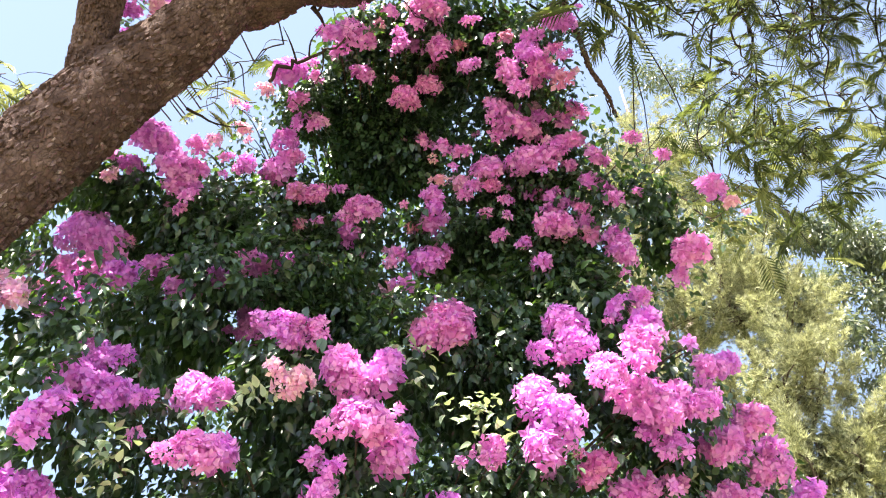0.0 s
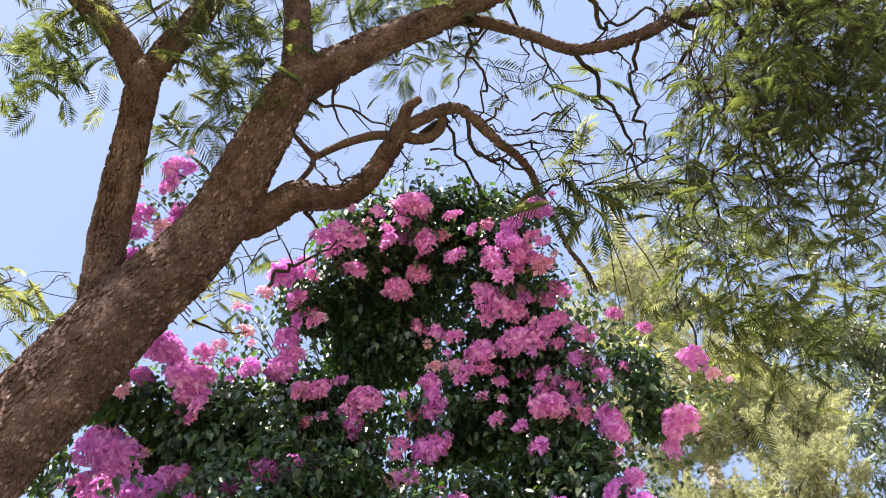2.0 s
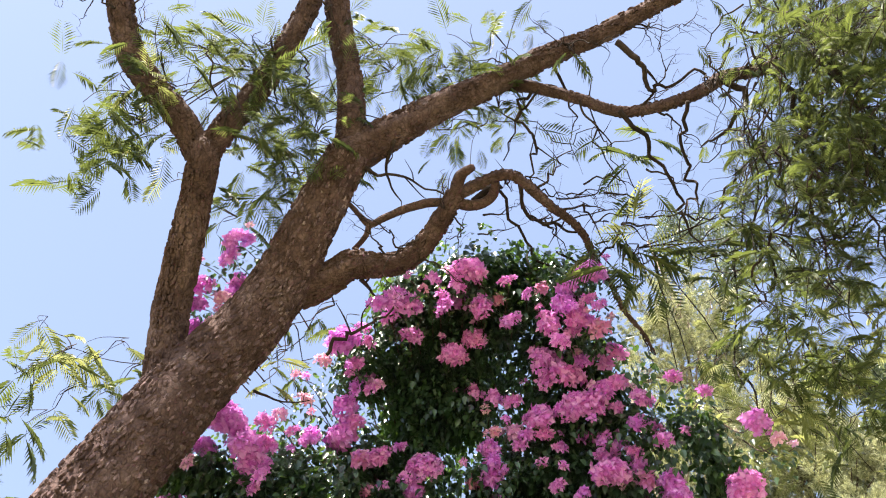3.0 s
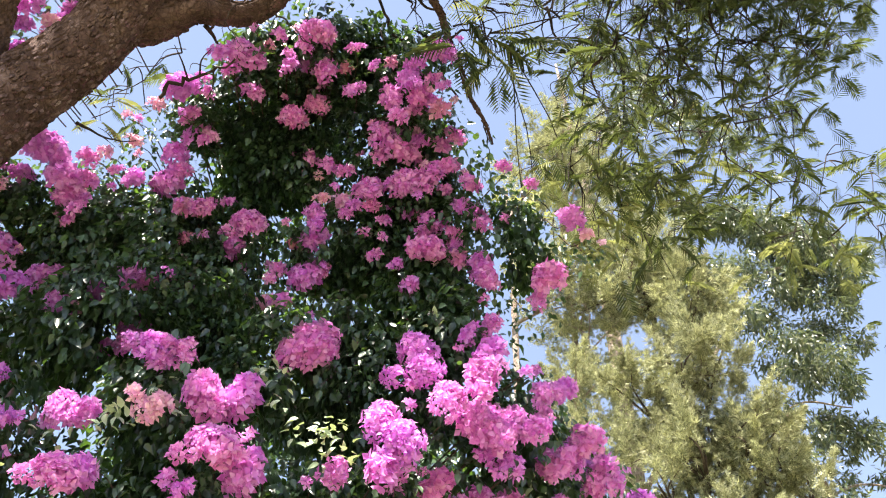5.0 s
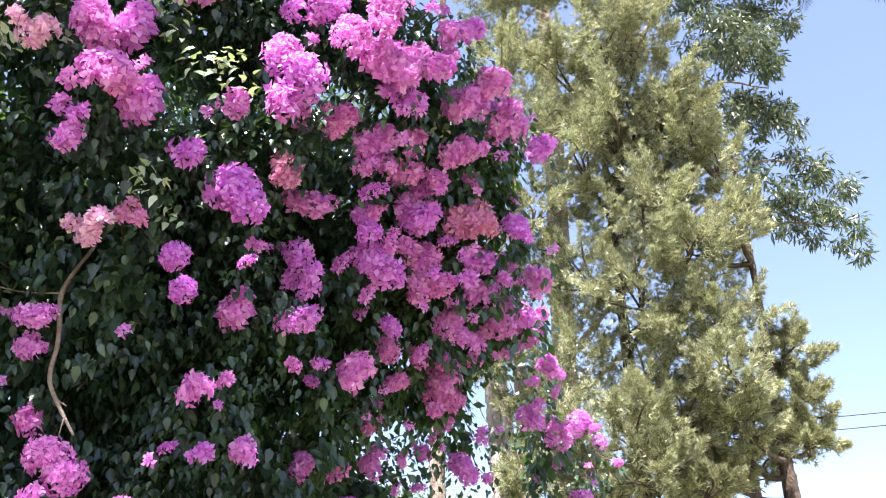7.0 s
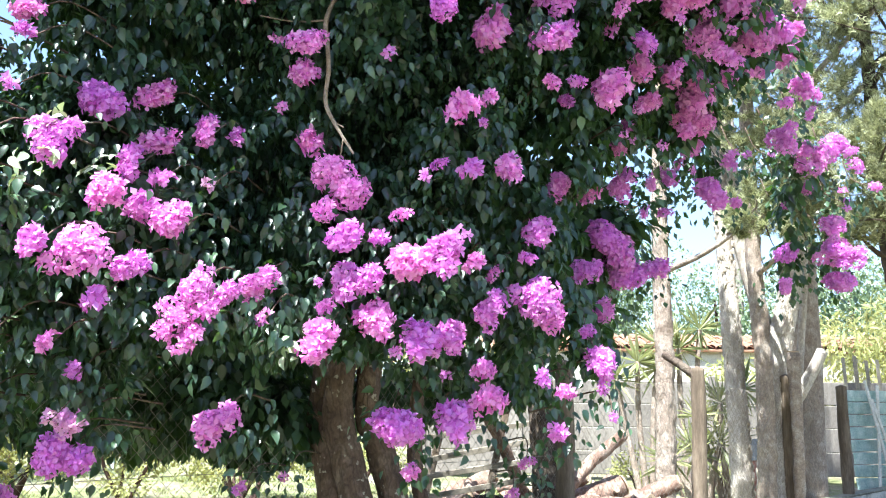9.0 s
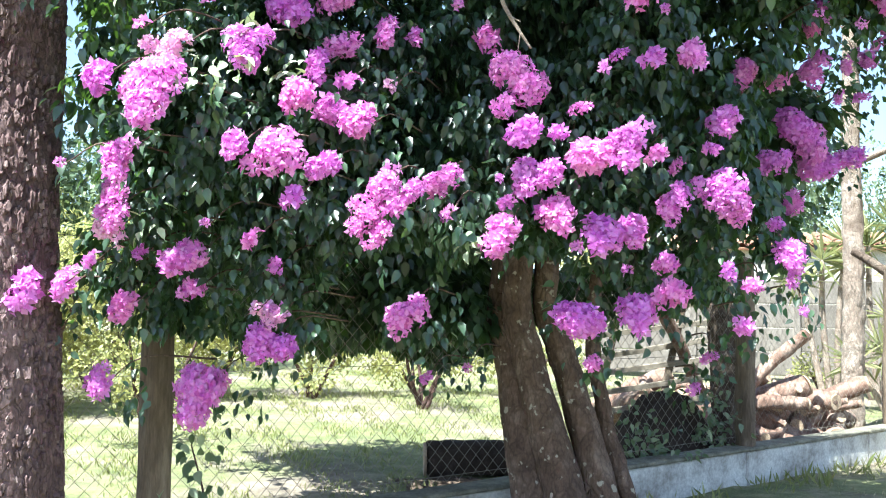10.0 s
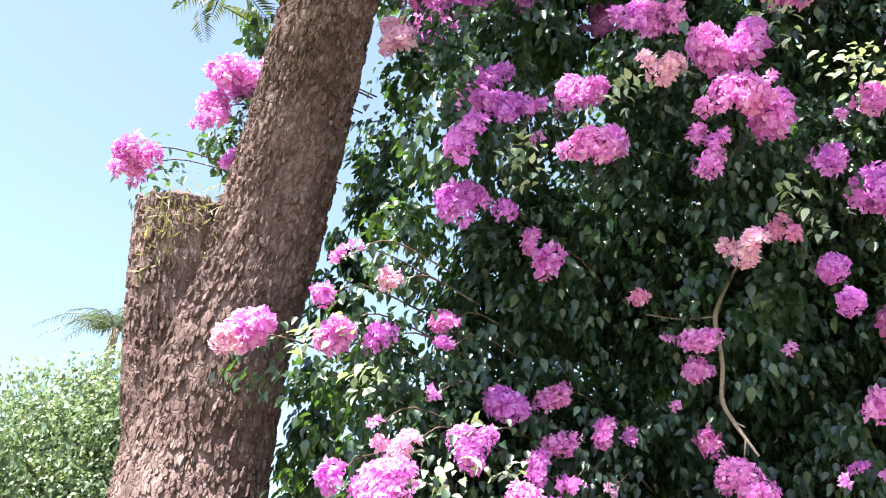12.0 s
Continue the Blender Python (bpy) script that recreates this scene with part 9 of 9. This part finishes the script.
for x, y, z, b in list(BLOOMS):
    n = 0
    if x > 0.25 and 2.9 < z < 5.6:
        n = 2
    elif z > 5.4:
        n = r.choice((0, 1, 1, 2))
    elif r.random() < 0.12:
        n = 1
    for _ in range(n):
        a, d = r.uniform(0, 6.28), b * 0.55 + r.uniform(0.05, 0.16)
        bloom(round(x + d * math.cos(a), 3), round(y + r.uniform(-0.05, 0.12), 3), round(z + d * math.sin(a), 3), r.choice((0.055, 0.07, 0.09, 0.12)), r.choice((0, 0, 0, 2, 1)) if z > 5.4 else 0)

BODY = sum(len(p) for p in leaf_pos)      # leaves of the masses, before those of the clusters

# leaves behind and round every cluster
r = np.random.RandomState(77)
for k, (x, y, z, b) in enumerate(BLOOMS):
    n = int(14 + b * 125)
    d = unit(r.normal(size=(n, 3)))
    pos = np.array([x, y + 0.13 + 0.35 * b, z]) + d * np.array([0.10 + 0.55 * b, 0.08 + 0.2 * b, 0.10 + 0.5 * b]) * r.uniform(0.5, 1.1, (n, 1))
    add_leaves(pos, unit(d * 0.6 + np.array([0, -0.7, 0.2])), 0.053, 300 + k)
PALE = []


def sunlit_tuft(x, y, z, n):
    """A tuft of leaves whose pale colour stands for full sun on them."""
    r = np.random.RandomState(int(abs(x * 431 + z * 977)) % 9973)
    d = unit(r.normal(size=(n, 3)))
    pos = np.array([x, y, z]) + d * np.array([0.11, 0.06, 0.09]) * r.uniform(0.4, 1.1, (n, 1))
    PALE.append(scatter(LEAF_V, LEAF_F, pos, leaf_frames(unit(d * 0.5 + np.array([-0.2, -0.6, 0.6])), n, 0.7, 0.45), 0.055 * r.uniform(0.8, 1.2, n)))


sunlit_tuft(-2.27, 2.82, 2.96, 16)
sunlit_tuft(-2.08, 2.93, 2.82, 12)
sunlit_tuft(-1.72, 3.26, 2.66, 16)
sunlit_tuft(-1.53, 3.21, 3.99, 14)
sunlit_tuft(-1.08, 3.43, 4.43, 10)
sunlit_tuft(-2.23, 2.91, 3.01, 12)
sunlit_tuft(-1.75, 3.17, 2.49, 18)
sunlit_tuft(-1.59, 3.40, 2.51, 14)
sunlit_tuft(-0.85, 3.80, 1.85, 14)
sunlit_tuft(-2.20, 3.33, 1.89, 10)
sunlit_tuft(-0.05, 3.41, 4.31, 14)
sunlit_tuft(-0.39, 3.54, 4.81, 10)
sunlit_tuft(-0.37, 3.52, 3.71, 8)
sunlit_tuft(-0.89, 3.48, 4.61, 12)
sunlit_tuft(-0.05, 3.38, 4.34, 14)
sunlit_tuft(-1.56, 3.19, 3.96, 10)
sunlit_tuft(-2.14, 2.99, 2.82, 12)
sunlit_tuft(-1.88, 3.03, 2.46, 16)
sunlit_tuft(0.42, 3.64, 5.29, 8)
sunlit_tuft(1.06, 4.01, 4.48, 8)
sunlit_tuft(-1.05, 3.44, 4.44, 8)
sunlit_tuft(-0.00, 3.50, 4.28, 18)
sunlit_tuft(-0.14, 3.37, 4.33, 14)
sunlit_tuft(-0.36, 3.48, 3.78, 16)
sunlit_tuft(-0.27, 3.62, 3.68, 12)
sunlit_tuft(-0.87, 3.45, 4.49, 14)
sunlit_tuft(-1.03, 3.39, 4.32, 8)
sunlit_tuft(-1.58, 3.28, 4.06, 12)
sunlit_tuft(-1.53, 3.27, 3.89, 12)
sunlit_tuft(-0.43, 3.49, 4.72, 14)
sunlit_tuft(-0.31, 3.44, 4.59, 10)
sunlit_tuft(-2.07, 3.96, 5.48, 12)
sunlit_tuft(-1.31, 3.36, 4.23, 6)

v, f = joined(PALE)
tagged(part("sunlit_pale_leaves", bulk_mesh("sunlit_pale_leaves", v, f, [M_LEAF_SUNLIT]), None, vine, "leaves coloured whitish-green for the sun on them"), kind="stuff")
v, f = joined(STEMS)
tagged(part("stem_mass", quads_mesh("stem_mass", v, f, [M_VINE]), None, vine), kind="stuff")

pos, rot, size = np.concatenate(leaf_pos), np.concatenate(leaf_rot), np.concatenate(leaf_size)
# shady hollows between the sprigs of the front
hx, hz = np.floor(pos[:, 0] / 0.09).astype(int) + 200, np.floor(pos[:, 2] / 0.09).astype(int) + 50
front = np.full((400, 300), 99.0)
np.minimum.at(front, (hx, hz), pos[:, 1])
hollow = np.sin(pos[:, 0] * 11 + 2 * np.sin(pos[:, 2] * 5)) * np.sin(pos[:, 2] * 12 + 2 * np.sin(pos[:, 0] * 4)) + 0.5 * np.sin(pos[:, 0] * 23 + 1) * np.sin(pos[:, 2] * 21)
cut = (hollow > 0.02) & (pos[:, 2] < 5.2) & (pos[:, 1] < front[hx, hz] + 0.45) & (np.arange(len(pos)) < BODY)
pos, rot, size = pos[~cut], rot[~cut], size[~cut]
# flowers sit outermost: no leaves within or just before a cluster
clear = np.ones(len(pos), bool)
for x, y, z, b in BLOOMS + [(*p[:3], 0.11) for p in curve_points(BARE_STEM, 4)] + [(*p[:3], 0.05) for p in curve_points(SIDE_STEM, 4)]:
    c = np.array([x, y, z])
    d = unit(np.array([-0.1, 0.0, 1.65]) - c)
    w = pos - c
    s = np.clip(w @ d, -0.1 * b, 1.6 * b + 0.12)
    clear &= np.linalg.norm(w - s[:, None] * d, axis=1) > 0.42 * b
pos, rot, size = pos[clear], rot[clear], size[clear]
# the leaves of the low front are parts of their own
front = np.where((pos[:, 1] < 3.9) & (pos[:, 2] > 1.2) & (pos[:, 2] < 3.4))[0]
front = front[:: max(1, len(front) // 290)][:290]
single = smooth(bulk_mesh("leaf", LEAF_V, LEAF_F, [M_LEAF_ONE]))
for k in front:
    ob = part("leaf", single, None, vine)
    ob.matrix_basis = Matrix.Translation(pos[k]) @ Matrix(rot[k].tolist()).to_4x4() @ Matrix.Scale(float(size[k]), 4)
rest = np.ones(len(pos), bool)
rest[front] = False
near = rest & (np.linalg.norm(pos - np.array([-0.1, 0, 1.65]), axis=1) < 4.1)
v, f = scatter(LEAF_V, LEAF_F, pos[near], rot[near], size[near])
tagged(part("front_foliage", smooth(bulk_mesh("front_foliage", v, f, [M_LEAF])), None, vine, "dense dark glossy green heart-shaped leaves"), kind="stuff")
rest &= ~near
deep_in = rest & (pos[:, 1] > 5.2)
v, f = scatter(WIDE_V, BLADE_F, pos[deep_in], rot[deep_in], size[deep_in] * 1.15)
tagged(part("inner_foliage", bulk_mesh("inner_foliage", v, f, [M_LEAF]), None, vine), kind="stuff")
rest &= ~deep_in
v, f = scatter(LEAF4_V, LEAF4_F, pos[rest], rot[rest], size[rest])
tagged(part("foliage", smooth(bulk_mesh("foliage", v, f, [M_LEAF])), None, vine, "dense dark glossy green heart-shaped leaves"), kind="stuff")
